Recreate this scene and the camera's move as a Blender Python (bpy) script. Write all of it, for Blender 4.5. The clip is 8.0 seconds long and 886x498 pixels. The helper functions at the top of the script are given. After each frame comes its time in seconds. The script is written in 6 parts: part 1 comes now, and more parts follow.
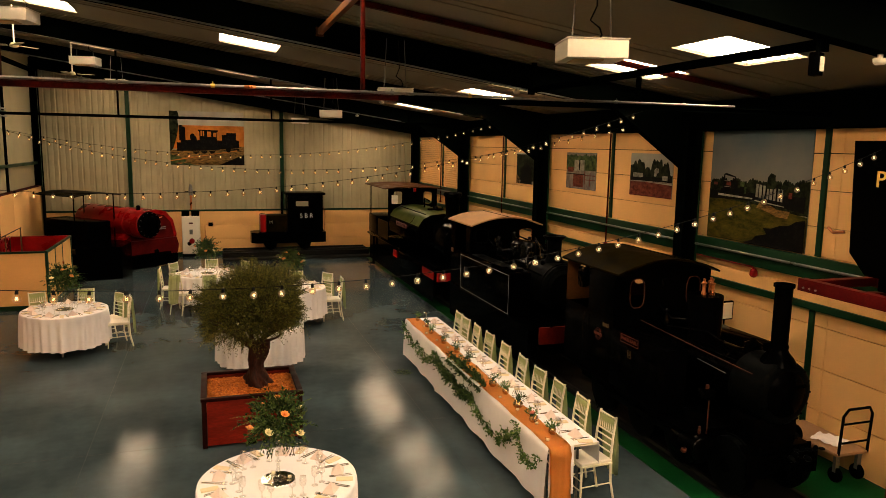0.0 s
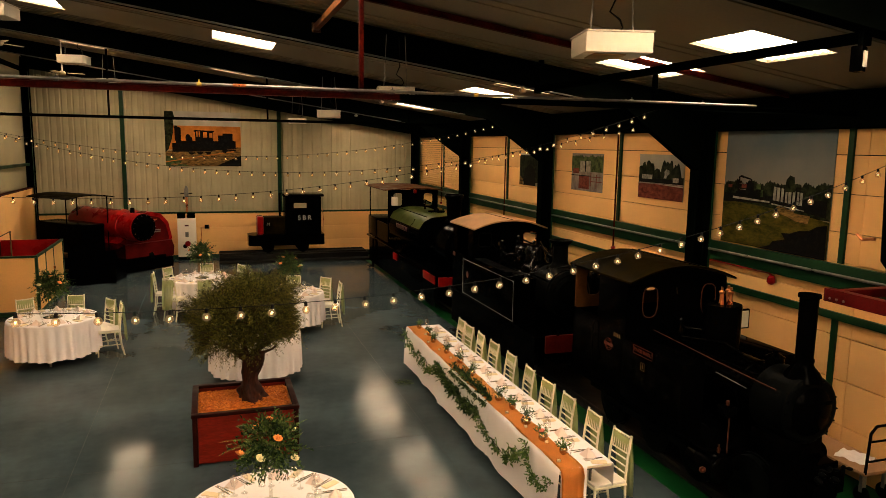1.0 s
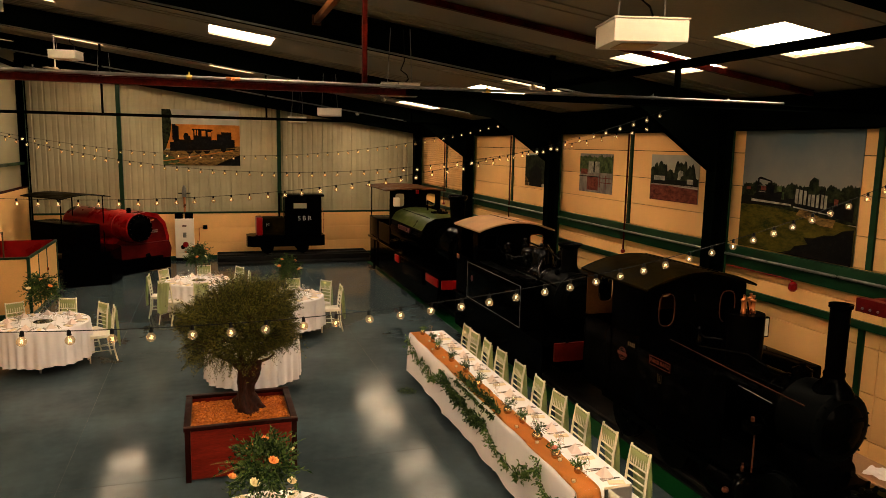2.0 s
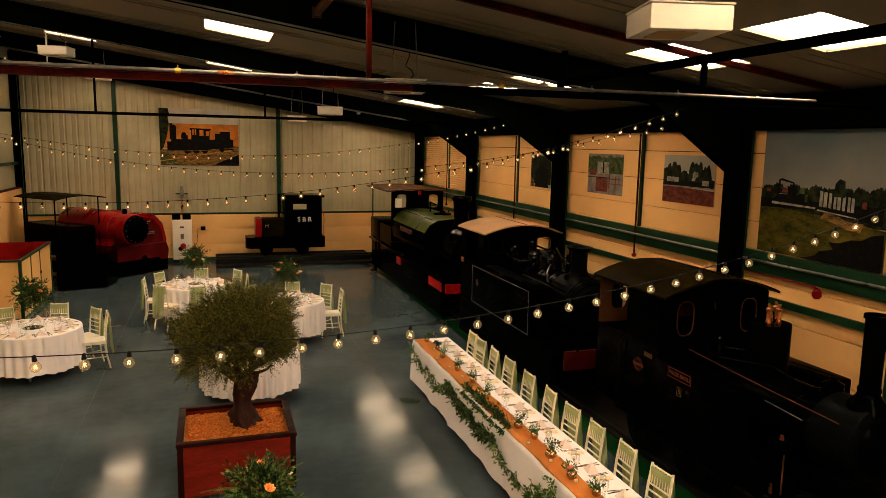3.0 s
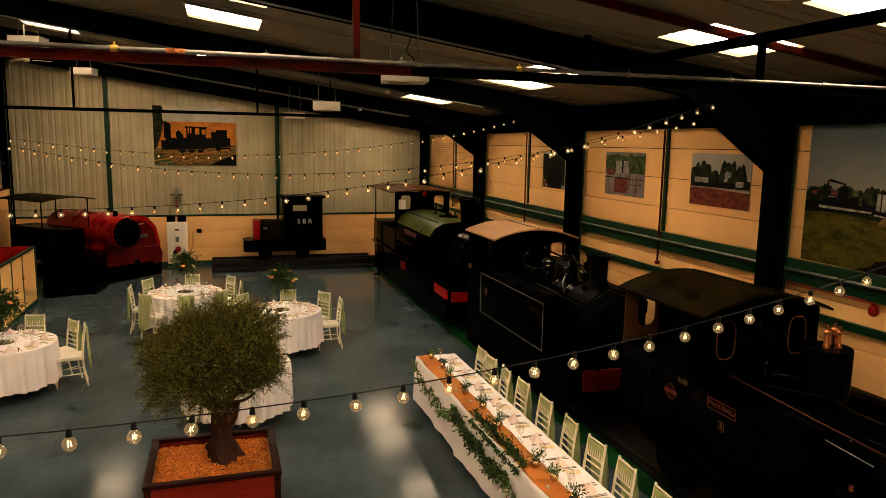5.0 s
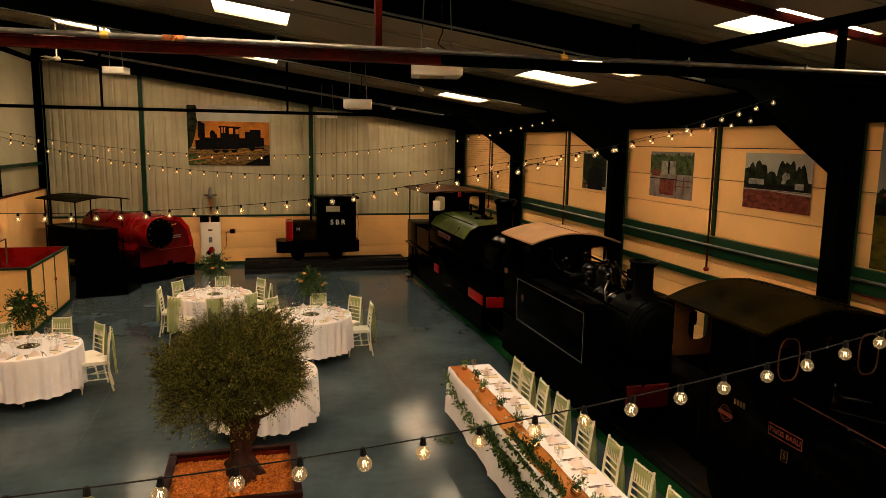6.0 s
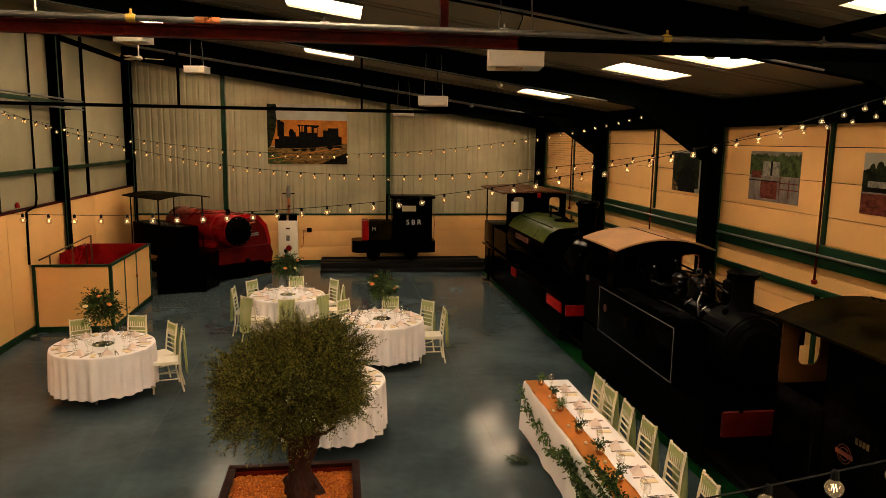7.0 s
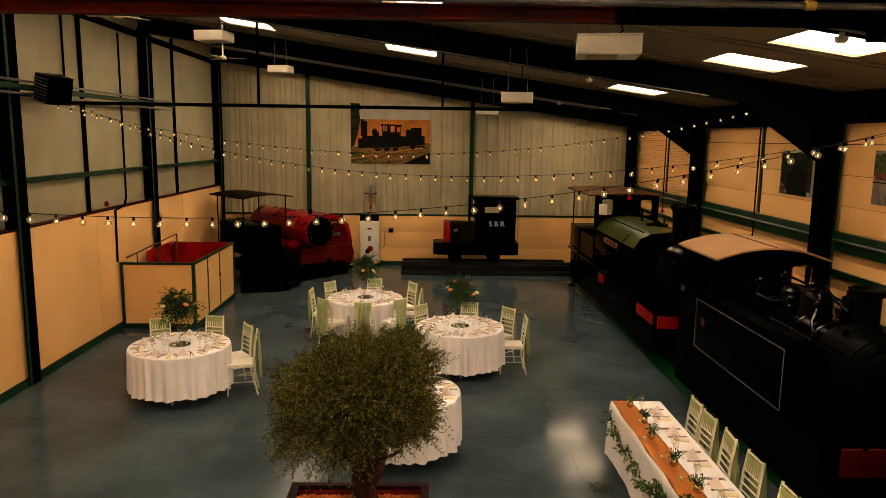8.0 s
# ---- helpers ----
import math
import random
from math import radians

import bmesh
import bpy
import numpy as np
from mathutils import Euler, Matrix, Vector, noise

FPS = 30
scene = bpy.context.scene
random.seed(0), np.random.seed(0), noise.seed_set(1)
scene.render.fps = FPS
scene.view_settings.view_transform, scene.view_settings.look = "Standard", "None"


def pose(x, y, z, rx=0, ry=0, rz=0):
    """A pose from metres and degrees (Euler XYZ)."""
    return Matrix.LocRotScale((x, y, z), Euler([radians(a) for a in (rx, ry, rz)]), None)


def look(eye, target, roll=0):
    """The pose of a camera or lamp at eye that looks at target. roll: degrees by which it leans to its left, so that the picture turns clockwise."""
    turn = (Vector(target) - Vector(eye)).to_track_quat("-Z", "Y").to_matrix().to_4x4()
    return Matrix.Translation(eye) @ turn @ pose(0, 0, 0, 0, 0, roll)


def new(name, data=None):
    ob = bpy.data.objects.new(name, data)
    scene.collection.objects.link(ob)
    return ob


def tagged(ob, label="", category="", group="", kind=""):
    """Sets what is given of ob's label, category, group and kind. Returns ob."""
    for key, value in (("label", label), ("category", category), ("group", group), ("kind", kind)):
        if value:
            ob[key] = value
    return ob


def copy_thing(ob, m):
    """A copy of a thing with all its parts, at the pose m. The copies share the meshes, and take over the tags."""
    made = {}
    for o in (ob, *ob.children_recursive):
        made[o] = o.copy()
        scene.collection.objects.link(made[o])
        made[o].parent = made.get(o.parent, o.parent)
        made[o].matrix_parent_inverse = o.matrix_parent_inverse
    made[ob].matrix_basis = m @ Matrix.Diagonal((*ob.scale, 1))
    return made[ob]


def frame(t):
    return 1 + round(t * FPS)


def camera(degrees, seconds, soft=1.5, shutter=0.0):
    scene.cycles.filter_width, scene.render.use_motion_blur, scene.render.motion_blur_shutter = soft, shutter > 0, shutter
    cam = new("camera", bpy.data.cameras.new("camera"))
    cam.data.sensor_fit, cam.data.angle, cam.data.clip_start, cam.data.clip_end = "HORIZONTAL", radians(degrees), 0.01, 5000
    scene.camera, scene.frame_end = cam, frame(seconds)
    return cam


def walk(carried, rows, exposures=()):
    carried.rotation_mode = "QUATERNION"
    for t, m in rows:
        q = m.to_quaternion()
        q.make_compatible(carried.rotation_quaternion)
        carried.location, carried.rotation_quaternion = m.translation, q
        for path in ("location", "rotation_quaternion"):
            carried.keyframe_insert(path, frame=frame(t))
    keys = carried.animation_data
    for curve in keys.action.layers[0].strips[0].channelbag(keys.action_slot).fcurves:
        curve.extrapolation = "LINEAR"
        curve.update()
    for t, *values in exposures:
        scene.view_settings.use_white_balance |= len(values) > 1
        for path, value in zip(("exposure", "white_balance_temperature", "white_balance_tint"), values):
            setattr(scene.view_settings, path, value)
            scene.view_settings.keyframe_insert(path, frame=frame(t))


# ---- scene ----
cam = camera(64.1, 8.0, soft=0.6)
PATH = [
    (0, (0.604, 0.858, 3.729), (1.222, 2.739, 3.441), 1.0),
    (0.5, (0.659, 1.083, 3.747), (1.278, 2.963, 3.458), 1.0),
    (1, (0.7, 1.297, 3.754), (1.319, 3.176, 3.465), 0.9),
    (1.5, (0.738, 1.508, 3.747), (1.357, 3.387, 3.458), 1.0),
    (3, (0.828, 2.153, 3.745), (1.446, 4.033, 3.455), 1.1),
    (3.5, (0.877, 2.363, 3.742), (1.496, 4.243, 3.452), 1.1),
    (4, (0.944, 2.580, 3.747), (1.562, 4.459, 3.454), 1.1),
    (5.5, (1.23, 3.321, 3.726), (1.797, 5.217, 3.432), 0.9),
    (6, (1.308, 3.556, 3.727), (1.811, 5.469, 3.431), 0.9),
    (6.5, (1.401, 3.838, 3.728), (1.806, 5.774, 3.428), 0.9),
    (7, (1.472, 4.102, 3.727), (1.758, 6.058, 3.424), 0.9),
    (7.5, (1.53, 4.369, 3.718), (1.699, 6.338, 3.414), 0.9),
    (8, (1.59, 4.656, 3.715), (1.638, 6.632, 3.408), 0.8),
]
walk(cam, [(t, look(eye, target, roll)) for t, eye, target, roll in PATH], [(0.0, 0.0), (5.5, 0.0), (6.5, -0.04), (8.0, -0.13)])

# ---- light ----
world = bpy.data.worlds.new("world")
scene.world = world
world.use_nodes = True
sky = world.node_tree.nodes.new("ShaderNodeTexSky")
sky.sky_type, sky.sun_disc, sky.sun_elevation, sky.sun_rotation = "NISHITA", False, radians(40), radians(200)
world.node_tree.links.new(sky.outputs[0], world.node_tree.nodes["Background"].inputs[0])
world.node_tree.nodes["Background"].inputs[1].default_value = 0.08
scene.view_settings.exposure = 0.0
ROOFLIGHT_GLOW = 14.2


# ---- materials ----
def material(name, colour, rough=0.6, metal=0.0, grain=0.0, scale=40.0, bump=0.0, stain=0.0, stain_scale=1.2, vary=0.0, coat=0.0, alpha=None, spec=0.5, stretch=(1, 1, 1)):
    """Principled surface with fine grain, broad staining, relief and a change from object to object."""
    m = bpy.data.materials.new(name)
    m.use_nodes = True
    n, l = m.node_tree.nodes, m.node_tree.links
    b = n["Principled BSDF"]
    b.inputs["Roughness"].default_value, b.inputs["Metallic"].default_value = rough, metal
    b.inputs["Coat Weight"].default_value, b.inputs["Specular IOR Level"].default_value = coat, spec
    co = n.new("ShaderNodeTexCoord")
    mp = n.new("ShaderNodeMapping")
    mp.inputs["Scale"].default_value = stretch
    geo = n.new("ShaderNodeNewGeometry")
    l.new(geo.outputs["Position"], mp.inputs[0])
    fine, broad = n.new("ShaderNodeTexNoise"), n.new("ShaderNodeTexNoise")
    fine.inputs["Scale"].default_value, fine.inputs["Detail"].default_value = scale, 6
    broad.inputs["Scale"].default_value, broad.inputs["Detail"].default_value = stain_scale, 5
    l.new(mp.outputs[0], fine.inputs[0])
    l.new(mp.outputs[0], broad.inputs[0])
    def ramp(src, amount):
        r = n.new("ShaderNodeMapRange")
        r.inputs[1].default_value, r.inputs[2].default_value = 0.3, 0.7
        r.inputs[3].default_value, r.inputs[4].default_value = 1 - amount, 1 + amount
        l.new(src, r.inputs[0])
        return r.outputs[0]
    info = n.new("ShaderNodeObjectInfo")
    mul = n.new("ShaderNodeMath"); mul.operation = "MULTIPLY"
    l.new(ramp(fine.outputs[0], grain), mul.inputs[0])
    l.new(ramp(broad.outputs[0], stain), mul.inputs[1])
    rnd = n.new("ShaderNodeMapRange")
    rnd.inputs[3].default_value, rnd.inputs[4].default_value = 1 - vary, 1 + vary
    l.new(info.outputs["Random"], rnd.inputs[0])
    mul2 = n.new("ShaderNodeMath"); mul2.operation = "MULTIPLY"
    l.new(mul.outputs[0], mul2.inputs[0]); l.new(rnd.outputs[0], mul2.inputs[1])
    col = n.new("ShaderNodeVectorMath"); col.operation = "SCALE"
    col.inputs[0].default_value = colour
    l.new(mul2.outputs[0], col.inputs["Scale"])
    l.new(col.outputs[0], b.inputs["Base Color"])
    rr = n.new("ShaderNodeMath"); rr.operation = "MULTIPLY"; rr.use_clamp = True
    rr.inputs[1].default_value = rough
    l.new(ramp(broad.outputs[0], min(0.35, stain + grain * 0.5)), rr.inputs[0])
    l.new(rr.outputs[0], b.inputs["Roughness"])
    if bump:
        bp = n.new("ShaderNodeBump")
        bp.inputs["Strength"].default_value, bp.inputs["Distance"].default_value = bump, 0.004
        l.new(fine.outputs[0], bp.inputs["Height"])
        l.new(bp.outputs[0], b.inputs["Normal"])
    return m


def glowing(name, colour, strength):
    m = bpy.data.materials.new(name)
    m.use_nodes = True
    b = m.node_tree.nodes["Principled BSDF"]
    b.inputs["Base Color"].default_value = (*colour, 1)
    b.inputs["Emission Color"].default_value = (*colour, 1)
    b.inputs["Emission Strength"].default_value = strength
    return m


def clear(name, colour=(1, 1, 1), gloss=1.0):
    """Thin clear glass: light goes straight through, the skin shines by Fresnel."""
    m = bpy.data.materials.new(name)
    m.use_nodes = True
    n, l = m.node_tree.nodes, m.node_tree.links
    n.remove(n["Principled BSDF"])
    tr, gl, mix, fr = n.new("ShaderNodeBsdfTransparent"), n.new("ShaderNodeBsdfGlossy"), n.new("ShaderNodeMixShader"), n.new("ShaderNodeLayerWeight")
    tr.inputs[0].default_value = (*colour, 1)
    gl.inputs["Roughness"].default_value = 0.03
    fr.inputs[0].default_value = 0.25
    power = n.new("ShaderNodeMath"); power.operation = "MULTIPLY_ADD"
    power.inputs[1].default_value, power.inputs[2].default_value = 0.45 * gloss, 0.03
    l.new(fr.outputs["Facing"], power.inputs[0])
    l.new(power.outputs[0], mix.inputs[0]); l.new(tr.outputs[0], mix.inputs[1]); l.new(gl.outputs[0], mix.inputs[2])
    l.new(mix.outputs[0], n["Material Output"].inputs[0])
    return m


FLOOR = material("floor_paint", (0.046, 0.066, 0.075), 0.135, grain=0.10, scale=6.5, bump=0.26, stain=0.36, stain_scale=0.8, spec=0.068)
MAT = material("green_floor_paint", (0.003, 0.045, 0.010), 0.5, grain=0.15, stain=0.25, bump=0.05, spec=0.06)
RENDERED = material("cream_panel", (0.76, 0.435, 0.162), 0.75, grain=0.08, scale=90, bump=0.4, stain=0.09, stain_scale=0.8, spec=0.15)
CLADDING = material("grey_cladding", (0.35, 0.308, 0.19), 0.55, grain=0.03, scale=30, stain=0.14, bump=0.02, spec=0.2)
LINER = material("roof_liner", (0.235, 0.20, 0.140), 0.5, grain=0.05, scale=30, stain=0.25, stain_scale=0.9, bump=0.03, spec=0.2)
GREEN = material("dark_green_paint", (0.003, 0.025, 0.008), 0.45, grain=0.1, stain=0.25, bump=0.04, spec=0.18)
STEEL = material("black_green_steel", (0.0010, 0.0016, 0.0013), 0.5, grain=0.15, stain=0.3, bump=0.05, spec=0.0)
REDSTEEL = material("red_oxide_steel", (0.042, 0.0032, 0.0016), 0.55, grain=0.25, stain=0.8, stain_scale=5, bump=0.1, spec=0.03)
GALV = material("galvanised_pipe", (0.20, 0.195, 0.18), 0.42, metal=0.9, grain=0.15, stain=0.3, stain_scale=6)
WHITEBOX = material("white_enamel", (0.72, 0.66, 0.55), 0.4, grain=0.02, stain=0.05)
BLACK = material("black_enamel", (0.0006, 0.0006, 0.0007), 0.13, grain=0.2, stain=0.35, stain_scale=3, bump=0.03, spec=0.008)
LINEN = material("white_linen", (0.86, 0.81, 0.82), 0.85, grain=0.03, scale=220, bump=0.15, stain=0.03, stain_scale=3)
ROOFLIGHT = glowing("rooflight_sheet", (1.0, 0.78, 0.53), ROOFLIGHT_GLOW)


# ---- mesh helpers ----
def part(name, bm, mat, parent=None, label="", smooth=False):
    me = bpy.data.meshes.new(name)
    bm.to_mesh(me)
    bm.free()
    me.materials.append(mat)
    for p in me.polygons:
        p.use_smooth = True
    me.set_sharp_from_angle(angle=radians(180 if smooth else 32))
    ob = new(name, me)
    ob.parent = parent
    if label:
        ob["label"] = label
    return ob


def share(name, me, parent, m):
    ob = new(name, me)
    ob.parent = parent
    ob.matrix_basis = m
    return ob


def thing(name, m, label, category, group=""):
    ob = new(name)
    ob.matrix_basis = m
    return tagged(ob, label, category, group)


def box(bm, x0, y0, z0, x1, y1, z1, bevel=0.0):
    r = bmesh.ops.create_cube(bm, size=1, matrix=Matrix.Translation(((x0 + x1) / 2, (y0 + y1) / 2, (z0 + z1) / 2)) @ Matrix.Diagonal((x1 - x0, y1 - y0, z1 - z0, 1)))
    if bevel:
        es = list({e for v in r["verts"] for e in v.link_edges})
        bmesh.ops.bevel(bm, geom=es, offset=bevel, segments=2, affect="EDGES", profile=0.6)
    return bm


def boxed(*a, **k):
    return box(bmesh.new(), *a, **k)


def tube(bm, a, b, r0, r1=None, n=12, cap=True):
    a, b = Vector(a), Vector(b)
    d = b - a
    m = Matrix.Translation((a + b) / 2) @ d.to_track_quat("Z", "Y").to_matrix().to_4x4()
    bmesh.ops.create_cone(bm, cap_ends=cap, segments=n, radius1=r0, radius2=r0 if r1 is None else r1, depth=d.length, matrix=m)
    return bm


def tubed(*a, **k):
    return tube(bmesh.new(), *a, **k)


def chain(bm, pts, r, n=8):
    """One bent tube through the points."""
    pts = [Vector(p) for p in pts]
    rows, side = [], None
    for i, p in enumerate(pts):
        d = (pts[min(i + 1, len(pts) - 1)] - pts[max(i - 1, 0)])
        d = d.normalized() if d.length > 1e-6 else Vector((0, 0, 1))
        if side is None or abs(side.dot(d)) > 0.95:
            side = d.orthogonal()
        side = (side - d * side.dot(d)).normalized()
        up = d.cross(side)
        rows.append([bm.verts.new(p + (side * math.cos(2 * math.pi * k / n) + up * math.sin(2 * math.pi * k / n)) * r) for k in range(n)])
    for a, b in zip(rows, rows[1:]):
        for k in range(n):
            bm.faces.new((a[k], a[(k + 1) % n], b[(k + 1) % n], b[k]))
    bm.faces.new(rows[0][::-1]); bm.faces.new(rows[-1])
    return bm


def lathe(bm, rings, n=24, centre=(0, 0, 0), axis=None):
    """Rings of (radius, height), turned round z, or laid along another axis by a matrix."""
    m = axis or Matrix.Identity(4)
    rows = []
    for r, h in rings:
        rows.append([bm.verts.new(m @ (Vector(centre) + Vector((r * math.cos(2 * math.pi * k / n), r * math.sin(2 * math.pi * k / n), h)))) for k in range(n)])
    for a, b in zip(rows, rows[1:]):
        for k in range(n):
            bm.faces.new((a[k], a[(k + 1) % n], b[(k + 1) % n], b[k]))
    bm.faces.new(rows[0][::-1])
    bm.faces.new(rows[-1])
    bmesh.ops.recalc_face_normals(bm, faces=bm.faces)
    return bm


def prism(bm, outline, a, b, axis="y"):
    """A flat outline pushed from a to b: outline in (x, z) along y, in (y, z) along x, or in (x, y) along z."""
    def at(p, v):
        return {"y": (p[0], v, p[1]), "x": (v, p[0], p[1]), "z": (p[0], p[1], v)}[axis]
    lo, hi = [bm.verts.new(at(p, a)) for p in outline], [bm.verts.new(at(p, b)) for p in outline]
    k = len(outline)
    bm.faces.new(lo[::-1]); bm.faces.new(hi)
    for i in range(k):
        bm.faces.new((lo[i], lo[(i + 1) % k], hi[(i + 1) % k], hi[i]))
    bmesh.ops.recalc_face_normals(bm, faces=bm.faces)
    return bm


def structure(ob, label="", category=""):
    return tagged(ob, label, category, "", "structure")


# ---- the hall ----
XL, XR, YB, YF = -4.30, 7.70, 25.45, -8.0
FRAMES = [25.1 - 5.06 * k for k in range(7)]      # portal frames along the hall
EAVE, SLOPE = 4.45, 0.143


def roof(x):
    return EAVE + (7.69 - x) * SLOPE


floor = structure(part("floor", boxed(XL - 0.4, YF, -0.2, XR + 0.3, YB + 0.3, 0), FLOOR), "glossy blue-grey painted concrete floor with faint joints", "floor")
structure(part("floor_strip", boxed(5.46, 3.0, 0.0, 7.68, 25.0, 0.006), MAT), "bright green painted floor strip under the locomotives", "floor strip")
seams = bmesh.new()
for y in (4.6, 9.75, 14.9, 20.0):
    box(seams, XL, y, 0.0, 5.45, y + 0.005, 0.0012)
for x in (-0.9, 3.35):
    box(seams, x, YF, 0.0, x + 0.004, YB, 0.0012)
structure(part("floor_joint", seams, material("joint_filler", (0.018, 0.026, 0.030), 0.4, grain=0.2, stain=0.4, spec=0.1)), "thin dark joints in the painted floor", "joint")


def corrugated(bm, u0, u1, pitch, depth, place, z0, top):
    """A trapezoid-profiled sheet: place(u, d, z) gives a point, top(u) the upper edge."""
    us, u = [], u0
    while u < u1:
        for f, d in ((0, 0), (0.40, 0), (0.44, 0.3 * depth), (0.48, 0), (0.80, 0), (0.86, depth), (0.94, depth)):
            if u + f * pitch < u1:
                us.append((u + f * pitch, d))
        u += pitch
    us.append((u1, 0))
    cols = [(bm.verts.new(place(u, d, z0)), bm.verts.new(place(u, d, top(u)))) for u, d in us]
    for a, b in zip(cols, cols[1:]):
        bm.faces.new((a[0], b[0], b[1], a[1]))
    return bm


# back gable: rendered dado, ribbed sheet above it
wall = structure(part("wall_back", boxed(XL - 0.35, YB + 0.06, 0, XR + 0.3, YB + 0.3, 6.6), CLADDING), "back gable wall of ribbed grey cladding", "wall")
sheet = bmesh.new()
corrugated(sheet, XL - 0.15, XR, 0.325, 0.022, lambda u, d, z: (u, YB + 0.03 + d, z), 1.50, lambda u: roof(u) - 0.01)
part("ribbed_sheet", sheet, CLADDING, wall)
for k, (z0, z1) in enumerate(((0.0, 0.51), (0.515, 0.99), (0.995, 1.46))):
    part("panel", boxed(XL, YB - 0.02, z0, XR, YB + 0.055, z1, bevel=0.004), RENDERED, wall)
structure(part("trim_back", boxed(XL, YB - 0.035, 1.462, XR, YB + 0.04, 1.52, bevel=0.004), GREEN), "dark green sheeting rail above the dado", "trim")
structure(part("baseboard_back", boxed(XL, YB - 0.05, 0, XR, YB - 0.021, 0.12), GREEN), "dark green painted skirting", "baseboard")
for x in (-1.83, 2.89):
    structure(part("wall_post", boxed(x - 0.06, YB - 0.12, 1.52, x + 0.06, YB + 0.02, roof(x) - 0.02), GREEN), "dark green steel gable post", "post")

# left wall
wall = structure(part("wall_left", boxed(XL - 0.35, YF, 0, XL - 0.165, YB + 0.06, 6.6), CLADDING), "side wall, cream dado below, pale sheeting above", "wall")
lo = YF
for f in sorted(FRAMES) + [YB]:
    mid = f - 3.25 if f > 25.05 and f < 25.2 else f - 2.7
    for a, b in ((lo, mid), (mid, f)) if f < 25.2 else ((lo, f),):
        part("panel", boxed(XL - 0.16, a + 0.004, 0, XL, b - 0.004, 2.32, bevel=0.004), RENDERED, wall)
        part("sheet", boxed(XL - 0.162, a + 0.01, 2.36, XL - 0.14, b - 0.01, roof(XL) - 0.02, bevel=0.003), CLADDING, wall)
        structure(part("wall_mullion", boxed(XL - 0.15, b - 0.03, 2.34, XL - 0.08, b + 0.03, roof(XL) - 0.05), STEEL), "dark steel sheeting post", "post")
    lo = f
structure(part("trim_left", boxed(XL - 0.16, YF, 2.322, XL + 0.01, YB - 0.1, 2.345), REDSTEEL), "rust-red capping on the dado", "trim")
structure(part("rail_left", boxed(XL - 0.139, YF, 2.98, XL - 0.05, YB - 0.1, 3.06), GREEN), "dark green sheeting rail", "rail")
structure(part("eaves_rail", boxed(XL - 0.139, YF, 5.70, XL - 0.03, YB - 0.1, 5.80), STEEL), "dark steel rail near the top of the wall", "rail")
structure(part("baseboard_left", boxed(XL + 0.002, YF, 0, XL + 0.03, YB - 0.1, 0.13), GREEN), "dark green painted skirting", "baseboard")

# right wall of long cream panels
wall = structure(part("wall_right", boxed(XR + 0.06, YF, 0, XR + 0.3, YB + 0.06, 4.6), STEEL), "side wall of cream textured panels with green rails", "wall")
levels = [0.0, 0.55, 1.08, 1.60, 2.06, 2.46, 2.82, 3.27, 3.72, 4.02]
lo = YF
for f in sorted(FRAMES) + [YB]:
    for z0, z1 in zip(levels, levels[1:]):
        for a, b in ((lo, (lo + f) / 2), ((lo + f) / 2, f)):
            if a > 20 and z0 > 2.4:
                continue
            part("panel", boxed(XR, a + 0.003, z0 + 0.005, XR + 0.055, b - 0.003, z1 - 0.005, bevel=0.003), RENDERED, wall)
    lo = f
for k in range(24):
    part("slat", boxed(XR - 0.012 * (k % 2), 20.1, 2.47 + k * 0.0645, XR + 0.05, 25.3, 2.47 + k * 0.0645 + 0.058, bevel=0.006), RENDERED, wall)
structure(part("rail_right", boxed(XR - 0.07, YF, 2.17, XR - 0.002, 25.3, 2.45, bevel=0.004), GREEN), "deep dark green rail along the wall", "rail")
structure(part("rail_lower", boxed(XR - 0.05, YF, 1.79, XR - 0.002, 25.3, 1.88, bevel=0.004), GREEN), "narrow green rail along the wall", "rail")
structure(part("pipe_right", tubed((XR - 0.10, YF, 2.33), (XR - 0.10, 25.2, 2.33), 0.018), GALV), "thin grey conduit along the green rail", "conduit")
structure(part("eaves_beam", boxed(XR - 0.16, YF, 4.03, XR + 0.05, YB, 4.44), STEEL), "black steel eaves beam", "beam")
for f in FRAMES[1:]:
    y = f + (2.5 if f > 6 else 2.75)
    structure(part("wall_post", boxed(XR - 0.035, y - 0.036, 2.46, XR - 0.003, y + 0.036, 4.03), GREEN), "dark green sheeting post", "post")
    structure(part("wall_post", boxed(XR - 0.035, y - 0.036, 0.0, XR - 0.003, y + 0.036, 1.785), GREEN), "dark green sheeting post", "post")
structure(part("wall_front", boxed(XL - 0.35, YF - 0.2, 0, XR + 0.3, YF, 6.6), RENDERED), "plain cream end wall", "wall")

# roof liner with rooflights let into it
holes = []
for k in range(6):
    s = FRAMES[k + 1]
    for x0, x1, a, b in ((5.26, 6.24, 1.70, 2.58), (5.26, 6.24, 3.53, 4.40), (0.80, 1.75, 1.28, 2.18), (0.80, 1.75, 3.06, 4.02), (-2.30, -1.36, 1.28, 2.18), (-2.30, -1.36, 3.06, 4.02)):
        holes.append((x0, x1, s + a, s + b))
    # extra rooflights in the unseen near bays, added to brighten the near end
    if s < 2:
        for x0, x1, a, b in ((5.26, 6.24, 0.10, 1.00), (2.6, 4.6, 0.10, 1.00), (2.6, 4.6, 1.72, 2.60), (2.6, 4.6, 3.58, 4.42)):
            holes.append((x0, x1, s + a, s + b))
xs = sorted({XL - 0.3, XR + 0.1, *(h[0] for h in holes), *(h[1] for h in holes)})
ys = sorted({YF, YB + 0.1, *(h[2] for h in holes), *(h[3] for h in holes)})
liner = bmesh.new()
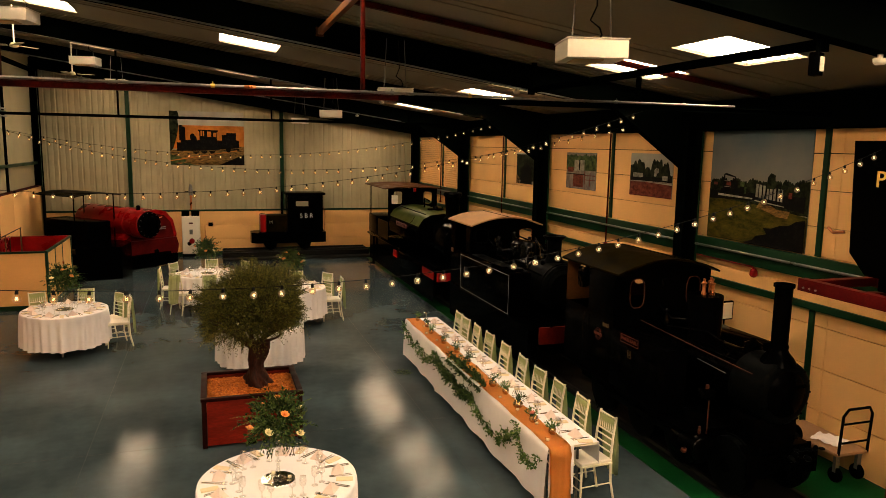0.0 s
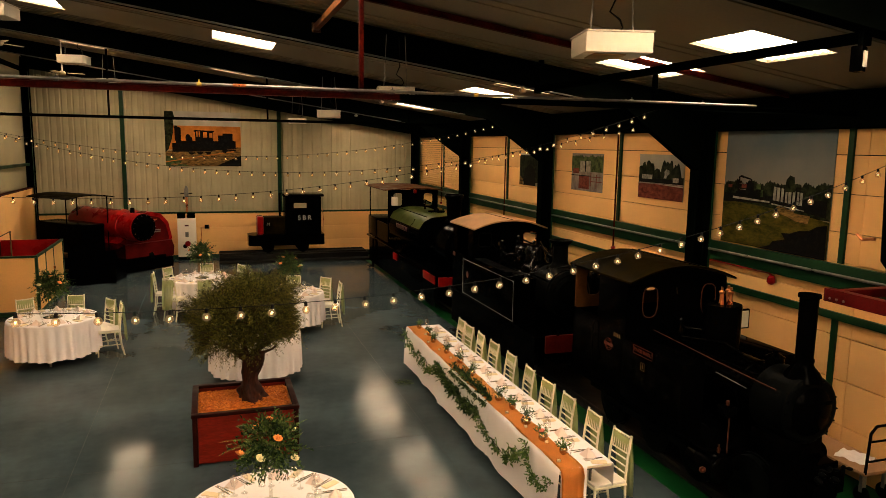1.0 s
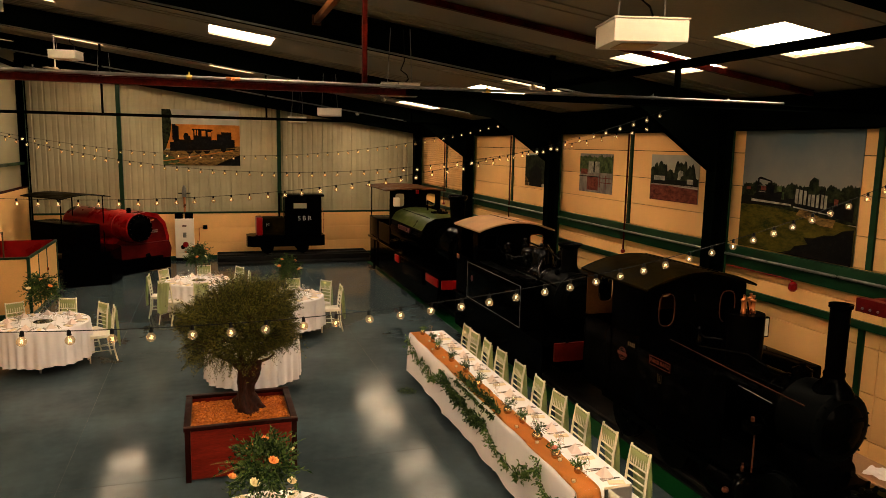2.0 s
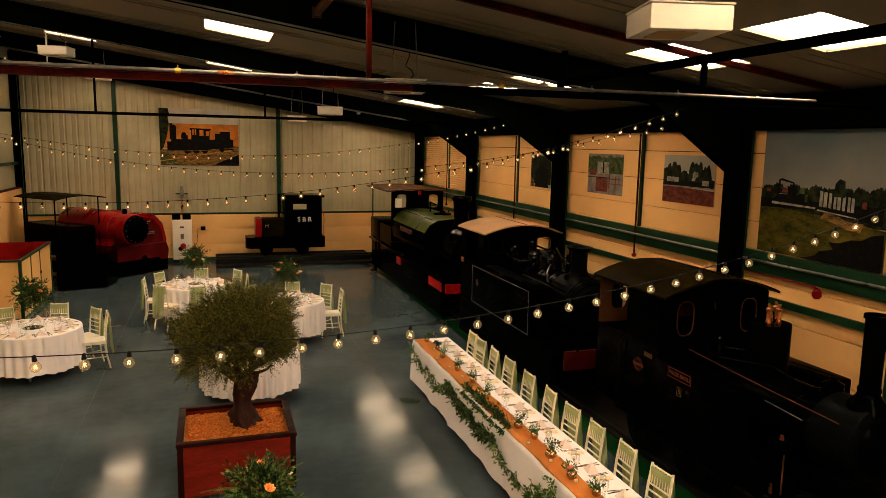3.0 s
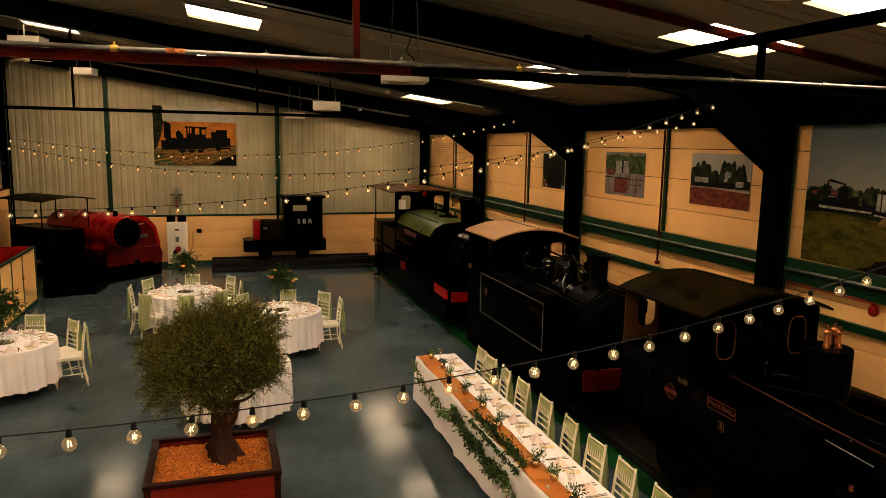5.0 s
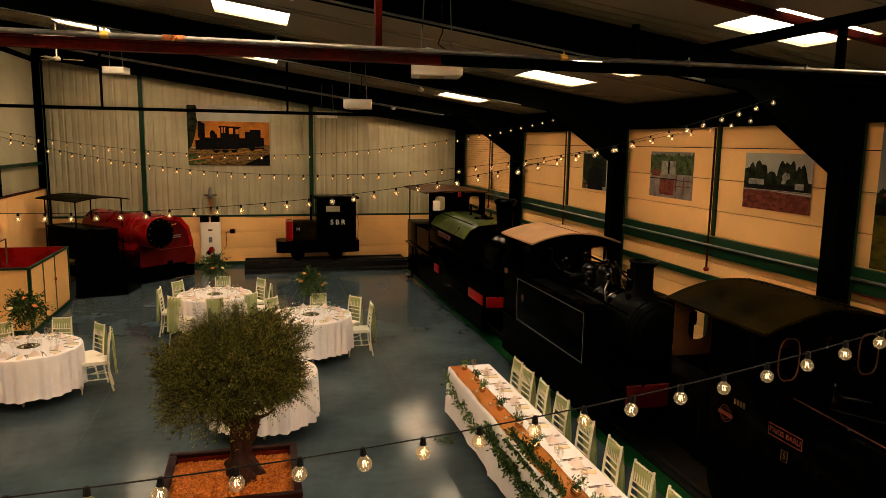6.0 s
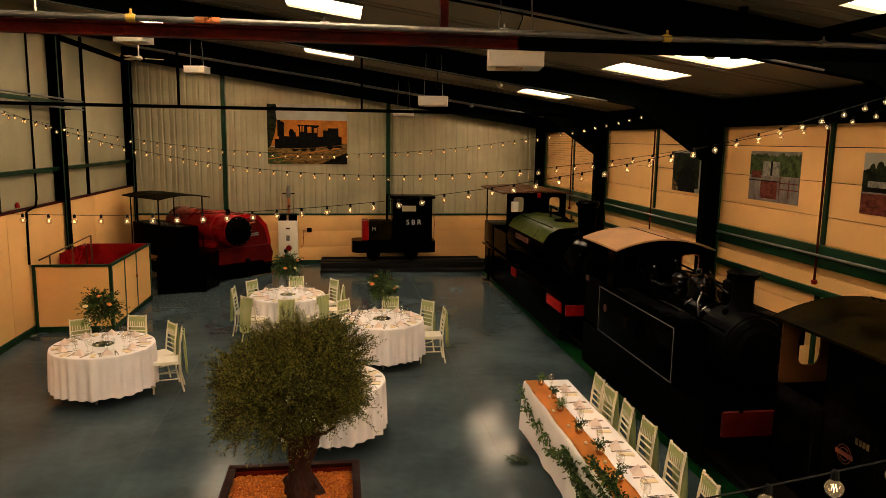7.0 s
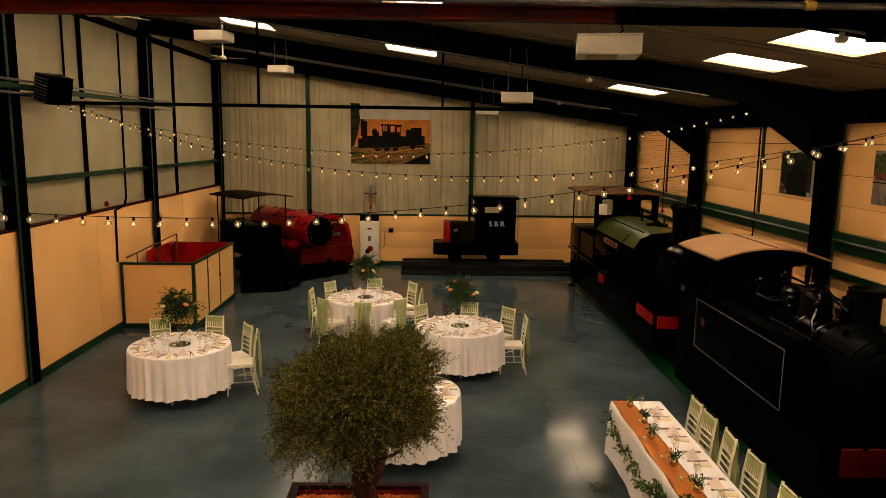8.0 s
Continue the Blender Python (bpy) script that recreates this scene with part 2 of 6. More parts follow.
for x0, x1 in zip(xs, xs[1:]):
    for y0, y1 in zip(ys, ys[1:]):
        if not any(h[0] - 1e-4 <= x0 and x1 <= h[1] + 1e-4 and h[2] - 1e-4 <= y0 and y1 <= h[3] + 1e-4 for h in holes):
            prism(liner, [(x0, roof(x0)), (x1, roof(x1)), (x1, roof(x1) + 0.03), (x0, roof(x0) + 0.03)], y0, y1)
y = YF
while y < YB:
    prism(liner, [(XL - 0.2, roof(XL - 0.2) - 0.012), (XR, roof(XR) - 0.012), (XR, roof(XR) + 0.001), (XL - 0.2, roof(XL - 0.2) + 0.001)], y, y + 0.02) if not any(h[2] - 0.03 < y < h[3] + 0.01 for h in holes) else None
    y += 0.2
structure(part("ceiling", liner, LINER), "dark beige profiled roof liner sheets", "ceiling")
for x0, x1, y0, y1 in holes:
    bm = bmesh.new()
    k = 9
    for i in range(k):
        a, b = y0 + (y1 - y0) * i / k, y0 + (y1 - y0) * (i + 0.72) / k
        prism(bm, [(x0 - 0.02, roof(x0) + 0.034), (x1 + 0.02, roof(x1) + 0.034), (x1 + 0.02, roof(x1) + 0.040), (x0 - 0.02, roof(x0) + 0.040)], a, y0 + (y1 - y0) * (i + 1) / k)
        prism(bm, [(x0 + 0.002, roof(x0) + 0.020), (x1 - 0.002, roof(x1) + 0.020), (x1 - 0.002, roof(x1) + 0.033), (x0 + 0.002, roof(x0) + 0.033)], a, a + 0.03)
    structure(part("rooflight", bm, ROOFLIGHT), "bright translucent corrugated rooflight sheet", "rooflight")

# portal frames: tapered columns, haunched rafters with flanges
def i_section(bm, p, q, depth, width=0.15, flange=0.014, web=0.010):
    """An I beam from p to q in the x-z plane, its upper flange along the line."""
    w, v, f = width / 2, web / 2, flange
    prof = [(-w, 0), (w, 0), (w, -f), (v, -f), (v, -depth + f), (w, -depth + f), (w, -depth), (-w, -depth), (-w, -depth + f), (-v, -depth + f), (-v, -f), (-w, -f)]
    ends = [[bm.verts.new((e[0], e[1] + y, e[2] + z)) for y, z in prof] for e in (p, q)]
    bm.faces.new(ends[0]); bm.faces.new(ends[1][::-1])
    for k in range(12):
        bm.faces.new((ends[0][k], ends[1][k], ends[1][(k + 1) % 12], ends[0][(k + 1) % 12]))
    bmesh.ops.recalc_face_normals(bm, faces=bm.faces)
    return bm


def i_column(x0, x1, half, z0, z1, t=0.02):
    o = [(x0, -half), (x0 + t, -half), (x0 + t, -0.006), (x1 - t, -0.006), (x1 - t, -half), (x1, -half), (x1, half), (x1 - t, half), (x1 - t, 0.006), (x0 + t, 0.006), (x0 + t, half), (x0, half)]
    return prism(bmesh.new(), o, z0, z1, "z")


for f in FRAMES:
    fr = thing("portal_frame", pose(0, f, 0), "dark green-black steel portal frame with haunched rafter", "steel frame", "portal frames of the hall")
    part("rafter", i_section(bmesh.new(), (XL - 0.1, 0, roof(XL - 0.1) - 0.03), (XR, 0, roof(XR) - 0.03), 0.34), STEEL, fr)
    if f < 25:
        part("haunch", prism(bmesh.new(), [(XR - 0.36, 3.45), (XR - 0.36, roof(XR - 0.36) - 0.37), (XR - 1.6, roof(XR - 1.6) - 0.37)], -0.07, 0.07), STEEL, fr)
    part("column", i_column(XR - 0.36, XR - 0.11, 0.10, 0, 4.15), STEEL, fr)
    part("column_edge", boxed(XR - 0.108, -0.10, 0, XR - 0.075, 0.10, 4.02), GREEN, fr, "green painted edge")
    part("column", i_column(XL - 0.13, XL + 0.06, 0.15, 0, 5.9), STEEL, fr)
    part("column_edge", boxed(XL + 0.061, -0.15, 0, XL + 0.066, -0.09, 5.7), GREEN, fr, "green painted edge")

for f in FRAMES[1:4]:
    structure(part("rafter_conduit", tubed((XL + 0.1, f - 0.088, roof(XL + 0.1) - 0.372), (5.6, f - 0.088, roof(5.6) - 0.372), 0.011, n=8), GALV), "thin galvanised conduit along the rafter's lower edge", "conduit")

# ---- more materials ----
RED = material("red_paint", (0.23, 0.003, 0.004), 0.30, grain=0.06, stain=0.3, stain_scale=2.5, bump=0.03, spec=0.15)
BEAMRED = material("signal_red_paint", (0.32, 0.005, 0.005), 0.35, grain=0.08, stain=0.2, stain_scale=4, spec=0.2)
MAROON = material("faded_maroon_paint", (0.055, 0.003, 0.002), 0.55, grain=0.1, stain=0.3, stain_scale=4, bump=0.04, spec=0.06)
# also used on the red engine's apron, where the darker red stands for shade
DARKRED = material("dark_red_paint", (0.075, 0.003, 0.003), 0.5, grain=0.1, stain=0.3, stain_scale=3, bump=0.05, spec=0.08)
TANROOF = material("tan_roof_canvas", (0.36, 0.205, 0.105), 0.85, grain=0.08, scale=60, bump=0.1, stain=0.15, stain_scale=2, spec=0.15)
BROWNROOF = material("weathered_roof", (0.0065, 0.0045, 0.0008), 0.45, grain=0.3, stain=0.98, stain_scale=3.2, bump=0.08, spec=0.004)
BROWNIN = material("brown_cab_lining", (0.062, 0.025, 0.008), 0.6, grain=0.15, stain=0.35, stain_scale=4, spec=0.05)
TANKGREEN = material("apple_green_paint", (0.026, 0.037, 0.003), 0.35, grain=0.05, stain=0.2, stain_scale=3, spec=0.12)
COPPER = material("copper_pipe", (0.45, 0.16, 0.06), 0.3, metal=0.9, grain=0.1, stain=0.2, stain_scale=8)
BRASS = material("worn_brass", (0.50, 0.30, 0.10), 0.35, metal=0.8, grain=0.1, stain=0.2, stain_scale=8)
POLISHED = material("polished_black_enamel", (0.0006, 0.0006, 0.0007), 0.16, grain=0.2, stain=0.3, stain_scale=5, spec=0.16)
DULLCOPPER = material("dull_copper_pipe", (0.07, 0.022, 0.012), 0.42, metal=0.4, grain=0.2, stain=0.5, stain_scale=7, spec=0.1)
PLATERED = material("dull_red_casting", (0.13, 0.030, 0.018), 0.5, grain=0.2, stain=0.3, stain_scale=9, spec=0.1)
DULLBRASS = material("tarnished_brass", (0.10, 0.062, 0.027), 0.5, metal=0.3, grain=0.2, stain=0.4, stain_scale=9, spec=0.1)
SMOKEGREY = material("graphite_smokebox", (0.0013, 0.0016, 0.0017), 0.4, grain=0.15, stain=0.3, stain_scale=4, bump=0.08, spec=0.014)
WHITELINE = material("white_lining_paint", (0.30, 0.30, 0.28), 0.5)
RAILSTEEL = material("rail_steel", (0.012, 0.011, 0.010), 0.5, metal=0.4, grain=0.15, stain=0.2, spec=0.2)
WOODRED = material("mahogany_stained_board", (0.150, 0.011, 0.005), 0.42, grain=0.2, scale=16, stain=0.25, stain_scale=3, bump=0.08, stretch=(1, 1, 6), spec=0.15)
WOODDARK = material("dark_stained_timber", (0.017, 0.0032, 0.002), 0.5, grain=0.2, scale=20, stain=0.2, stain_scale=4, bump=0.1, spec=0.05)
CHIPS = material("orange_wood_chips", (0.52, 0.21, 0.06), 0.8, grain=0.2, scale=30, bump=0.2, vary=0.2)
BARK = material("olive_bark", (0.036, 0.011, 0.006), 0.85, grain=0.4, scale=35, stain=0.35, stain_scale=9, bump=1.0, stretch=(1, 1, 0.35), spec=0.2)
CHAIRWHITE = material("limewashed_white_wood", (0.74, 0.68, 0.50), 0.5, grain=0.04, scale=40, stain=0.04)
CUSHION = material("ivory_cushion", (0.80, 0.74, 0.64), 0.8, grain=0.03, scale=150, bump=0.1)
SASH = material("pale_green_organza", (0.50, 0.55, 0.22), 0.7, grain=0.06, scale=90, stain=0.08, stain_scale=6)
SASH.node_tree.nodes["Principled BSDF"].inputs["Alpha"].default_value = 0.62
RUNNER = material("burnt_orange_cloth", (0.76, 0.29, 0.05), 0.8, grain=0.08, scale=160, bump=0.3, stain=0.08, stain_scale=5)
NAPKIN = material("blush_napkin", (0.76, 0.62, 0.56), 0.85, grain=0.03, scale=200, bump=0.1)
CARD = material("cream_card", (0.78, 0.64, 0.42), 0.7, grain=0.02)
SILVER = material("steel_cutlery", (0.6, 0.57, 0.52), 0.22, metal=1.0)
MIRROR = material("mirror_disc", (0.55, 0.62, 0.58), 0.04, metal=1.0)
GLASS = clear("drinking_glass", (0.97, 0.97, 0.96))
BULBGLASS = clear("warm_bulb_glass", (0.90, 0.80, 0.62), 1.5)
glow, both = BULBGLASS.node_tree.nodes.new("ShaderNodeEmission"), BULBGLASS.node_tree.nodes.new("ShaderNodeAddShader")
glow.inputs[0].default_value, glow.inputs[1].default_value = (1.0, 0.66, 0.32, 1), 0.075
out = BULBGLASS.node_tree.nodes["Material Output"]
BULBGLASS.node_tree.links.new(out.inputs[0].links[0].from_socket, both.inputs[0])
BULBGLASS.node_tree.links.new(glow.outputs[0], both.inputs[1])
BULBGLASS.node_tree.links.new(both.outputs[0], out.inputs[0])
FILAMENT = glowing("filament", (1.0, 0.70, 0.38), 7.0)
SOCKET = material("black_rubber", (0.003, 0.003, 0.003), 0.6, grain=0.1, spec=0.1)
PEACH = material("peach_petal", (0.90, 0.30, 0.08), 0.6, grain=0.08, scale=60)
IVORY = material("ivory_petal", (0.85, 0.72, 0.42), 0.6, grain=0.06, scale=60)
GOLDPOT = material("mercury_glass_gold", (0.55, 0.38, 0.20), 0.18, metal=0.9, grain=0.25, scale=90, stain=0.3, stain_scale=20)
SIGNWHITE = material("white_lettering", (0.75, 0.72, 0.66), 0.5)
SIGNGOLD = material("gold_lettering", (0.80, 0.48, 0.10), 0.45)
SIGNRED = material("red_lettering", (0.07, 0.008, 0.005), 0.5, stain=0.2)
DARKRUBBER = material("dark_platform_timber", (0.003, 0.003, 0.003), 0.6, grain=0.2, stain=0.3, bump=0.1, spec=0.15)


def leafy(name, a, b, skew=1.0):
    """Leaf colour that wanders from leaf to leaf between two greens."""
    m = material(name, a, 0.5, spec=0.1)
    n, l = m.node_tree.nodes, m.node_tree.links
    g = n.new("ShaderNodeNewGeometry")
    mix = n.new("ShaderNodeMix"); mix.data_type = "RGBA"
    mix.inputs[6].default_value, mix.inputs[7].default_value = (*a, 1), (*b, 1)
    lean = n.new("ShaderNodeMath"); lean.operation = "POWER"; lean.inputs[1].default_value = skew
    l.new(g.outputs["Random Per Island"], lean.inputs[0]); l.new(lean.outputs[0], mix.inputs[0])
    l.new(mix.outputs[2], n["Principled BSDF"].inputs["Base Color"])
    n["Principled BSDF"].inputs["Subsurface Weight"].default_value = 0.0
    return m


OLIVE = leafy("olive_leaf", (0.007, 0.013, 0.002), (0.20, 0.185, 0.036), 1.6)
FOLIAGE = leafy("garland_leaf", (0.014, 0.058, 0.008), (0.20, 0.28, 0.075), 1.6)
DARKLEAF = leafy("dark_bouquet_leaf", (0.005, 0.024, 0.005), (0.11, 0.165, 0.045), 2.2)


def leaves_mesh(name, leaves):
    """Leaves (base, direction, length, width, turn) as folded diamond blades in one mesh."""
    vs, fs = [], []
    for p, d, ln, w, up in leaves:
        d = d.normalized()
        s = d.cross(up)
        s = s.normalized() if s.length > 1e-4 else Vector((1, 0, 0))
        n = s.cross(d)
        k = len(vs)
        vs += [p, p + d * ln * 0.5 + s * w * 0.5 + n * w * 0.2, p + d * ln + n * (-0.15 * ln), p + d * ln * 0.5 - s * w * 0.5 + n * w * 0.2]
        fs += [(k, k + 1, k + 2), (k, k + 2, k + 3)]
    me = bpy.data.meshes.new(name)
    me.from_pydata([tuple(v) for v in vs], [], fs)
    return me


def mesh_part(name, me, mat, parent, label=""):
    if not me.materials:
        me.materials.append(mat)
    ob = new(name, me)
    ob.parent = parent
    if label:
        ob["label"] = label
    return ob


def rand_dir(r):
    z = r.uniform(-1, 1)
    a = r.uniform(0, 2 * math.pi)
    s = math.sqrt(1 - z * z)
    return Vector((s * math.cos(a), s * math.sin(a), z))


def plate(outline, holes, t):
    """An upright sheet in x-z with holes through it, t thick along y."""
    bm = bmesh.new()
    es = []
    for loop in (outline, *holes):
        v = [bm.verts.new((p[0], 0, p[1])) for p in loop]
        es += [bm.edges.new((v[i], v[(i + 1) % len(v)])) for i in range(len(v))]
    bmesh.ops.triangle_fill(bm, use_beauty=True, use_dissolve=False, edges=es)
    r = bmesh.ops.extrude_face_region(bm, geom=bm.faces[:])
    bmesh.ops.translate(bm, verts=[v for v in r["geom"] if isinstance(v, bmesh.types.BMVert)], vec=(0, t, 0))
    bmesh.ops.recalc_face_normals(bm, faces=bm.faces)
    return bm


def oval(cx, cz, rx, rz, n=20, p=2.0):
    out = []
    for k in range(n):
        a = 2 * math.pi * k / n
        c, s = math.cos(a), math.sin(a)
        out.append((cx + rx * math.copysign(abs(c) ** (2 / p), c), cz + rz * math.copysign(abs(s) ** (2 / p), s)))
    return out


def ring(bm, loop, y, r, n=6):
    pts = [(p[0], y, p[1]) for p in loop]
    return chain(bm, pts + pts[:1], r, n)


def arch(bm, x0, x1, y0, y1, eave, crown, t=0.03, n=14):
    """A curved roof sheet, bent across x."""
    top, low = [], []
    for k in range(n + 1):
        u = -1 + 2 * k / n
        x, z = (x0 + x1) / 2 + u * (x1 - x0) / 2, eave + (crown - eave) * (1 - u * u)
        top.append((x, z)); low.append((x, z - t))
    return prism(bm, top + low[::-1], y0, y1)


ALONG_Y = Matrix.Rotation(radians(-90), 4, "X")     # z becomes y


def barrel(rings, n=28, x=0.0, z=0.0):
    """Rings of (radius, y) round a level axis that runs along y."""
    return lathe(bmesh.new(), rings, n, axis=Matrix.Translation((x, 0, z)) @ ALONG_Y)


def letters(name, body, size, m, mat, parent, extrude=0.006):
    cu = bpy.data.curves.new(name, "FONT")
    cu.body, cu.size, cu.extrude, cu.align_x, cu.align_y = body, size, extrude, "CENTER", "CENTER"
    tmp = new("tmp", cu)
    bpy.context.view_layer.update()
    me = bpy.data.meshes.new_from_object(tmp.evaluated_get(bpy.context.evaluated_depsgraph_get()))
    bpy.data.objects.remove(tmp)
    me.materials.clear()
    me.materials.append(mat)
    ob = new(name, me)
    ob.parent = parent
    ob.matrix_basis = m
    return ob


LEFTFACE = pose(0, 0, 0, 90, 0, -90)     # lettering on a side that faces -x
FRONTFACE = pose(0, 0, 0, 90, 0, 0)      # lettering on a side that faces -y


# ---- service beams and their hangers ----
def service_beam(y, z, x0, x1, mat, label, pipe, hangers):
    t = thing("service_beam", pose(0, y, 0), label, "steel beam")
    prof = [(-0.03, 0.020), (0.03, 0.020), (0.03, 0.027), (0.006, 0.027), (0.006, 0.065), (0.03, 0.065), (0.03, 0.072), (-0.03, 0.072), (-0.03, 0.065), (-0.006, 0.065), (-0.006, 0.027), (-0.03, 0.027)]
    part("beam", prism(bmesh.new(), [(p[0], z + p[1]) for p in prof], x0, 2.25, "x"), mat, t)
    # from here on the same beam is coloured black
    part("beam", prism(bmesh.new(), [(p[0], z + p[1]) for p in prof], 2.252, x1, "x"), STEEL, t, "black length of the beam")
    for x in hangers:
        part("hanger", boxed(x - 0.018, -0.025, z + 0.074, x + 0.018, 0.025, (roof(x) - 0.02) if x < 4 else 4.458, bevel=0.004), (REDSTEEL if x < 4 else STEEL) if pipe else STEEL, t, "red steel hanger" if pipe else "")
    if pipe:
        part("pipe", tubed((x0, -0.035, z + 0.086), (5.94, -0.035, z + 0.086), 0.0125), GALV, t, "bright galvanised conduit pipe on the beam")
        yellow = material("yellow_tape", (0.60, 0.40, 0.05), 0.5)
        for x in (-2.1, -1.2, -0.35, 0.64, 1.41, 2.18, 2.93, 3.7, 4.5, 5.3):
            c = bmesh.new()
            tube(c, (x - 0.018, -0.035, z + 0.086), (x + 0.018, -0.035, z + 0.086), 0.0165)
            box(c, x - 0.007, -0.04, z + 0.07, x + 0.007, 0.0, z + 0.106)
            tube(c, (x, -0.035, z + 0.10), (x, -0.035, z + 0.122), 0.005, n=6)
            part("clamp", c, yellow if x in (0.64, 2.93) else GALV, t)
        part("socket_plate", boxed(0.89, -0.052, z + 0.074, 0.99, -0.049, z + 0.100, bevel=0.001), COPPER, t, "small coppery plate on the pipe")
    return t


service_beam(7.25, 4.11, XL, XR - 0.4, REDSTEEL, "rusty red steel beam with a galvanised pipe on top", True, (-0.93, 1.92, 4.77))
service_beam(16.1, 4.15, XL, XR - 0.4, STEEL, "dark steel beam hung from the roof on rods", False, (-1.07, 1.83, 4.77))
RUSTBAR = material("bare_rusty_bar", (0.11, 0.040, 0.010), 0.6, grain=0.3, scale=30, stain=0.6, stain_scale=6, bump=0.1, spec=0.1)
for x, z in ((1.92, 5.05), (4.77, 4.46), (-0.93, 5.46)):
    b = thing("tie_bar", pose(x, 0, z), "rusty steel tie bar between the roof frames" if x < 4 else "black steel tie bar between the roof frames", "steel bar", "tie bars under the roof")
    finish = RUSTBAR if x < 4 else STEEL
    part("bar", boxed(-0.03, FRAMES[4] + 0.11, 0, 0.03, FRAMES[3] - 0.11, 0.07, bevel=0.004), finish, b)
    for y in (FRAMES[4] + 0.09, FRAMES[3] - 0.108):
        part("end_plate", boxed(-0.05, y, -0.02, 0.05, y + 0.018, 0.09, bevel=0.003), finish, b)
    if x == 4.77:
        tagged(part("tie_post", boxed(x - 0.025, FRAMES[3] - 0.2, z + 0.072, x + 0.025, FRAMES[3] - 0.14, roof(x) - 0.015), STEEL), "short dark steel hanger post", "steel post")
tagged(part("roof_purlin", prism(bmesh.new(), [(1.0, roof(1.0) - 0.075), (XR - 0.2, roof(XR - 0.2) - 0.075), (XR - 0.2, roof(XR - 0.2) - 0.014), (1.0, roof(1.0) - 0.014)], 8.42, 8.48), REDSTEEL), "slim rusty steel bar lying under the roof liner", "steel bar")


# ---- warm air units, fans, lamps under the roof ----
def air_unit():
    t = thing("ceiling_heater", pose(0, 0, 0), "white enamelled box heater hung on chains from the roof", "heater", "box heaters under the roof")
    part("case", boxed(-0.215, -0.19, 0, 0.215, 0.19, 0.125, bevel=0.01), WHITEBOX, t)
    part("grille", boxed(-0.15, -0.13, -0.010, 0.06, 0.09, -0.001, bevel=0.003), material("brassy_grille", (0.45, 0.30, 0.12), 0.4, metal=0.5), t, "brassy outlet grille underneath")
    part("flange", boxed(-0.22, -0.195, 0.127, 0.22, 0.195, 0.136, bevel=0.003), WHITEBOX, t)
    for sx in (-1, 1):
        part("chain", tubed((0.14 * sx, 0.0, 0.137), (0.11 * sx, 0.0, 0.75), 0.005, n=6), GALV, t)
    c = bmesh.new()
    chain(c, [(0.05, 0.1, 0.137), (0.11, 0.12, 0.20), (0.09, 0.12, 0.25), (0.02, 0.12, 0.30), (0.06, 0.1, 0.40), (0.04, 0.08, 0.75)], 0.007, 6)
    part("flex", c, SOCKET, t, "loose black cable")
    return t


unit = air_unit()
spots = [(3.19, 5.45, 4.345), (2.85, 9.75, 4.30), (2.86, 14.85, 4.24), (2.86, 19.9, 4.25), (-1.45, 10.15, 5.02), (-1.47, 15.2, 5.05), (-1.5, 20.0, 5.05)]
unit.matrix_basis = pose(*spots[0], 0, 0, -14)
for s in spots[1:]:
    copy_thing(unit, pose(*s, 0, 0, -10))


def ceiling_fan():
    t = thing("ceiling_fan", pose(0, 0, 0), "pale grey ceiling fan with three thin blades", "fan", "ceiling fans")
    part("rod", tubed((0, 0, 0.04), (0, 0, 0.62), 0.012), WHITEBOX, t)
    part("motor", lathe(bmesh.new(), [(0.02, -0.04), (0.06, -0.03), (0.07, 0.0), (0.04, 0.04)], 20), CLADDING, t)
    for k in range(3):
        b = part("blade", boxed(0.1, -0.05, -0.006, 0.42, 0.05, 0.004, bevel=0.003), CLADDING, t)
        b.matrix_basis = pose(0, 0, 0, 6, 0, 120 * k + 15)
    return t


fan = ceiling_fan()
fan.matrix_basis = pose(-2.14, 18.0, 5.12)
copy_thing(fan, pose(-2.31, 14.0, 5.20, 0, 0, 40))


def spot_camera(x, y, z, rz):
    t = thing("rafter_spotlight", pose(x, y, z, 0, 0, rz), "small black spotlight bracketed under the rafter", "spotlight", "spotlights on the rafter")
    part("bracket", boxed(-0.012, -0.012, 0.06, 0.012, 0.012, 0.17), STEEL, t)
    part("housing", boxed(-0.05, -0.03, -0.10, 0.05, 0.04, 0.06, bevel=0.01), BLACK, t)
    part("lens", boxed(-0.035, -0.038, -0.07, 0.035, -0.031, 0.03, bevel=0.003), WHITEBOX, t, "pale lens")


spot_camera(4.65, FRAMES[4] + 0.02, 4.36, 25)
for x, y in ((5.2, FRAMES[4]), (4.6, FRAMES[3]), (3.9, FRAMES[2]), (4.4, FRAMES[1])):
    d = thing("smoke_detector", pose(x, y, roof(x) - 0.40), "small white round detector under the rafter", "detector", "detectors under the rafters")
    part("base", lathe(bmesh.new(), [(0.03, -0.045), (0.045, -0.03), (0.05, 0.0)], 16), WHITEBOX, d)
    part("stem", tubed((0, 0, 0.001), (0, 0, 0.03), 0.02), WHITEBOX, d)

# rail and hot-air blower on the left wall
t = thing("wall_pipe_rail", pose(XL, 0, 0), "green rail with grey pipes along the side wall", "pipe rail")
part("rail", boxed(0.06, 9.0, 4.33, 0.12, 21.2, 4.41, bevel=0.004), GREEN, t)
for z in (4.27, 4.45):
    part("pipe", tubed((0.16, 9.0, z), (0.16, 21.0, z), 0.018), GALV, t)
for y in (10.2, 15.2, 20.2):
    part("bracket", boxed(-0.01, y, 4.24, 0.17, y + 0.04, 4.26), STEEL, t)
t = thing("wall_conduit", pose(XL, 0, 0), "black conduit running down the side wall", "conduit")
c = bmesh.new()
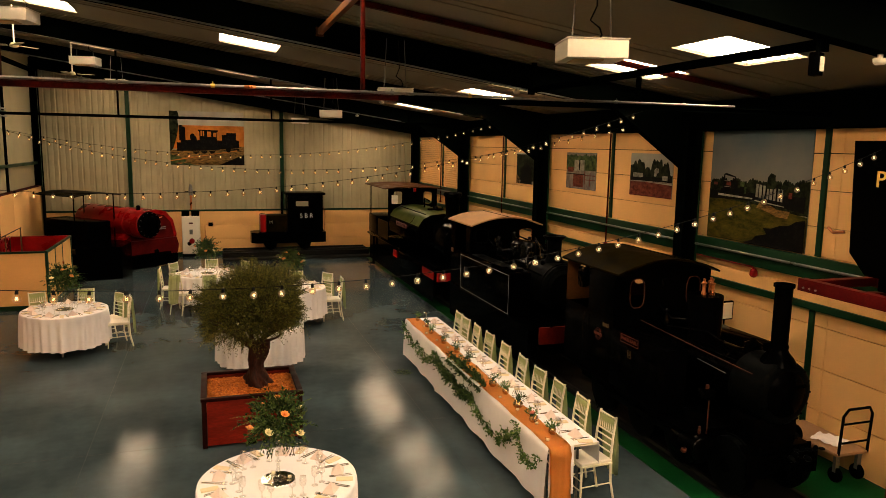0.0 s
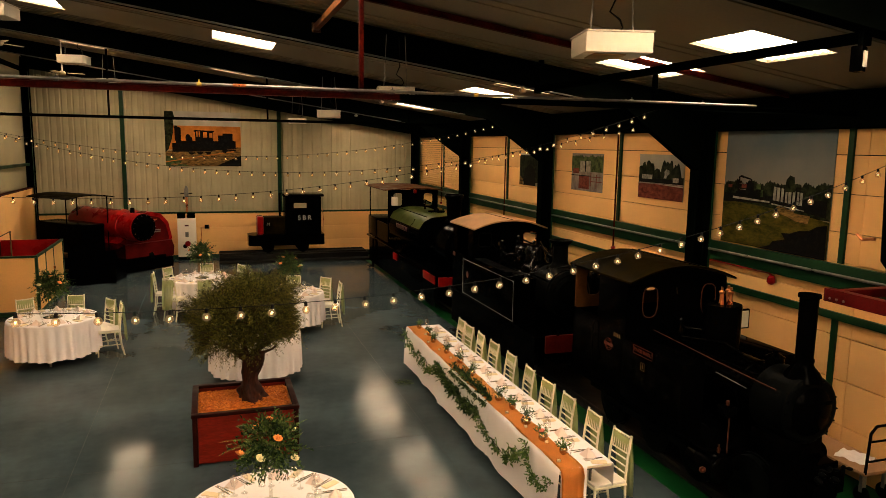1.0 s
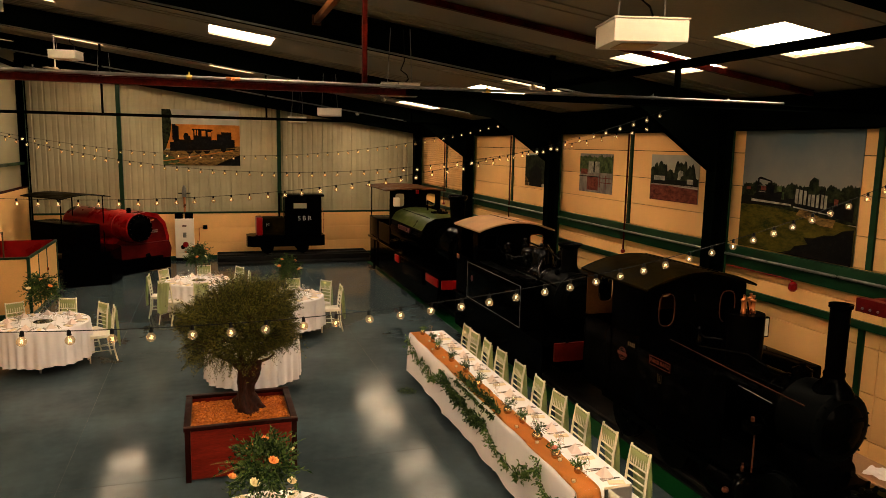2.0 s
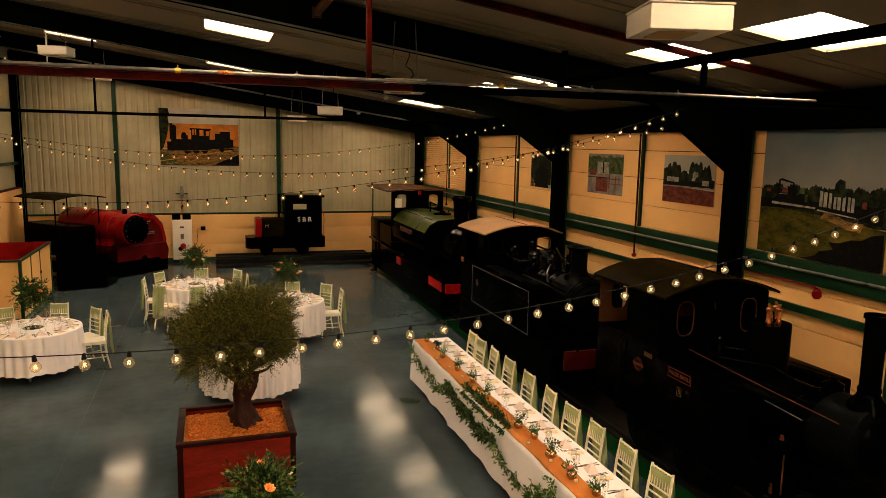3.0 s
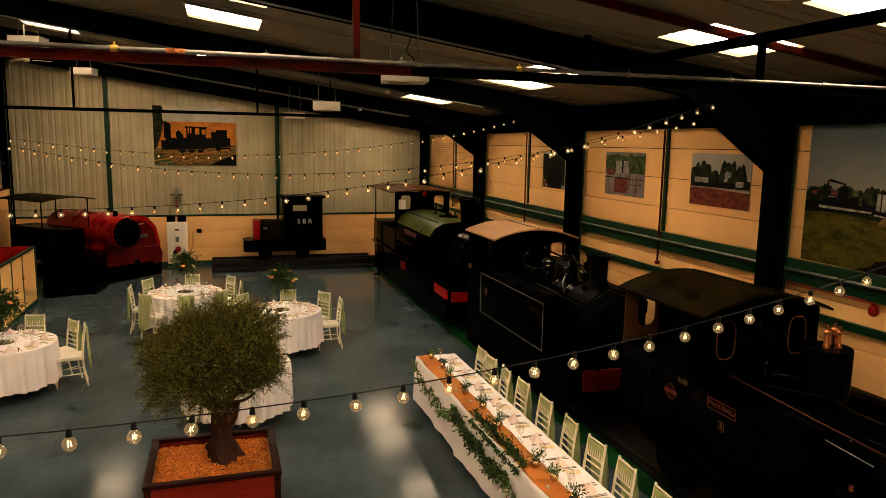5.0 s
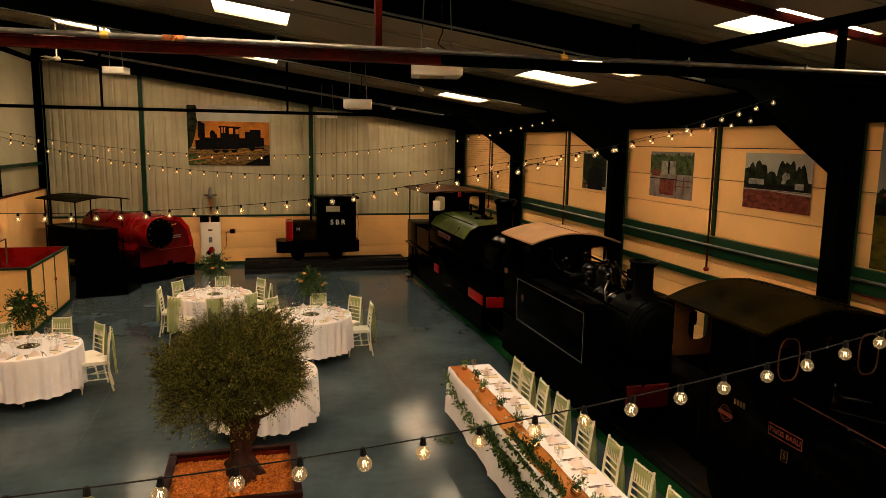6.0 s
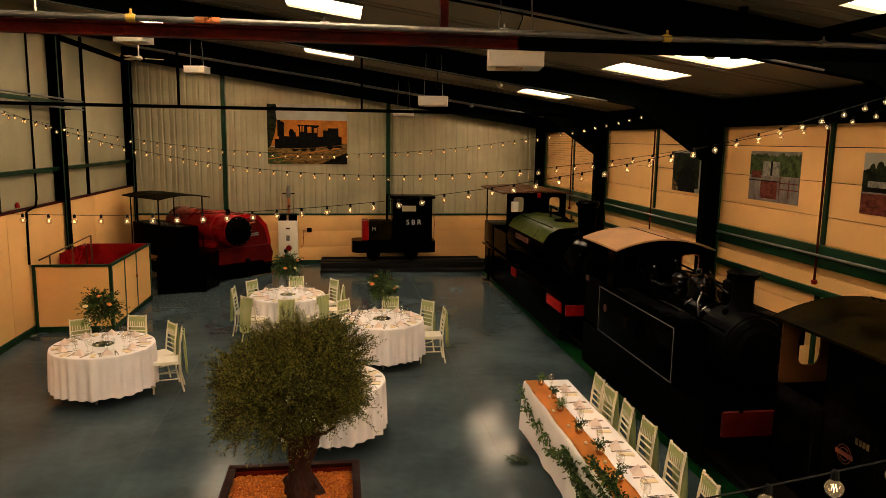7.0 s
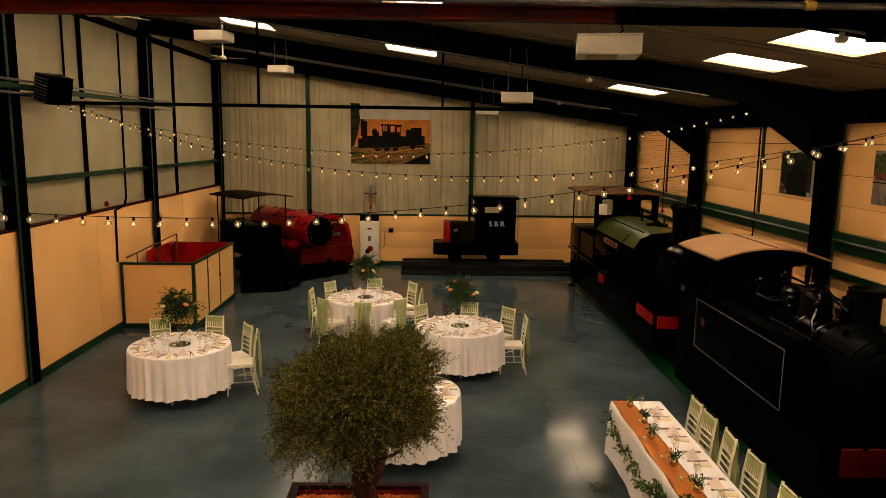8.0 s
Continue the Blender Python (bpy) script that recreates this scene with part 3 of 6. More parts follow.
chain(c, [(-0.10, 18.9, 5.65), (-0.10, 18.9, 2.50), (-0.06, 18.75, 2.40), (0.03, 18.5, 2.37), (0.03, 18.08, 2.30), (0.03, 18.05, 1.32)], 0.022, 8)
part("pipe", c, STEEL, t)
part("drop_pipe", tubed((-0.10, 16.75, 4.42), (-0.10, 16.75, 5.68), 0.02), STEEL, t)
part("junction_box", boxed(0.0, 13.95, 0.86, 0.05, 14.05, 1.0, bevel=0.006), GALV, t)
part("feed", tubed((0.02, 14.0, 1.0), (0.02, 14.0, 2.3), 0.015), STEEL, t)
part("red_light", lathe(bmesh.new(), [(0.04, 2.40), (0.045, 2.45), (0.02, 2.50)], 12, (-0.02, 17.85, 0)), RED, t)
t = thing("fan_heater", pose(-3.90, 15.40, 4.36, 0, 14, -30), "black louvred fan heater on a wall bracket", "heater")
part("case", boxed(-0.17, -0.19, -0.20, 0.17, 0.19, 0.20, bevel=0.012), BLACK, t)
for k in range(8):
    part("louvre", boxed(-0.15, -0.205, -0.18 + k * 0.046, 0.15, -0.192, -0.18 + k * 0.046 + 0.014), GALV, t)
part("arm", tubed((-0.15, 0.05, 0.0), (-0.34, 0.2, 0.0), 0.02), STEEL, t)


# ---- festoon lights ----
def festoon(a, b, low, spacing, seed, start):
    """A sagging cable from a to b at height low(x, u); bulbs every spacing along x, one of them at start."""
    r = random.Random(seed)
    a, b = Vector(a), Vector(b)
    t = thing("festoon_lights", pose(0, 0, 0), "black festoon cable with lit clear filament bulbs", "string lights", "festoon strings across the hall")
    n = 48
    def at(u):
        p = a.lerp(b, u)
        p.z = low(p.x, u)
        return p
    c = bmesh.new()
    chain(c, [at(k / n) for k in range(n + 1)], 0.0026, 5)
    part("cable", c, SOCKET, t)
    first = math.ceil((a.x + 0.1 - start) / spacing)
    last = math.floor((b.x - 0.1 - start) / spacing)
    for k in range(first, last + 1):
        p = at((start + (k + r.uniform(-0.03, 0.03)) * spacing - a.x) / (b.x - a.x))
        m = pose(p.x, p.y, p.z, r.uniform(-6, 6), r.uniform(-6, 6), r.uniform(0, 360))
        share("socket", festoon.socket, t, m)
        bulb = share("bulb", festoon.bulb, t, m)
        bulb.visible_shadow = False
        share("filament", festoon.filament, bulb, Matrix.Identity(4))
    return t


def keep_mesh(bm, mat, smooth=True):
    bmesh.ops.scale(bm, vec=(0.71, 0.71, 0.71), verts=bm.verts[:])
    me = bpy.data.meshes.new("shared")
    bm.to_mesh(me)
    bm.free()
    me.materials.append(mat)
    for p in me.polygons:
        p.use_smooth = smooth
    return me


festoon.socket = keep_mesh(lathe(bmesh.new(), [(0.006, 0.008), (0.012, 0.004), (0.014, -0.012), (0.016, -0.03)], 8), SOCKET, False)
festoon.bulb = keep_mesh(lathe(bmesh.new(), [(0.012, -0.031), (0.014, -0.037), (0.026, -0.047), (0.0325, -0.060), (0.0335, -0.070), (0.029, -0.085), (0.017, -0.097), (0.003, -0.101)], 14), BULBGLASS)
f = bmesh.new()
for k in range(4):
    an = k * math.pi / 2
    tube(f, (0.006 * math.cos(an), 0.006 * math.sin(an), -0.054), (0.010 * math.cos(an + 0.8), 0.010 * math.sin(an + 0.8), -0.080), 0.0011, n=4)
festoon.filament = keep_mesh(f, FILAMENT, False)
festoon((XL - 0.138, 5.095, 0), (XR - 0.002, 6.066, 0), lambda x, u: 2.797 + 0.0306 * (x - 0.99) ** 2, 0.1896, 1, 0.087)
festoon((-4.30, 9.918, 0), (6.45, 9.678, 0), lambda x, u: 3.119 + 0.0247 * (x + 0.382) ** 2, 0.190, 2, 0.03)
festoon((-4.30, 16.149, 0), (7.32, 9.884, 0), lambda x, u: 3.290 + 0.0306 * (x - 1.511) ** 2, 0.1795, 3, 0.08)
festoon((-4.30, 15.939, 0), (7.20, 15.599, 0), lambda x, u: 3.480 + 0.0249 * (x - 1.081) ** 2, 0.1965, 4, 0.01)


# ---- chairs ----
def banquet_chair():
    """A ladder-backed banquet chair that faces +y, its base at the origin."""
    t = thing("banquet_chair", pose(0, 0, 0), "white ladder-back banquet chair with ivory pad and pale green sash", "chair", "chairs round the round tables")
    part("seat", boxed(-0.195, -0.19, 0.42, 0.195, 0.20, 0.442, bevel=0.008), CHAIRWHITE, t)
    part("cushion", boxed(-0.19, -0.18, 0.443, 0.19, 0.195, 0.475, bevel=0.014), CUSHION, t, "ivory seat pad")
    for sx in (-1, 1):
        part("leg", tubed((0.175 * sx, 0.185, 0), (0.165 * sx, 0.175, 0.42), 0.011, 0.015, n=8), CHAIRWHITE, t)
        c = bmesh.new()
        chain(c, [(0.172 * sx, -0.235, 0), (0.168 * sx, -0.19, 0.22), (0.166 * sx, -0.178, 0.45), (0.160 * sx, -0.20, 0.70), (0.155 * sx, -0.235, 0.92)], 0.0135, 8)
        part("back_post", c, CHAIRWHITE, t)
        part("side_stretcher", tubed((0.170 * sx, 0.18, 0.20), (0.168 * sx, -0.19, 0.20), 0.008, n=6), CHAIRWHITE, t)
    for z in (0.16, 0.27):
        part("stretcher", tubed((-0.17, 0.18, z), (0.17, 0.18, z), 0.008, n=6), CHAIRWHITE, t)
    for z, y in ((0.53, -0.185), (0.60, -0.19), (0.67, -0.198), (0.73, -0.205), (0.90, -0.231)):
        part("back_rail", tubed((-0.16, y, z), (0.16, y, z), 0.009, n=6), CHAIRWHITE, t)
    for k in range(7):
        x = -0.12 + 0.04 * k
        part("spindle", tubed((x, -0.206, 0.735), (x * 0.97, -0.230, 0.895), 0.006, n=5), CHAIRWHITE, t)
    s = bmesh.new()
    rows = []
    for j in range(7):
        z = 0.88 - 0.62 * (j / 6) ** 1.1
        rows.append([s.verts.new((-0.15 + 0.30 * i / 12 * (1 - 0.12 * j / 6), -0.252 - 0.018 * math.sin(i * 1.9 + j * 0.4) - 0.03 * j / 6, z - 0.02 * math.sin(i * 0.5))) for i in range(13)])
    for a, b in zip(rows, rows[1:]):
        for i in range(12):
            s.faces.new((a[i], a[i + 1], b[i + 1], b[i]))
    bmesh.ops.solidify(s, geom=s.faces[:], thickness=0.003)
    part("sash", s, SASH, t, "pale green sheer sash hanging behind the back", smooth=True)
    fr = bmesh.new()
    box(fr, -0.148, -0.222, 0.745, 0.148, -0.214, 0.888, bevel=0.003)
    part("sash_band", fr, SASH, t, "pale green sheer band across the back")
    return t


ROUND = [(-1.92, 14.54), (2.15, 15.69), (0.46, 17.70), (1.32, 12.70), (1.10, 6.97)]
chair = banquet_chair()
for piece in chair.children:
    piece.data.transform(Matrix.Diagonal((0.9, 1, 1, 1)))
first = True
SEATS = [(0, (80, 33, 9, 125)), (1, (0, 35, 78, 128)), (2, (-4, 38, 84, 138, 182, 232, 272, 312))]
for k, angles in SEATS:
    cx, cy = ROUND[k]
    for a in angles:
        r = 0.83 + 0.05 * math.sin(a * 7.0)
        m = pose(cx + r * math.cos(radians(a)), cy + r * math.sin(radians(a)), 0, 0, 0, a + 90 + 5 * math.sin(a * 3.1))
        if first:
            chair.matrix_basis, first = m, False
        else:
            copy_thing(chair, m)
for k, y in enumerate((12.03, 11.62, 11.15, 10.62, 10.01, 9.40, 8.82, 8.32, 7.77, 7.20)):
    c = copy_thing(chair, pose(4.36 + 0.012 * math.sin(k * 5), y, 0, 0, 0, 90 + 4 * math.sin(k * 2.3)))
    tagged(c, "white ladder-back chair with green sash at the long table", "chair", "chairs along the long table")


# ---- round tables ----
def round_cloth():
    bm = bmesh.new()
    n, rows = 260, []
    prof = [(0.30, 0.757, 0), (0.55, 0.757, 0), (0.685, 0.757, 0), (0.695, 0.753, 0.02), (0.699, 0.738, 0.12), (0.700, 0.65, 0.45), (0.701, 0.50, 0.75), (0.704, 0.32, 0.95), (0.708, 0.165, 1.0)]
    for r, z, w in prof:
        row = []
        for k in range(n):
            a = 2 * math.pi * k / n
            f = 0.65 * math.sin(29 * a + 0.9 * math.sin(3 * a)) + 0.35 * math.sin(17 * a + 1.3 + math.sin(2 * a))
            rr = r + 0.036 * w * f
            row.append(bm.verts.new((rr * math.cos(a), rr * math.sin(a), z + 0.010 * w * math.sin(9 * a))))
        rows.append(row)
    for a, b in zip(rows, rows[1:]):
        for k in range(n):
            bm.faces.new((a[k], b[k], b[(k + 1) % n], a[(k + 1) % n]))
    bm.faces.new(rows[0])
    bmesh.ops.recalc_face_normals(bm, faces=bm.faces)
    return bm


def rose(name, mat, parent, p, size, seed):
    """A full rose: cupped petals in widening whorls round a tight heart."""
    r = random.Random(seed)
    bm = bmesh.new()
    lean = Euler((r.uniform(-0.5, 0.5), r.uniform(-0.5, 0.5), 0)).to_matrix().to_4x4()
    bmesh.ops.create_icosphere(bm, subdivisions=1, radius=0.34 * size, matrix=Matrix.Translation(p))
    for layer in range(4):
        cnt = 3 + 2 * layer
        rr = size * (0.30 + 0.20 * layer)
        for k in range(cnt):
            a = 2 * math.pi * (k + 0.41 * layer + r.uniform(-0.1, 0.1)) / cnt
            m = Matrix.Translation(p) @ lean @ Matrix.Rotation(a, 4, "Z") @ Matrix.Translation((rr * 0.8, 0, size * (0.16 - 0.12 * layer))) @ Matrix.Rotation(radians(8 + 15 * layer), 4, "Y") @ Matrix.Diagonal((0.10 * size, 0.40 * size, 0.55 * size, 1))
            bmesh.ops.create_icosphere(bm, subdivisions=1, radius=1, matrix=m)
    return part(name, bm, mat, parent, smooth=True)


def bouquet_leaves(seed, rad, count):
    r = random.Random(seed)
    out = []
    for _ in range(count):
        d = rand_dir(r)
        base = Vector((d.x * 0.9, d.y * 0.9, d.z * 0.9)) * rad * r.uniform(0.15, 0.78)
        tip = (d + 0.5 * rand_dir(r)).normalized()
        ln = r.uniform(0.08, 0.24)
        for j in range(9):
            q = base + tip * ln * j / 9 + Vector((0, 0, -0.25 * ln * (j / 9) ** 2))
            out.append((q, (tip + 0.9 * rand_dir(r)), r.uniform(0.026, 0.055), r.uniform(0.012, 0.030), rand_dir(r)))
    return leaves_mesh("greenery", out)


def flower_stand():
    t = thing("flower_arrangement", pose(0, 0, 0), "tall glass stand with green foliage and peach roses", "flowers", "flower stands on the round tables")
    g = part("glass_stand", lathe(bmesh.new(), [(0.075, 0.0), (0.07, 0.008), (0.016, 0.03), (0.012, 0.2), (0.014, 0.36), (0.05, 0.44), (0.06, 0.46)], 16), GLASS, t, "clear glass stem and foot", smooth=True)
    g.visible_shadow = False
    ob = mesh_part("greenery", bouquet_leaves(5, 0.225, 250), DARKLEAF, t, "dark green mixed leaves")
    ob.matrix_basis = pose(0, 0, 0.57)
    hang = []
    r = random.Random(12)
    for k in range(7):
        a = r.uniform(0, 6.28)
        base = Vector((0.16 * math.cos(a), 0.16 * math.sin(a), 0.50))
        for j in range(26):
            q = base + Vector((0.10 * math.cos(a), 0.10 * math.sin(a), 0)) * (j / 26) + Vector((0, 0, -0.20 * (j / 26) ** 1.5))
            hang.append((q, rand_dir(r) + Vector((0, 0, -0.5)), 0.04, 0.012, rand_dir(r)))
    tagged(mesh_part("fern", leaves_mesh("fern", hang), FOLIAGE, t, "trailing fern sprigs"), kind="stuff")
    for k, (x, y, h, mat) in enumerate(((0.05, -0.19, 0.67, PEACH), (-0.24, -0.12, 0.55, PEACH), (-0.09, -0.24, 0.54, IVORY), (0.20, 0.14, 0.60, IVORY), (-0.10, 0.22, 0.62, PEACH), (0.02, 0.10, 0.72, PEACH), (0.19, -0.08, 0.44, IVORY))):
        rose("rose", mat, t, Vector((x, y, h)), 0.036, k)
    sprays = []
    for k in range(8):
        a = r.uniform(0, 6.28)
        base, out = Vector((0.12 * math.cos(a), 0.12 * math.sin(a), 0.58)), Vector((math.cos(a), math.sin(a), r.uniform(0.0, 0.7))).normalized()
        for j in range(22):
            q = base + out * 0.30 * j / 22 + Vector((0, 0, -0.07 * (j / 22) ** 2))
            for sd in (-1, 1):
                sprays.append((q, out * 0.6 + Vector((-math.sin(a), math.cos(a), 0)) * sd, 0.042 * (1.1 - j / 22), 0.009, Vector((0, 0, 1))))
    tagged(mesh_part("fern_spray", leaves_mesh("fern_spray", sprays), FOLIAGE, t, "light green fern fronds reaching out"), kind="stuff")
    return t


def wine_glass(h=0.17):
    t = thing("wine_glass", pose(0, 0, 0), "clear stemmed wine glass on the white cloth", "glass", "glasses on the tables")
    for nm, rings in (("foot", [(0.03, 0), (0.03, 0.003), (0.004, 0.008), (0.004, 0.07)]), ("bowl", [(0.004, 0.0705), (0.026, 0.095), (0.031, 0.13), (0.027, h)])):
        part(nm, lathe(bmesh.new(), rings, 12), GLASS, t, smooth=True).visible_shadow = False
    return t


def place_setting_things():
    napkin = bmesh.new()
    a, b, c, d, e = [napkin.verts.new(v) for v in ((-0.075, -0.05, 0), (0.075, -0.05, 0), (0.06, 0.06, 0), (-0.06, 0.06, 0), (0.0, 0.0, 0.085))]
    for f in ((a, b, e), (b, c, e), (c, d, e), (d, a, e), (d, c, b, a)):
        napkin.faces.new(f)
    napkin = tagged(part("napkin", napkin, NAPKIN), "blush napkin folded into a small tent", "napkin", "napkins on the tables")
    card = tagged(part("menu_card", boxed(-0.075, -0.032, 0, 0.075, 0.032, 0.012, bevel=0.003), CARD), "folded cream menu card on the white cloth", "menu card", "menu cards on the tables")
    fork = bmesh.new()
    box(fork, -0.004, -0.10, 0.001, 0.004, 0.04, 0.005)
    prism(fork, [(-0.004, 0.041), (0.004, 0.041), (0.011, 0.06), (0.011, 0.10), (0.006, 0.10), (0.004, 0.07), (-0.004, 0.07), (-0.006, 0.10), (-0.011, 0.10), (-0.011, 0.06)], 0.002, 0.006, "z")
    fork = tagged(part("fork", fork, SILVER), "polished steel table fork on the white cloth", "fork", "cutlery on the tables")
    knife = bmesh.new()
    prism(knife, [(-0.006, -0.11), (0.006, -0.11), (0.005, 0.0), (0.010, 0.02), (0.008, 0.10), (0.0, 0.12), (-0.005, 0.10), (-0.005, 0.0)], 0.001, 0.005, "z")
    knife = tagged(part("knife", knife, SILVER), "polished steel table knife on the white cloth", "knife", "cutlery on the tables")
    return napkin, card, fork, knife, wine_glass()


NAP, MENU, FORK, KNIFE, WINE = place_setting_things()
used = set()


def put(ob, m):
    if ob.name in used:
        return copy_thing(ob, m)
    used.add(ob.name)
    ob.matrix_basis = m
    return ob


def lay(m, seed):
    """One cover; m stands at the table's rim and looks to its middle along +y."""
    r = random.Random(seed)
    j = lambda s: r.uniform(-s, s)
    put(NAP, m @ pose(j(0.01), 0.13 + j(0.01), 0, 0, 0, j(15)))
    put(MENU, m @ pose(-0.17 + j(0.01), 0.10 + j(0.01), 0, 0, 0, 80 + j(12)))
    for x in (-0.105, -0.085):
        put(FORK, m @ pose(x, 0.12 + j(0.008), 0, 0, 0, j(6)))
    for x in (0.095, 0.12):
        put(KNIFE, m @ pose(x, 0.12 + j(0.008), 0, 0, 0, j(6)))
    put(WINE, m @ pose(0.10 + j(0.01), 0.28 + j(0.01), 0))
    put(WINE, m @ pose(0.02 + j(0.01), 0.30 + j(0.01), 0))


def round_table():
    t = thing("round_table", pose(0, 0, 0), "round banquet table hidden under its white cloth", "table", "round tables")
    part("tabletop", lathe(bmesh.new(), [(0.675, 0.725), (0.68, 0.73), (0.68, 0.745), (0.675, 0.75)], 48), CHAIRWHITE, t)
    for k in range(4):
        part("leg", tubed((0.4 * math.cos(k * 1.571), 0.4 * math.sin(k * 1.571), 0), (0.35 * math.cos(k * 1.571), 0.35 * math.sin(k * 1.571), 0.724), 0.018, n=8), GALV, t)
    return t


def mirror_plate():
    return tagged(part("mirror_plate", lathe(bmesh.new(), [(0.148, 0), (0.15, 0.002), (0.148, 0.005)], 32), MIRROR), "round mirror plate under the flower stand", "mirror plate", "mirror plates on the round tables")


def candle():
    t = thing("tealight", pose(0, 0, 0), "small ivory tealight in clear glass", "candle", "tealights on the tables")
    part("cup", lathe(bmesh.new(), [(0.022, 0), (0.025, 0.03), (0.023, 0.03), (0.02, 0.004)], 12), GLASS, t).visible_shadow = False
    part("wax", lathe(bmesh.new(), [(0.018, 0.005), (0.018, 0.02)], 12), IVORY, t)
    return t


base_table, cloth, stand, disc, TEA = round_table(), tagged(part("tablecloth", round_cloth(), LINEN, smooth=True), "long white tablecloth falling in soft folds", "tablecloth", "cloths on the round tables"), flower_stand(), mirror_plate(), candle()
for k, (x, y) in enumerate(ROUND):
    turn = 47 * k
    put(base_table, pose(x, y, 0)); put(cloth, pose(x, y, 0, 0, 0, turn)); put(disc, pose(x, y, 0.758))
    put(stand, pose(x, y, 0.764, 0, 0, (0, 0, 60, 110, 200)[4 - k]))
    for q in range(3):
        put(TEA, pose(x + 0.10 * math.cos(q * 2.1 + k), y + 0.10 * math.sin(q * 2.1 + k), 0.764))
    for s in range(9):
        a = 40 * s + 13 + turn
        lay(pose(x + 0.665 * math.cos(radians(a)), y + 0.665 * math.sin(radians(a)), 0.758, 0, 0, a + 90), 100 * k + s)

# ---- the long table ----
LX0, LX1, LY0, LY1 = 3.74, 4.31, 6.90, 12.40
t = thing("long_table", pose(0, 0, 0), "long trestle table under white cloths", "table")
for k in range(3):
    y0 = LY0 + (LY1 - LY0) * k / 3
    part("tabletop", boxed(LX0 + 0.012, y0 + 0.012, 0.725, LX1 - 0.012, y0 + (LY1 - LY0) / 3 - 0.004, 0.749, bevel=0.004), CHAIRWHITE, t)
    for sy in (0.25, 1.55):
        for lx in (LX0 + 0.10, LX1 - 0.10):
            part("leg", tubed((lx, y0 + sy, 0), (lx, y0 + sy, 0.724), 0.014, n=8), GALV, t)


def long_cloth():
    bm = bmesh.new()
    n = 220
    prof = [(LX1 + 0.014, 0.52, 1), (LX1 + 0.010, 0.66, 0.5), (LX1 + 0.002, 0.754, 0), (LX1 - 0.01, 0.757, 0), ((LX0 + LX1) / 2, 0.757, 0), (LX0 + 0.01, 0.757, 0), (LX0 - 0.002, 0.753, 0), (LX0 - 0.008, 0.70, 0.2), (LX0 - 0.012, 0.52, 0.6), (LX0 - 0.018, 0.36, 0.9), (LX0 - 0.024, 0.20, 1)]
    rows = []
    for x, z, w in prof:
        row = []
        for k in range(n + 1):
            u = k / n
            f = 0.5 * math.sin(u * 70 + 2 * math.sin(u * 9)) + 0.5 * math.sin(u * 31 + 1)
            seam = abs(((u * 3) % 1.0) - 0.5) > 0.485
            row.append(bm.verts.new((x - 0.014 * w * f * (1 if x < 4 else -1) - (0.012 * w if seam else 0), LY0 + (LY1 - LY0) * u, z + ((-0.10 + 0.03 * u + 0.012 * math.sin(u * 45) + 0.01 * math.sin(u * 17)) * max(0.0, (0.52 - z) / 0.32) if x < 4 else 0))))
        rows.append(row)
    for a, b in zip(rows, rows[1:]):
        for k in range(n):
            bm.faces.new((a[k], b[k], b[k + 1], a[k + 1]))
    for end, y in ((0, LY0), (n, LY1)):
        s = -1 if end == 0 else 1
        top = [rows[j][end] for j in range(2, 7)]
        prev = top
        for z, o in ((0.70, 0.006), (0.40, 0.014), (0.24 if end == 0 else 0.14, 0.02)):
            cur = [bm.verts.new((v.co.x if z > 0.1 or i < 2 else v.co.x, y + s * (o + 0.008 * math.sin(i * 2.0)), z)) for i, v in enumerate(top)]
            lo = 2 if end == 0 else 0
            for i in range(lo, len(top) - 1):
                bm.faces.new((prev[i], cur[i], cur[i + 1], prev[i + 1]))
            prev = cur
    bmesh.ops.recalc_face_normals(bm, faces=bm.faces)
    return bm


tagged(part("tablecloth", long_cloth(), LINEN, smooth=True), "long white tablecloth reaching the floor on one side", "tablecloth")


def table_runner():
    bm = bmesh.new()
    n = 120
    pts = [(LY0 - 0.036, 0.16)] + [(LY0 - 0.034 + 0.004 * math.sin(k), 0.16 + 0.57 * k / 12) for k in range(1, 12)] + [(LY0 - 0.012, 0.755), (LY0 + 0.02, 0.7625)] + [(LY0 + 0.02 + (LY1 - LY0 - 0.02) * k / n, 0.7625) for k in range(1, n + 1)] + [(LY1 + 0.025, 0.74), (LY1 + 0.03, 0.45)]
    rows = []
    for i, (y, z) in enumerate(pts):
        drop = z < 0.75
        rows.append([bm.verts.new((3.745 + 0.235 * q / 8 + 0.008 * math.sin(i * 0.35 + q), y - (0.012 * math.sin(q * 2.6) if drop and y < 8 else 0), z + (0.002 * math.sin(i * 0.9 + q * 1.7) if not drop else 0))) for q in range(9)])
    for a, b in zip(rows, rows[1:]):
        for q in range(8):
            bm.faces.new((a[q], a[q + 1], b[q + 1], b[q]))
    bmesh.ops.solidify(bm, geom=bm.faces[:], thickness=0.002)
    return bm


tagged(part("table_runner", table_runner(), RUNNER, smooth=True), "burnt orange cloth runner hanging over the table's end", "table runner")
for k, y in enumerate((12.03, 11.5, 10.95, 10.4, 9.85, 9.3, 8.75, 8.2, 7.65, 7.12)):
    lay(pose(LX1 - 0.03, y, 0.758, 0, 0, 90), 900 + k)


def bud_pot(kind, seed, size):
    t = thing("flower_pot", pose(0, 0, 0), ("small gold glass pot with dark green sprigs", "small gold glass pot with a pink rose and twigs", "small gold glass pot with light green leaves")[kind], "flower pot", "pots along the table runner")
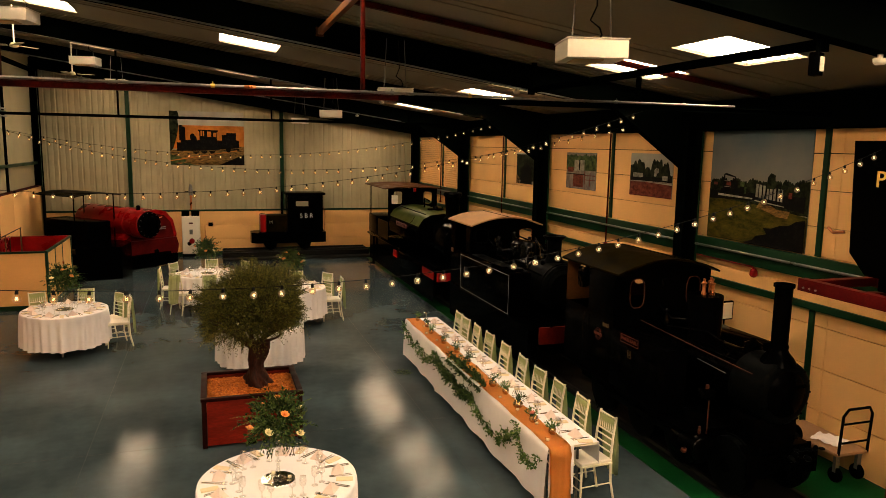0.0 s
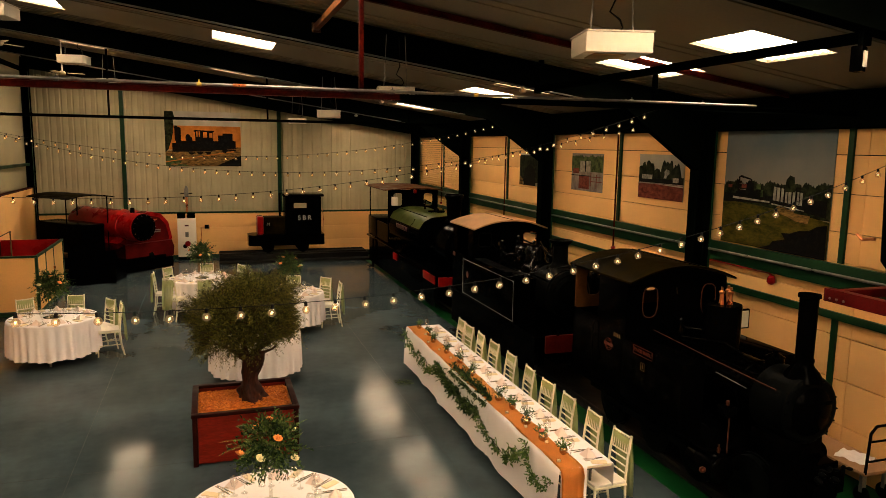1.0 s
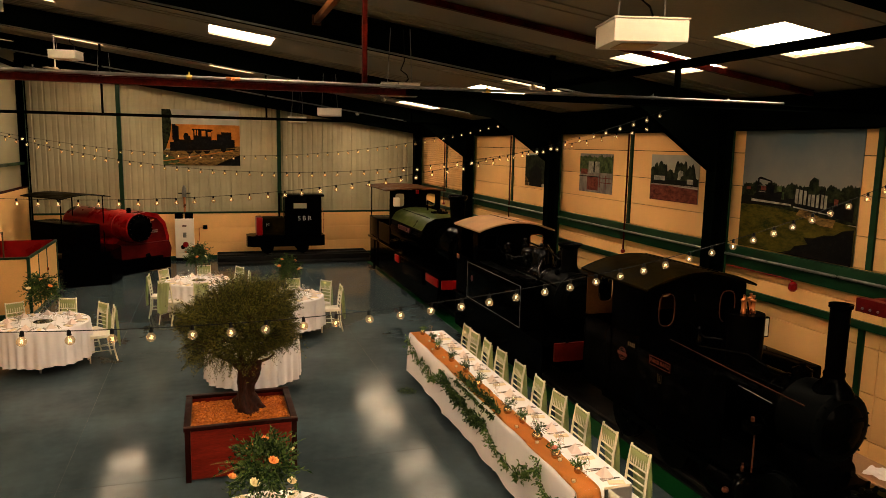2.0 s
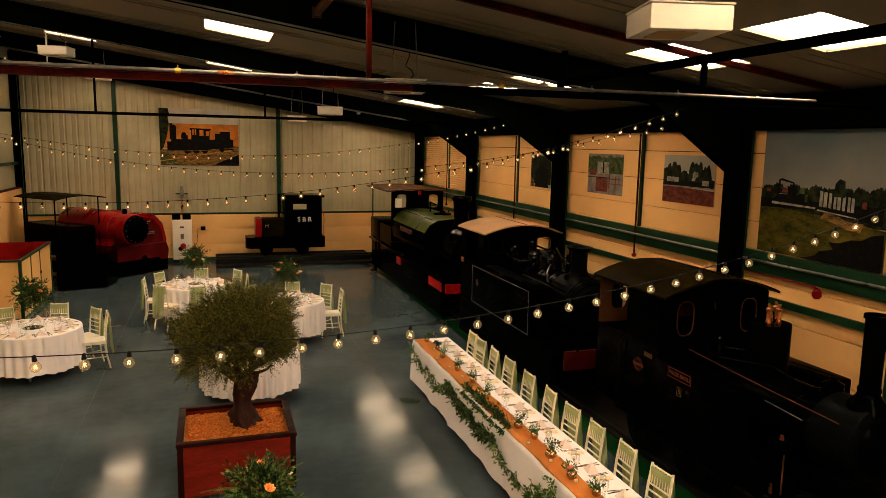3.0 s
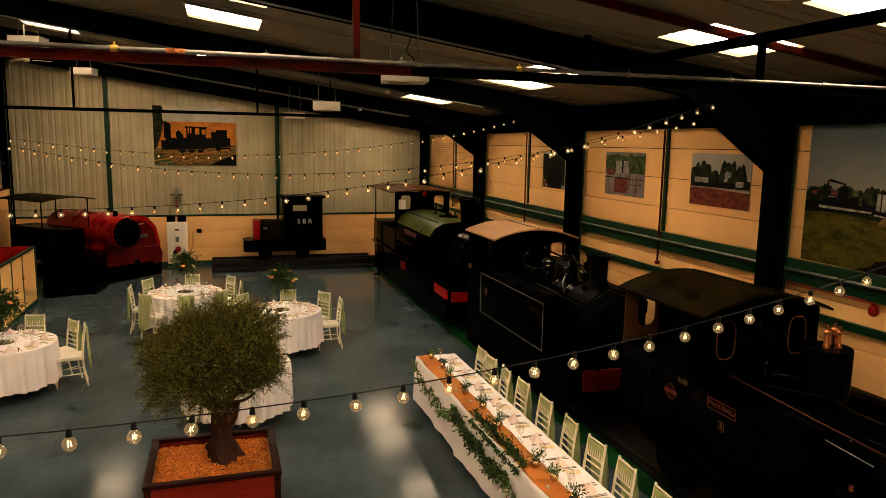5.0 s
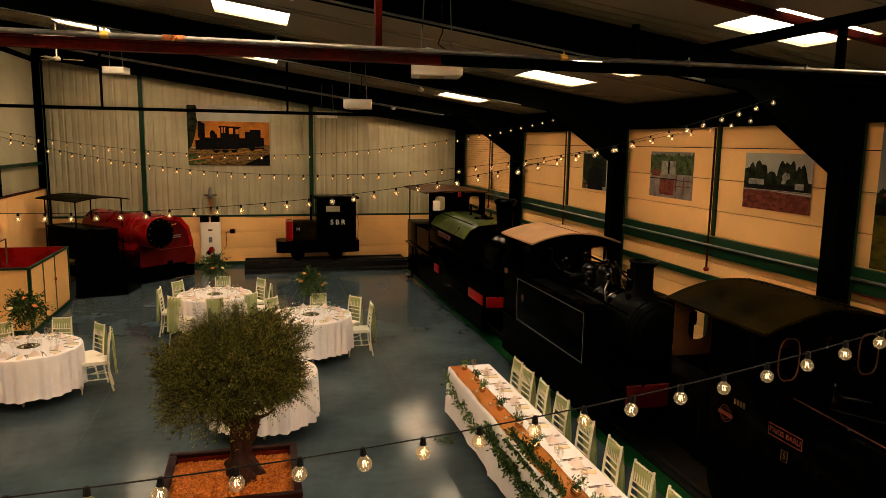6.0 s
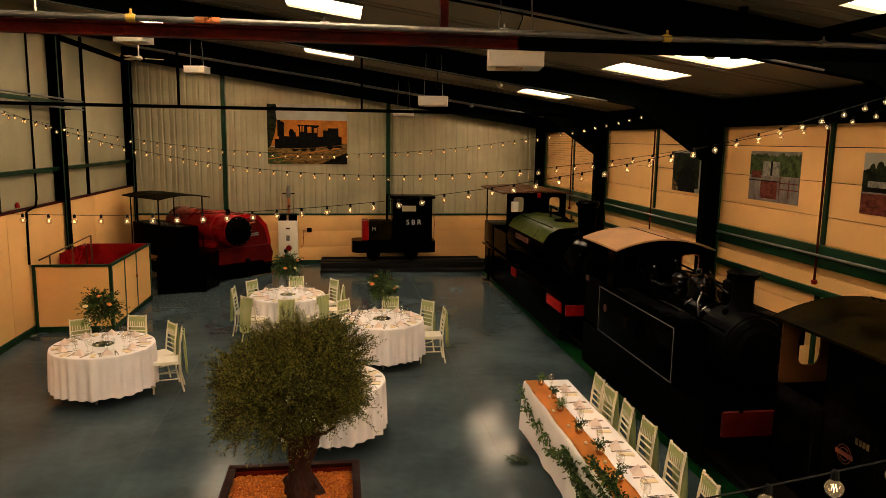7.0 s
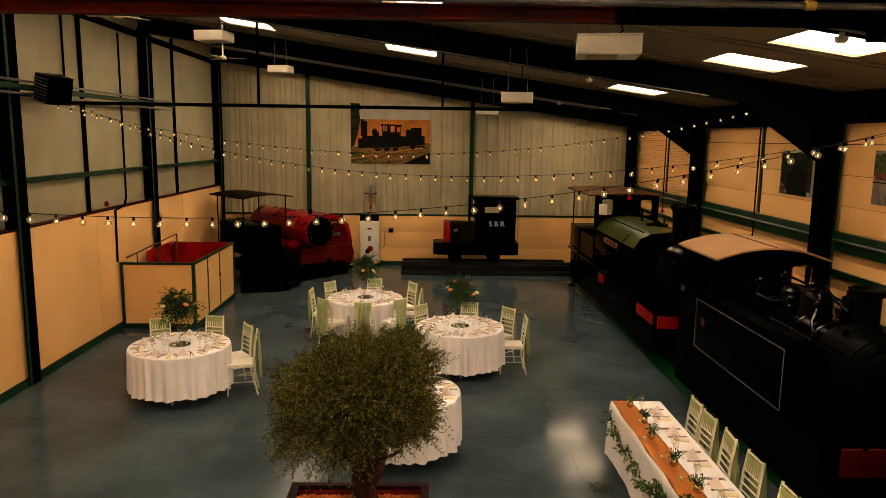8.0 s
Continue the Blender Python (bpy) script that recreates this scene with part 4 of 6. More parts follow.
    part("pot", lathe(bmesh.new(), [(0.025 * size, 0), (0.04 * size, 0.02), (0.042 * size, 0.05), (0.032 * size, 0.075), (0.030 * size, 0.075), (0.028 * size, 0.06)], 16), GOLDPOT, t, smooth=True)
    r = random.Random(seed)
    lv = []
    for _ in range(16):
        d = (rand_dir(r) + Vector((0, 0, 1.1))).normalized()
        for j in range(6):
            lv.append((Vector((0, 0, 0.07)) + d * 0.09 * size * j / 6, d + 0.9 * rand_dir(r), 0.035, 0.014, rand_dir(r)))
    mesh_part("greenery", leaves_mesh("sprigs", lv), DARKLEAF if kind == 0 else FOLIAGE, t)
    if kind == 1:
        rose("rose", material("pink_petal", (0.75, 0.22, 0.14), 0.6), t, Vector((-0.02, 0, 0.11)), 0.035, seed)
    return t


for k, (y, kind, size) in enumerate(((12.2, 2, 0.9), (11.75, 0, 0.8), (11.35, 2, 1.0), (10.75, 0, 1.0), (10.25, 0, 1.1), (9.7, 0, 1.4), (8.75, 0, 1.2), (8.45, 2, 1.0), (8.0, 0, 1.4), (7.55, 1, 1.2), (7.2, 2, 1.0))):
    bud_pot(kind, 40 + k, size).matrix_basis = pose(3.90 + 0.03 * math.sin(k * 2), y, 0.765)
for k in range(12):
    put(TEA, pose(3.80 + 0.12 * ((k * 37) % 10) / 10, 7.05 + 0.43 * k, 0.765))


def garland(path, seed, dense, spread, name_label, leaf=None):
    r = random.Random(seed)
    t = thing("leaf_garland", pose(0, 0, 0), name_label, "garland", "garlands on the long table")
    pts = [Vector(p) for p in path]
    c = bmesh.new()
    chain(c, pts, 0.004, 5)
    part("stem", c, BARK, t)
    lv = []
    for a, b in zip(pts, pts[1:]):
        for _ in range(int(dense * (b - a).length * r.uniform(0.5, 1.5))):
            q = a.lerp(b, r.random())
            d = rand_dir(r); d.x = -abs(d.x) * 0.8
            tip = (d + Vector((0, 0, -0.35))).normalized()
            ln = spread * r.uniform(0.4, 1.0)
            for j in range(4):
                p = q + tip * ln * j / 4
                p.x = min(p.x, LX0 - 0.02) if p.z < 0.75 else p.x
                p.z = max(p.z, 0.771) if p.x > LX0 - 0.01 else p.z
                dd = tip + 0.8 * rand_dir(r)
                lv.append((p, dd, r.uniform(0.03, 0.062), r.uniform(0.015, 0.030), rand_dir(r)))
    mesh_part("leaves", leaves_mesh("leaves", lv), leaf or FOLIAGE, t)


def swag(y0, y1, z0, z1, dip, n=12):
    return [(LX0 - 0.045, y0 + (y1 - y0) * k / n, z0 + (z1 - z0) * k / n - 4 * dip * (k / n) * (1 - k / n) + 0.13 * noise.noise(Vector((k * 0.9, y0, 2)))) for k in range(n + 1)]


garland(swag(12.35, 11.5, 0.72, 0.55, 0.10) + swag(11.5, 10.4, 0.55, 0.70, 0.10), 61, 52, 0.12, "light trailing ivy garland pinned along the white cloth")
garland(swag(10.5, 8.9, 0.70, 0.60, 0.12), 62, 190, 0.15, "thick dark green leaf garland along the cloth", DARKLEAF)
garland([(LX0 + 0.07, 10.1 - 0.12 * k, 0.785) for k in range(12)], 63, 250, 0.15, "bushy green leaf spray lying on the runner", DARKLEAF)
garland(swag(9.0, 8.1, 0.60, 0.40, 0.08) + swag(8.1, 7.55, 0.40, 0.72, 0.06), 64, 60, 0.12, "trailing ivy garland hanging on the white cloth")
garland(swag(7.6, 7.0, 0.72, 0.66, 0.24), 65, 60, 0.10, "ivy garland looping near the table's end")
fl = []
r = random.Random(8)
for _ in range(120):
    fl.append((Vector((3.52 + r.uniform(-0.13, 0.13), 11.75 + r.uniform(-0.12, 0.12), 0.012 + 0.02 * r.random())), Vector((r.uniform(-1, 1), r.uniform(-1, 1), 0.15)), 0.05, 0.016, Vector((0, 0, 1))))
tagged(mesh_part("fallen_leaves", leaves_mesh("fallen_leaves", fl), DARKLEAF, None), "fallen sprig of green leaves on the floor", "leaves")

# ---- olive tree in its planter ----
PX0, PX1, PY0, PY1, PH = 0.415, 1.628, 9.572, 10.667, 0.636
t = thing("tree_planter", pose(0, 0, 0), "square mahogany-stained timber planter with dark corner posts", "planter")
for x in (PX0, PX1 - 0.06):
    for y in (PY0, PY1 - 0.06):
        part("corner_post", boxed(x, y, 0, x + 0.06, y + 0.06, PH - 0.042, bevel=0.004), WOODDARK, t)
for y0, y1 in ((PY0 + 0.012, PY0 + 0.04), (PY1 - 0.04, PY1 - 0.012)):
    part("side_board", boxed(PX0 + 0.062, y0, 0.03, PX1 - 0.062, y1, PH - 0.043), WOODRED, t)
for x0, x1 in ((PX0 + 0.012, PX0 + 0.04), (PX1 - 0.04, PX1 - 0.012)):
    part("side_board", boxed(x0, PY0 + 0.062, 0.03, x1, PY1 - 0.062, PH - 0.043), WOODRED, t)
part("top_rail", boxed(PX0 - 0.01, PY0 - 0.01, PH - 0.04, PX1 + 0.01, PY0 + 0.062, PH, bevel=0.005), WOODDARK, t)
part("top_rail", boxed(PX0 - 0.01, PY1 - 0.062, PH - 0.04, PX1 + 0.01, PY1 + 0.01, PH, bevel=0.005), WOODDARK, t)
part("top_rail", boxed(PX0 - 0.01, PY0 + 0.063, PH - 0.04, PX0 + 0.062, PY1 - 0.063, PH, bevel=0.005), WOODDARK, t)
part("top_rail", boxed(PX1 - 0.062, PY0 + 0.063, PH - 0.04, PX1 + 0.01, PY1 - 0.063, PH, bevel=0.005), WOODDARK, t)
part("foot_notch", boxed(0.94, PY0 + 0.006, 0.0, 1.06, PY0 + 0.011, 0.09), STEEL, t, "dark forklift slot at the foot")
part("chip_bed", boxed(PX0 + 0.041, PY0 + 0.041, 0.45, PX1 - 0.041, PY1 - 0.041, PH - 0.10), CHIPS, t)
r = random.Random(21)
vs, fs = [], []
for _ in range(9000):
    x, y = r.uniform(PX0 + 0.07, PX1 - 0.07), r.uniform(PY0 + 0.07, PY1 - 0.07)
    d = math.hypot(x - 1.10, y - 10.12)
    z = PH - 0.098 + 0.05 * math.exp(-(d / 0.3) ** 2) + 0.018 * r.random() + 0.012 * math.sin(x * 9) * math.sin(y * 11)
    m = Matrix.Translation((x, y, z)) @ Euler((r.uniform(-0.6, 0.6), r.uniform(-0.6, 0.6), r.uniform(0, 6.3))).to_matrix().to_4x4()
    w, h = r.uniform(0.008, 0.02), r.uniform(0.004, 0.009)
    k = len(vs)
    vs += [tuple(m @ Vector(v)) for v in ((-w, -h, 0), (w, -h, 0.002), (w, h, 0), (-w, h, 0.003), (0, 0, -0.008))]
    fs += [(k, k + 1, k + 2, k + 3), (k, k + 4, k + 1), (k + 2, k + 4, k + 3)]
me = bpy.data.meshes.new("wood_chips")
me.from_pydata(vs, [], fs)
CHIPBITS = leafy("wood_chip_bits", (0.37, 0.080, 0.010), (0.86, 0.30, 0.05))
tagged(mesh_part("mulch", me, CHIPBITS, t), "loose orange wood chips", "", "", "stuff")


def olive_tree(x, y, z):
    r = random.Random(4)
    t = thing("olive_tree", pose(x, y, z), "old olive tree with gnarled trunk and dense round crown", "tree")
    bm = bmesh.new()
    rows, n, steps = [], 36, 40
    for j in range(steps):
        u = j / (steps - 1)
        h = -0.05 + 0.66 * u
        rad = 0.112 + 0.10 * math.exp(-u * 6.5) + 0.022 * math.sin(u * 9.0) - 0.018 * u
        cx, cy = 0.02 - 0.06 * math.sin(u * 4.2) - 0.06 * u, 0.03 * math.sin(u * 5)
        row = []
        for k in range(n):
            a = 2 * math.pi * k / n
            tw = a + 1.5 * u
            burl = max(0.0, noise.noise(Vector((math.cos(a) * 1.6 + 3, math.sin(a) * 1.6, h * 5.5)))) * 0.75
            f = 1 + 0.13 * math.sin(3 * tw) + 0.09 * math.sin(8 * tw + 5 * u) + burl + 0.10 * noise.noise(Vector((math.cos(a) * 5, math.sin(a) * 5, h * 16)))
            row.append(bm.verts.new((cx + rad * f * math.cos(a), cy + rad * f * math.sin(a), h)))
        rows.append(row)
    for a, b in zip(rows, rows[1:]):
        for k in range(n):
            bm.faces.new((a[k], a[(k + 1) % n], b[(k + 1) % n], b[k]))
    bm.faces.new(rows[-1])
    part("trunk", bm, BARK, t, smooth=True)
    for k in range(9):
        a = 2 * math.pi * k / 9 + r.uniform(-0.2, 0.2)
        p = Vector((-0.09, 0.0, 0.52))
        d = Vector((math.cos(a) * 0.9, math.sin(a) * 0.9, 0.9)).normalized()
        rad = 0.048
        limbs = bmesh.new()
        for j in range(6):
            q = p + d * 0.085
            tube(limbs, p, q, rad, rad * 0.78, n=7)
            p, rad = q, rad * 0.78
            d = (d + 0.35 * rand_dir(r) + Vector((0, 0, 0.1))).normalized()
        part("limb", limbs, BARK, t)
    centre, lv = Vector((-0.11, 0.0, 1.09)), []
    twigs = bmesh.new()
    lobes = [(rand_dir(r), r.uniform(-0.22, 0.30)) for _ in range(40)]
    for s in range(5000):
        d = rand_dir(r)
        bulge = 1 + sum(w * max(0.0, d.dot(l)) ** 14 for l, w in lobes)
        shell = min(r.uniform(0.12, 1.0) ** 0.5, 0.96)
        p = centre + Vector((d.x * 0.70, d.y * 0.68, d.z * 0.46)) * bulge * shell * 0.92
        if d.z < -0.70 and r.random() < 0.7:
            continue
        if noise.noise(d * 3.3) + 0.5 * noise.noise(d * 7.0 + Vector((4, 0, 0))) < -0.26 and r.random() < 0.85:
            continue
        g = (Vector((d.x, d.y, d.z * 0.8 + 0.35)) + 0.45 * rand_dir(r)).normalized()
        ln = r.uniform(0.09, 0.20) if r.random() < 0.9 else r.uniform(0.2, 0.30)
        droop = -0.5 if d.z < 0.0 and r.random() < 0.6 else -0.1
        around = g.orthogonal().normalized()
        across = g.cross(around)
        for j in range(9):
            u = j / 9
            q = p + g * ln * u + Vector((0, 0, droop * ln * u * u))
            turn = 1.571 * (j % 2) + s
            side = around * math.cos(turn) + across * math.sin(turn)
            for sg in (-1, 1):
                lv.append((q, g * 0.8 + side * sg * 0.75 + 0.25 * rand_dir(r), r.uniform(0.030, 0.052) * (1.1 - 0.5 * u), r.uniform(0.007, 0.012), rand_dir(r)))
        if s % 3 == 0:
            tube(twigs, p - g * 0.10, p + g * ln * 0.8, 0.0035, 0.0015, n=4, cap=False)
    tagged(part("twigwork", twigs, BARK, t), kind="stuff")
    mesh_part("crown", leaves_mesh("crown", lv), OLIVE, t, "dense grey-green small olive leaves")


olive_tree(1.155, 10.12, 0.55)


# ---- locomotives ----
def wheel_set(parent, ys, x, r, mat):
    for y in ys:
        for s in (-1, 1):
            w = part("wheel", lathe(bmesh.new(), [(r * 0.82, -0.03), (r * 0.84, 0.03)], 24, axis=Matrix.Translation((x * s, y, r + 0.07)) @ Matrix.Rotation(radians(90), 4, "Y")), mat, parent)
            ty = bmesh.new()
            lathe(ty, [(r * 0.85, -0.05), (r, -0.045), (r, 0.03), (r * 1.07, 0.032), (r * 1.07, 0.05), (r * 0.85, 0.05)], 28, axis=Matrix.Translation((x * s, y, r + 0.07)) @ Matrix.Rotation(radians(90 * (1 if s < 0 else -1)), 4, "Y"))
            part("tyre", ty, SMOKEGREY, w)
            part("hub", lathe(bmesh.new(), [(0.07, -0.075), (0.075, 0.075)], 14, axis=Matrix.Translation((x * s, y, r + 0.07)) @ Matrix.Rotation(radians(90), 4, "Y")), BLACK, w)


def buffer_beam(parent, y, half, z0, z1, mat, sign):
    b = part("buffer_beam", boxed(-half, y, z0, half, y + 0.05, z1, bevel=0.006), mat, parent)
    part("coupler", lathe(bmesh.new(), [(0.05, 0), (0.05, 0.16), (0.13, 0.17), (0.13, 0.20)], 18, axis=Matrix.Translation((0, y + (0.05 if sign > 0 else 0), (z0 + z1) / 2)) @ Matrix.Rotation(radians(-90 * sign), 4, "X")), BLACK, b)
    for x in (-half * 0.7, half * 0.7):
        part("lamp_iron", boxed(x - 0.02, y - 0.01, z1, x + 0.02, y + 0.01, z1 + 0.10), BLACK, b)


def handrail(parent, pts, r=0.011, mat=None, name="handrail"):
    c = bmesh.new()
    chain(c, pts, r, 8)
    part(name, c, mat or BLACK, parent)


# the nearest one: black tank engine with arched cab and tall chimney
CX = 6.22
t = thing("steam_locomotive", pose(CX, 0, 0), "black narrow-gauge tank locomotive with tall plain chimney", "locomotive", "steam locomotives along the wall")
part("frame", boxed(-0.40, 6.46, 0.38, 0.40, 9.95, 0.66, bevel=0.01), BLACK, t)
part("running_plate", boxed(-0.76, 7.0, 0.67, 0.76, 9.98, 0.70, bevel=0.004), BLACK, t)
part("front_plate", boxed(-0.42, 6.47, 0.62, 0.42, 6.99, 0.64), BLACK, t)
buffer_beam(t, 6.40, 0.45, 0.36, 0.61, BLACK, -1)
hook = part("draw_hook", boxed(0.02, 6.22, 0.56, 0.10, 6.399, 0.62, bevel=0.01), BLACK, t)
for k in range(5):
    part("chain_link", lathe(bmesh.new(), [(0.022, -0.012), (0.034, -0.004), (0.034, 0.004), (0.022, 0.012)], 10, axis=Matrix.Translation((0.12 + 0.075 * k, 6.37 - 0.01 * k, 0.645 + 0.01 * (k % 2))) @ Matrix.Rotation(radians(90 * (k % 2)), 4, "X")), SMOKEGREY, hook)
wheel_set(t, (6.75, 7.55, 8.35, 9.3), 0.38, 0.31, BLACK)
part("boiler", barrel([(0.30, 6.95), (0.30, 7.2), (0.312, 7.21), (0.312, 7.24), (0.30, 7.25), (0.30, 7.9), (0.312, 7.91), (0.312, 7.94), (0.30, 7.95), (0.30, 8.62)], 36, 0.05, 1.21), BLACK, t)
sb = part("smokebox", barrel([(0.28, 6.50), (0.32, 6.51), (0.345, 6.53), (0.355, 6.56), (0.355, 6.96)], 36, 0.05, 1.21), SMOKEGREY, t, "grey-black smokebox")
part("smokebox_door", barrel([(0.05, 6.42), (0.20, 6.45), (0.25, 6.495)], 30, 0.05, 1.21), BLACK, sb)
for k in range(16):
    a = 2 * math.pi * k / 16
    part("rivet", lathe(bmesh.new(), [(0.012, 0), (0.007, -0.012)], 6, axis=Matrix.Translation((0.05 + 0.325 * math.cos(a), 6.51, 1.21 + 0.325 * math.sin(a))) @ ALONG_Y), BLACK, sb)
for s in (-1, 1):
    part("door_hinge", boxed(-0.24 if s < 0 else 0.05, 6.43, 1.21 + 0.10 * s - 0.015, -0.05 if s < 0 else 0.24, 6.455, 1.21 + 0.10 * s + 0.015), BLACK, sb)
part("saddle", boxed(-0.28, 6.55, 0.641, 0.28, 6.93, 0.94, bevel=0.02), BLACK, t)
ch = part("chimney", lathe(bmesh.new(), [(0.20, 1.50), (0.15, 1.58), (0.105, 1.63), (0.086, 1.67), (0.090, 2.32), (0.106, 2.33), (0.106, 2.365), (0.084, 2.365), (0.08, 2.30)], 26, (0.06, 6.66, 0)), BLACK, t, "tall plain black chimney")
part("chimney_ring", lathe(bmesh.new(), [(0.094, 1.67), (0.099, 1.69), (0.094, 1.71)], 26, (0.06, 6.66, 0)), BLACK, ch)
d = part("steam_dome", lathe(bmesh.new(), [(0.25, 1.42), (0.21, 1.52), (0.21, 1.99), (0.205, 2.01), (0.05, 2.015)], 28, (0.03, 7.84, 0)), BLACK, t, "flat-topped black dome")
for k, (x, y) in enumerate(((-0.03, 7.80), (0.06, 7.76), (0.11, 7.86))):
    part("safety_valve", lathe(bmesh.new(), [(0.028, 2.016), (0.028, 2.05), (0.022, 2.06), (0.024, 2.14), (0.034, 2.15), (0.034, 2.165), (0.012, 2.18), (0.016, 2.215)], 12, (x, y, 0)), COPPER, d, "copper safety valve")
handrail(d, [(0.0, 7.76, 2.02), (-0.06, 7.70, 2.10), (-0.10, 7.67, 2.17)], 0.008, BLACK, "valve_lever")
part("filler", lathe(bmesh.new(), [(0.10, 1.50), (0.09, 1.60), (0.10, 1.61), (0.03, 1.65), (0.03, 1.68)], 18, (0.08, 7.05, 0)), BLACK, t)
for s in (-1, 1):
    part("side_tank", boxed(-0.77 if s < 0 else 0.46, 7.45, 0.71, -0.46 if s < 0 else 0.77, 8.63, 1.47, bevel=0.03), BLACK, t)
    part("cylinder", barrel([(0.15, 6.92), (0.16, 6.94), (0.16, 7.30), (0.15, 7.32)], 20, 0.62 * s, 0.50), BLACK, t)
    part("connecting_rod", boxed(0.55 * s - 0.015, 7.33, 0.42, 0.55 * s + 0.015, 9.2, 0.48), SMOKEGREY, t)
handrail(t, [(-0.30, 6.62, 1.43), (-0.32, 7.5, 1.47), (-0.34, 8.6, 1.53)], 0.0065, DULLCOPPER, "boiler_pipe")
handrail(t, [(-0.36, 6.95, 1.34), (-0.37, 7.4, 1.37)], 0.005, GALV, "oil_pipe")
lub = part("lubricator", boxed(-0.68, 6.82, 1.10, -0.56, 6.98, 1.20, bevel=0.01), BLACK, t)
part("lubricator_cap", tubed((-0.62, 6.9, 1.205), (-0.62, 6.9, 1.25), 0.018), DULLCOPPER, lub)
handrail(lub, [(-0.62, 6.86, 1.10), (-0.64, 6.84, 0.72)], 0.007, DULLCOPPER, "copper_drain")
handrail(t, [(-0.80, 8.9, 0.62), (-0.84, 8.86, 0.50), (-0.84, 8.72, 0.34), (-0.82, 8.66, 0.52), (-0.80, 8.66, 0.66)], 0.006, SMOKEGREY, "brake_loop")
# cab
part("cab_side", boxed(-0.73, 8.64, 0.71, -0.715, 9.93, 1.56), BLACK, t)
part("cab_side", boxed(0.715, 8.64, 0.71, 0.73, 9.93, 2.16), BLACK, t)
part("cab_side", boxed(-0.73, 8.66, 1.565, -0.715, 9.28, 2.16), BLACK, t)
arc = lambda e, c, hw, n=12: [(hw - 2 * hw * k / n, e + (c - e) * (1 - (1 - 2 * k / n) ** 2)) for k in range(n + 1)]
fp = part("spectacle_plate", plate([(-0.73, 1.0), (0.73, 1.0)] + arc(2.14, 2.30, 0.73), [oval(-0.40, 1.88, 0.105, 0.19, 22, 3.0), oval(0.46, 1.88, 0.105, 0.19, 22, 3.0)], 0.015), BLACK, t)
fp.matrix_basis = pose(0, 8.63, 0)
for cx in (-0.40, 0.46):
    c = bmesh.new()
    ring(c, oval(cx, 1.88, 0.108, 0.193, 22, 3.0), -0.006, 0.007)
    part("window_ring", c, DULLCOPPER, fp, "thin metal window ring")
part("rear_panel", boxed(-0.73, 9.90, 0.72, 0.73, 9.915, 1.548), BLACK, t)
rp = part("rear_sheet", plate([(-0.73, 1.55), (0.73, 1.55)] + arc(2.14, 2.30, 0.73), [oval(-0.45, 1.89, 0.115, 0.175, 20, 3.2), oval(0.49, 1.89, 0.105, 0.165, 20, 3.2)], 0.015), BROWNIN, t, "brown-lined rear cab sheet with two windows")
rp.matrix_basis = pose(0, 9.90, 0)
for x in (-0.72, 0.72):
    part("corner_pillar", boxed(x - 0.012, 8.65, 1.57, x + 0.012, 8.70, 2.15), BLACK, t)
roof_a = part("cab_roof", arch(bmesh.new(), -0.77, 0.77, 8.50, 10.02, 2.165, 2.34, 0.025), BROWNROOF, t, "curved brown-black cab roof")
for k in range(16):
    part("rivet", lathe(bmesh.new(), [(0.012, 0), (0.006, 0.01)], 6, (0.12, 8.6 + k * 0.09, 2.338)), BLACK, roof_a)
part("rainstrip", boxed(0.20, 8.52, 2.315, 0.215, 10.0, 2.335), BLACK, roof_a)
np_ = part("name_plate", boxed(-0.786, 7.97, 1.352, -0.772, 8.35, 1.448, bevel=0.003), BLACK, t, "dark nameplate with dull red rim")
handrail(np_, [(-0.788, 7.97, 1.352), (-0.788, 8.35, 1.352), (-0.788, 8.35, 1.448), (-0.788, 7.97, 1.448), (-0.788, 7.97, 1.352)], 0.003, PLATERED, "rim")
letters("lettering", "PAKIS BARU", 0.066, pose(-0.787, 8.16, 1.40) @ LEFTFACE, PLATERED, np_, 0.003)
np2 = part("number_plate", boxed(-0.784, 8.12, 1.19, -0.772, 8.18, 1.27, bevel=0.003), BLACK, t, "small cast number plate")
letters("lettering", "5", 0.07, pose(-0.785, 8.15, 1.23) @ LEFTFACE, DULLBRASS, np2, 0.003)
handrail(np2, [(-0.786, 8.115, 1.185), (-0.786, 8.185, 1.185), (-0.786, 8.185, 1.275), (-0.786, 8.115, 1.275), (-0.786, 8.115, 1.185)], 0.0025, DULLBRASS, "rim")
em = part("works_plate", lathe(bmesh.new(), [(0.085, 0), (0.085, 0.012)], 22, axis=Matrix.Translation((-0.731, 8.97, 1.28)) @ Matrix.Rotation(radians(-90), 4, "Y")), BLACK, t, "round black works plate with red rings")
part("bar", boxed(-0.748, 8.87, 1.262, -0.744, 9.07, 1.298), PLATERED, em)
for rr in (0.052, 0.078):
    c = bmesh.new()
    chain(c, [(-0.745, 8.97 + rr * math.cos(k * 0.2618), 1.28 + rr * math.sin(k * 0.2618)) for k in range(25)], 0.003, 5)
    part("ring", c, PLATERED, em)
up = part("upper_plate", boxed(-0.742, 8.70, 1.40, -0.731, 8.88, 1.48, bevel=0.002), BLACK, t)
for k in range(4):
    part("bar", boxed(-0.746, 8.715 + 0.04 * k, 1.415, -0.743, 8.742 + 0.04 * k, 1.465), DULLBRASS, up)

# fittings on the first one
part("oil_cup", lathe(bmesh.new(), [(0.012, 0.66), (0.017, 0.67), (0.017, 0.71), (0.009, 0.72), (0.009, 0.745), (0.013, 0.75)], 12, (-0.62, 6.98, 0)), DULLCOPPER, t, "small copper oil cup")
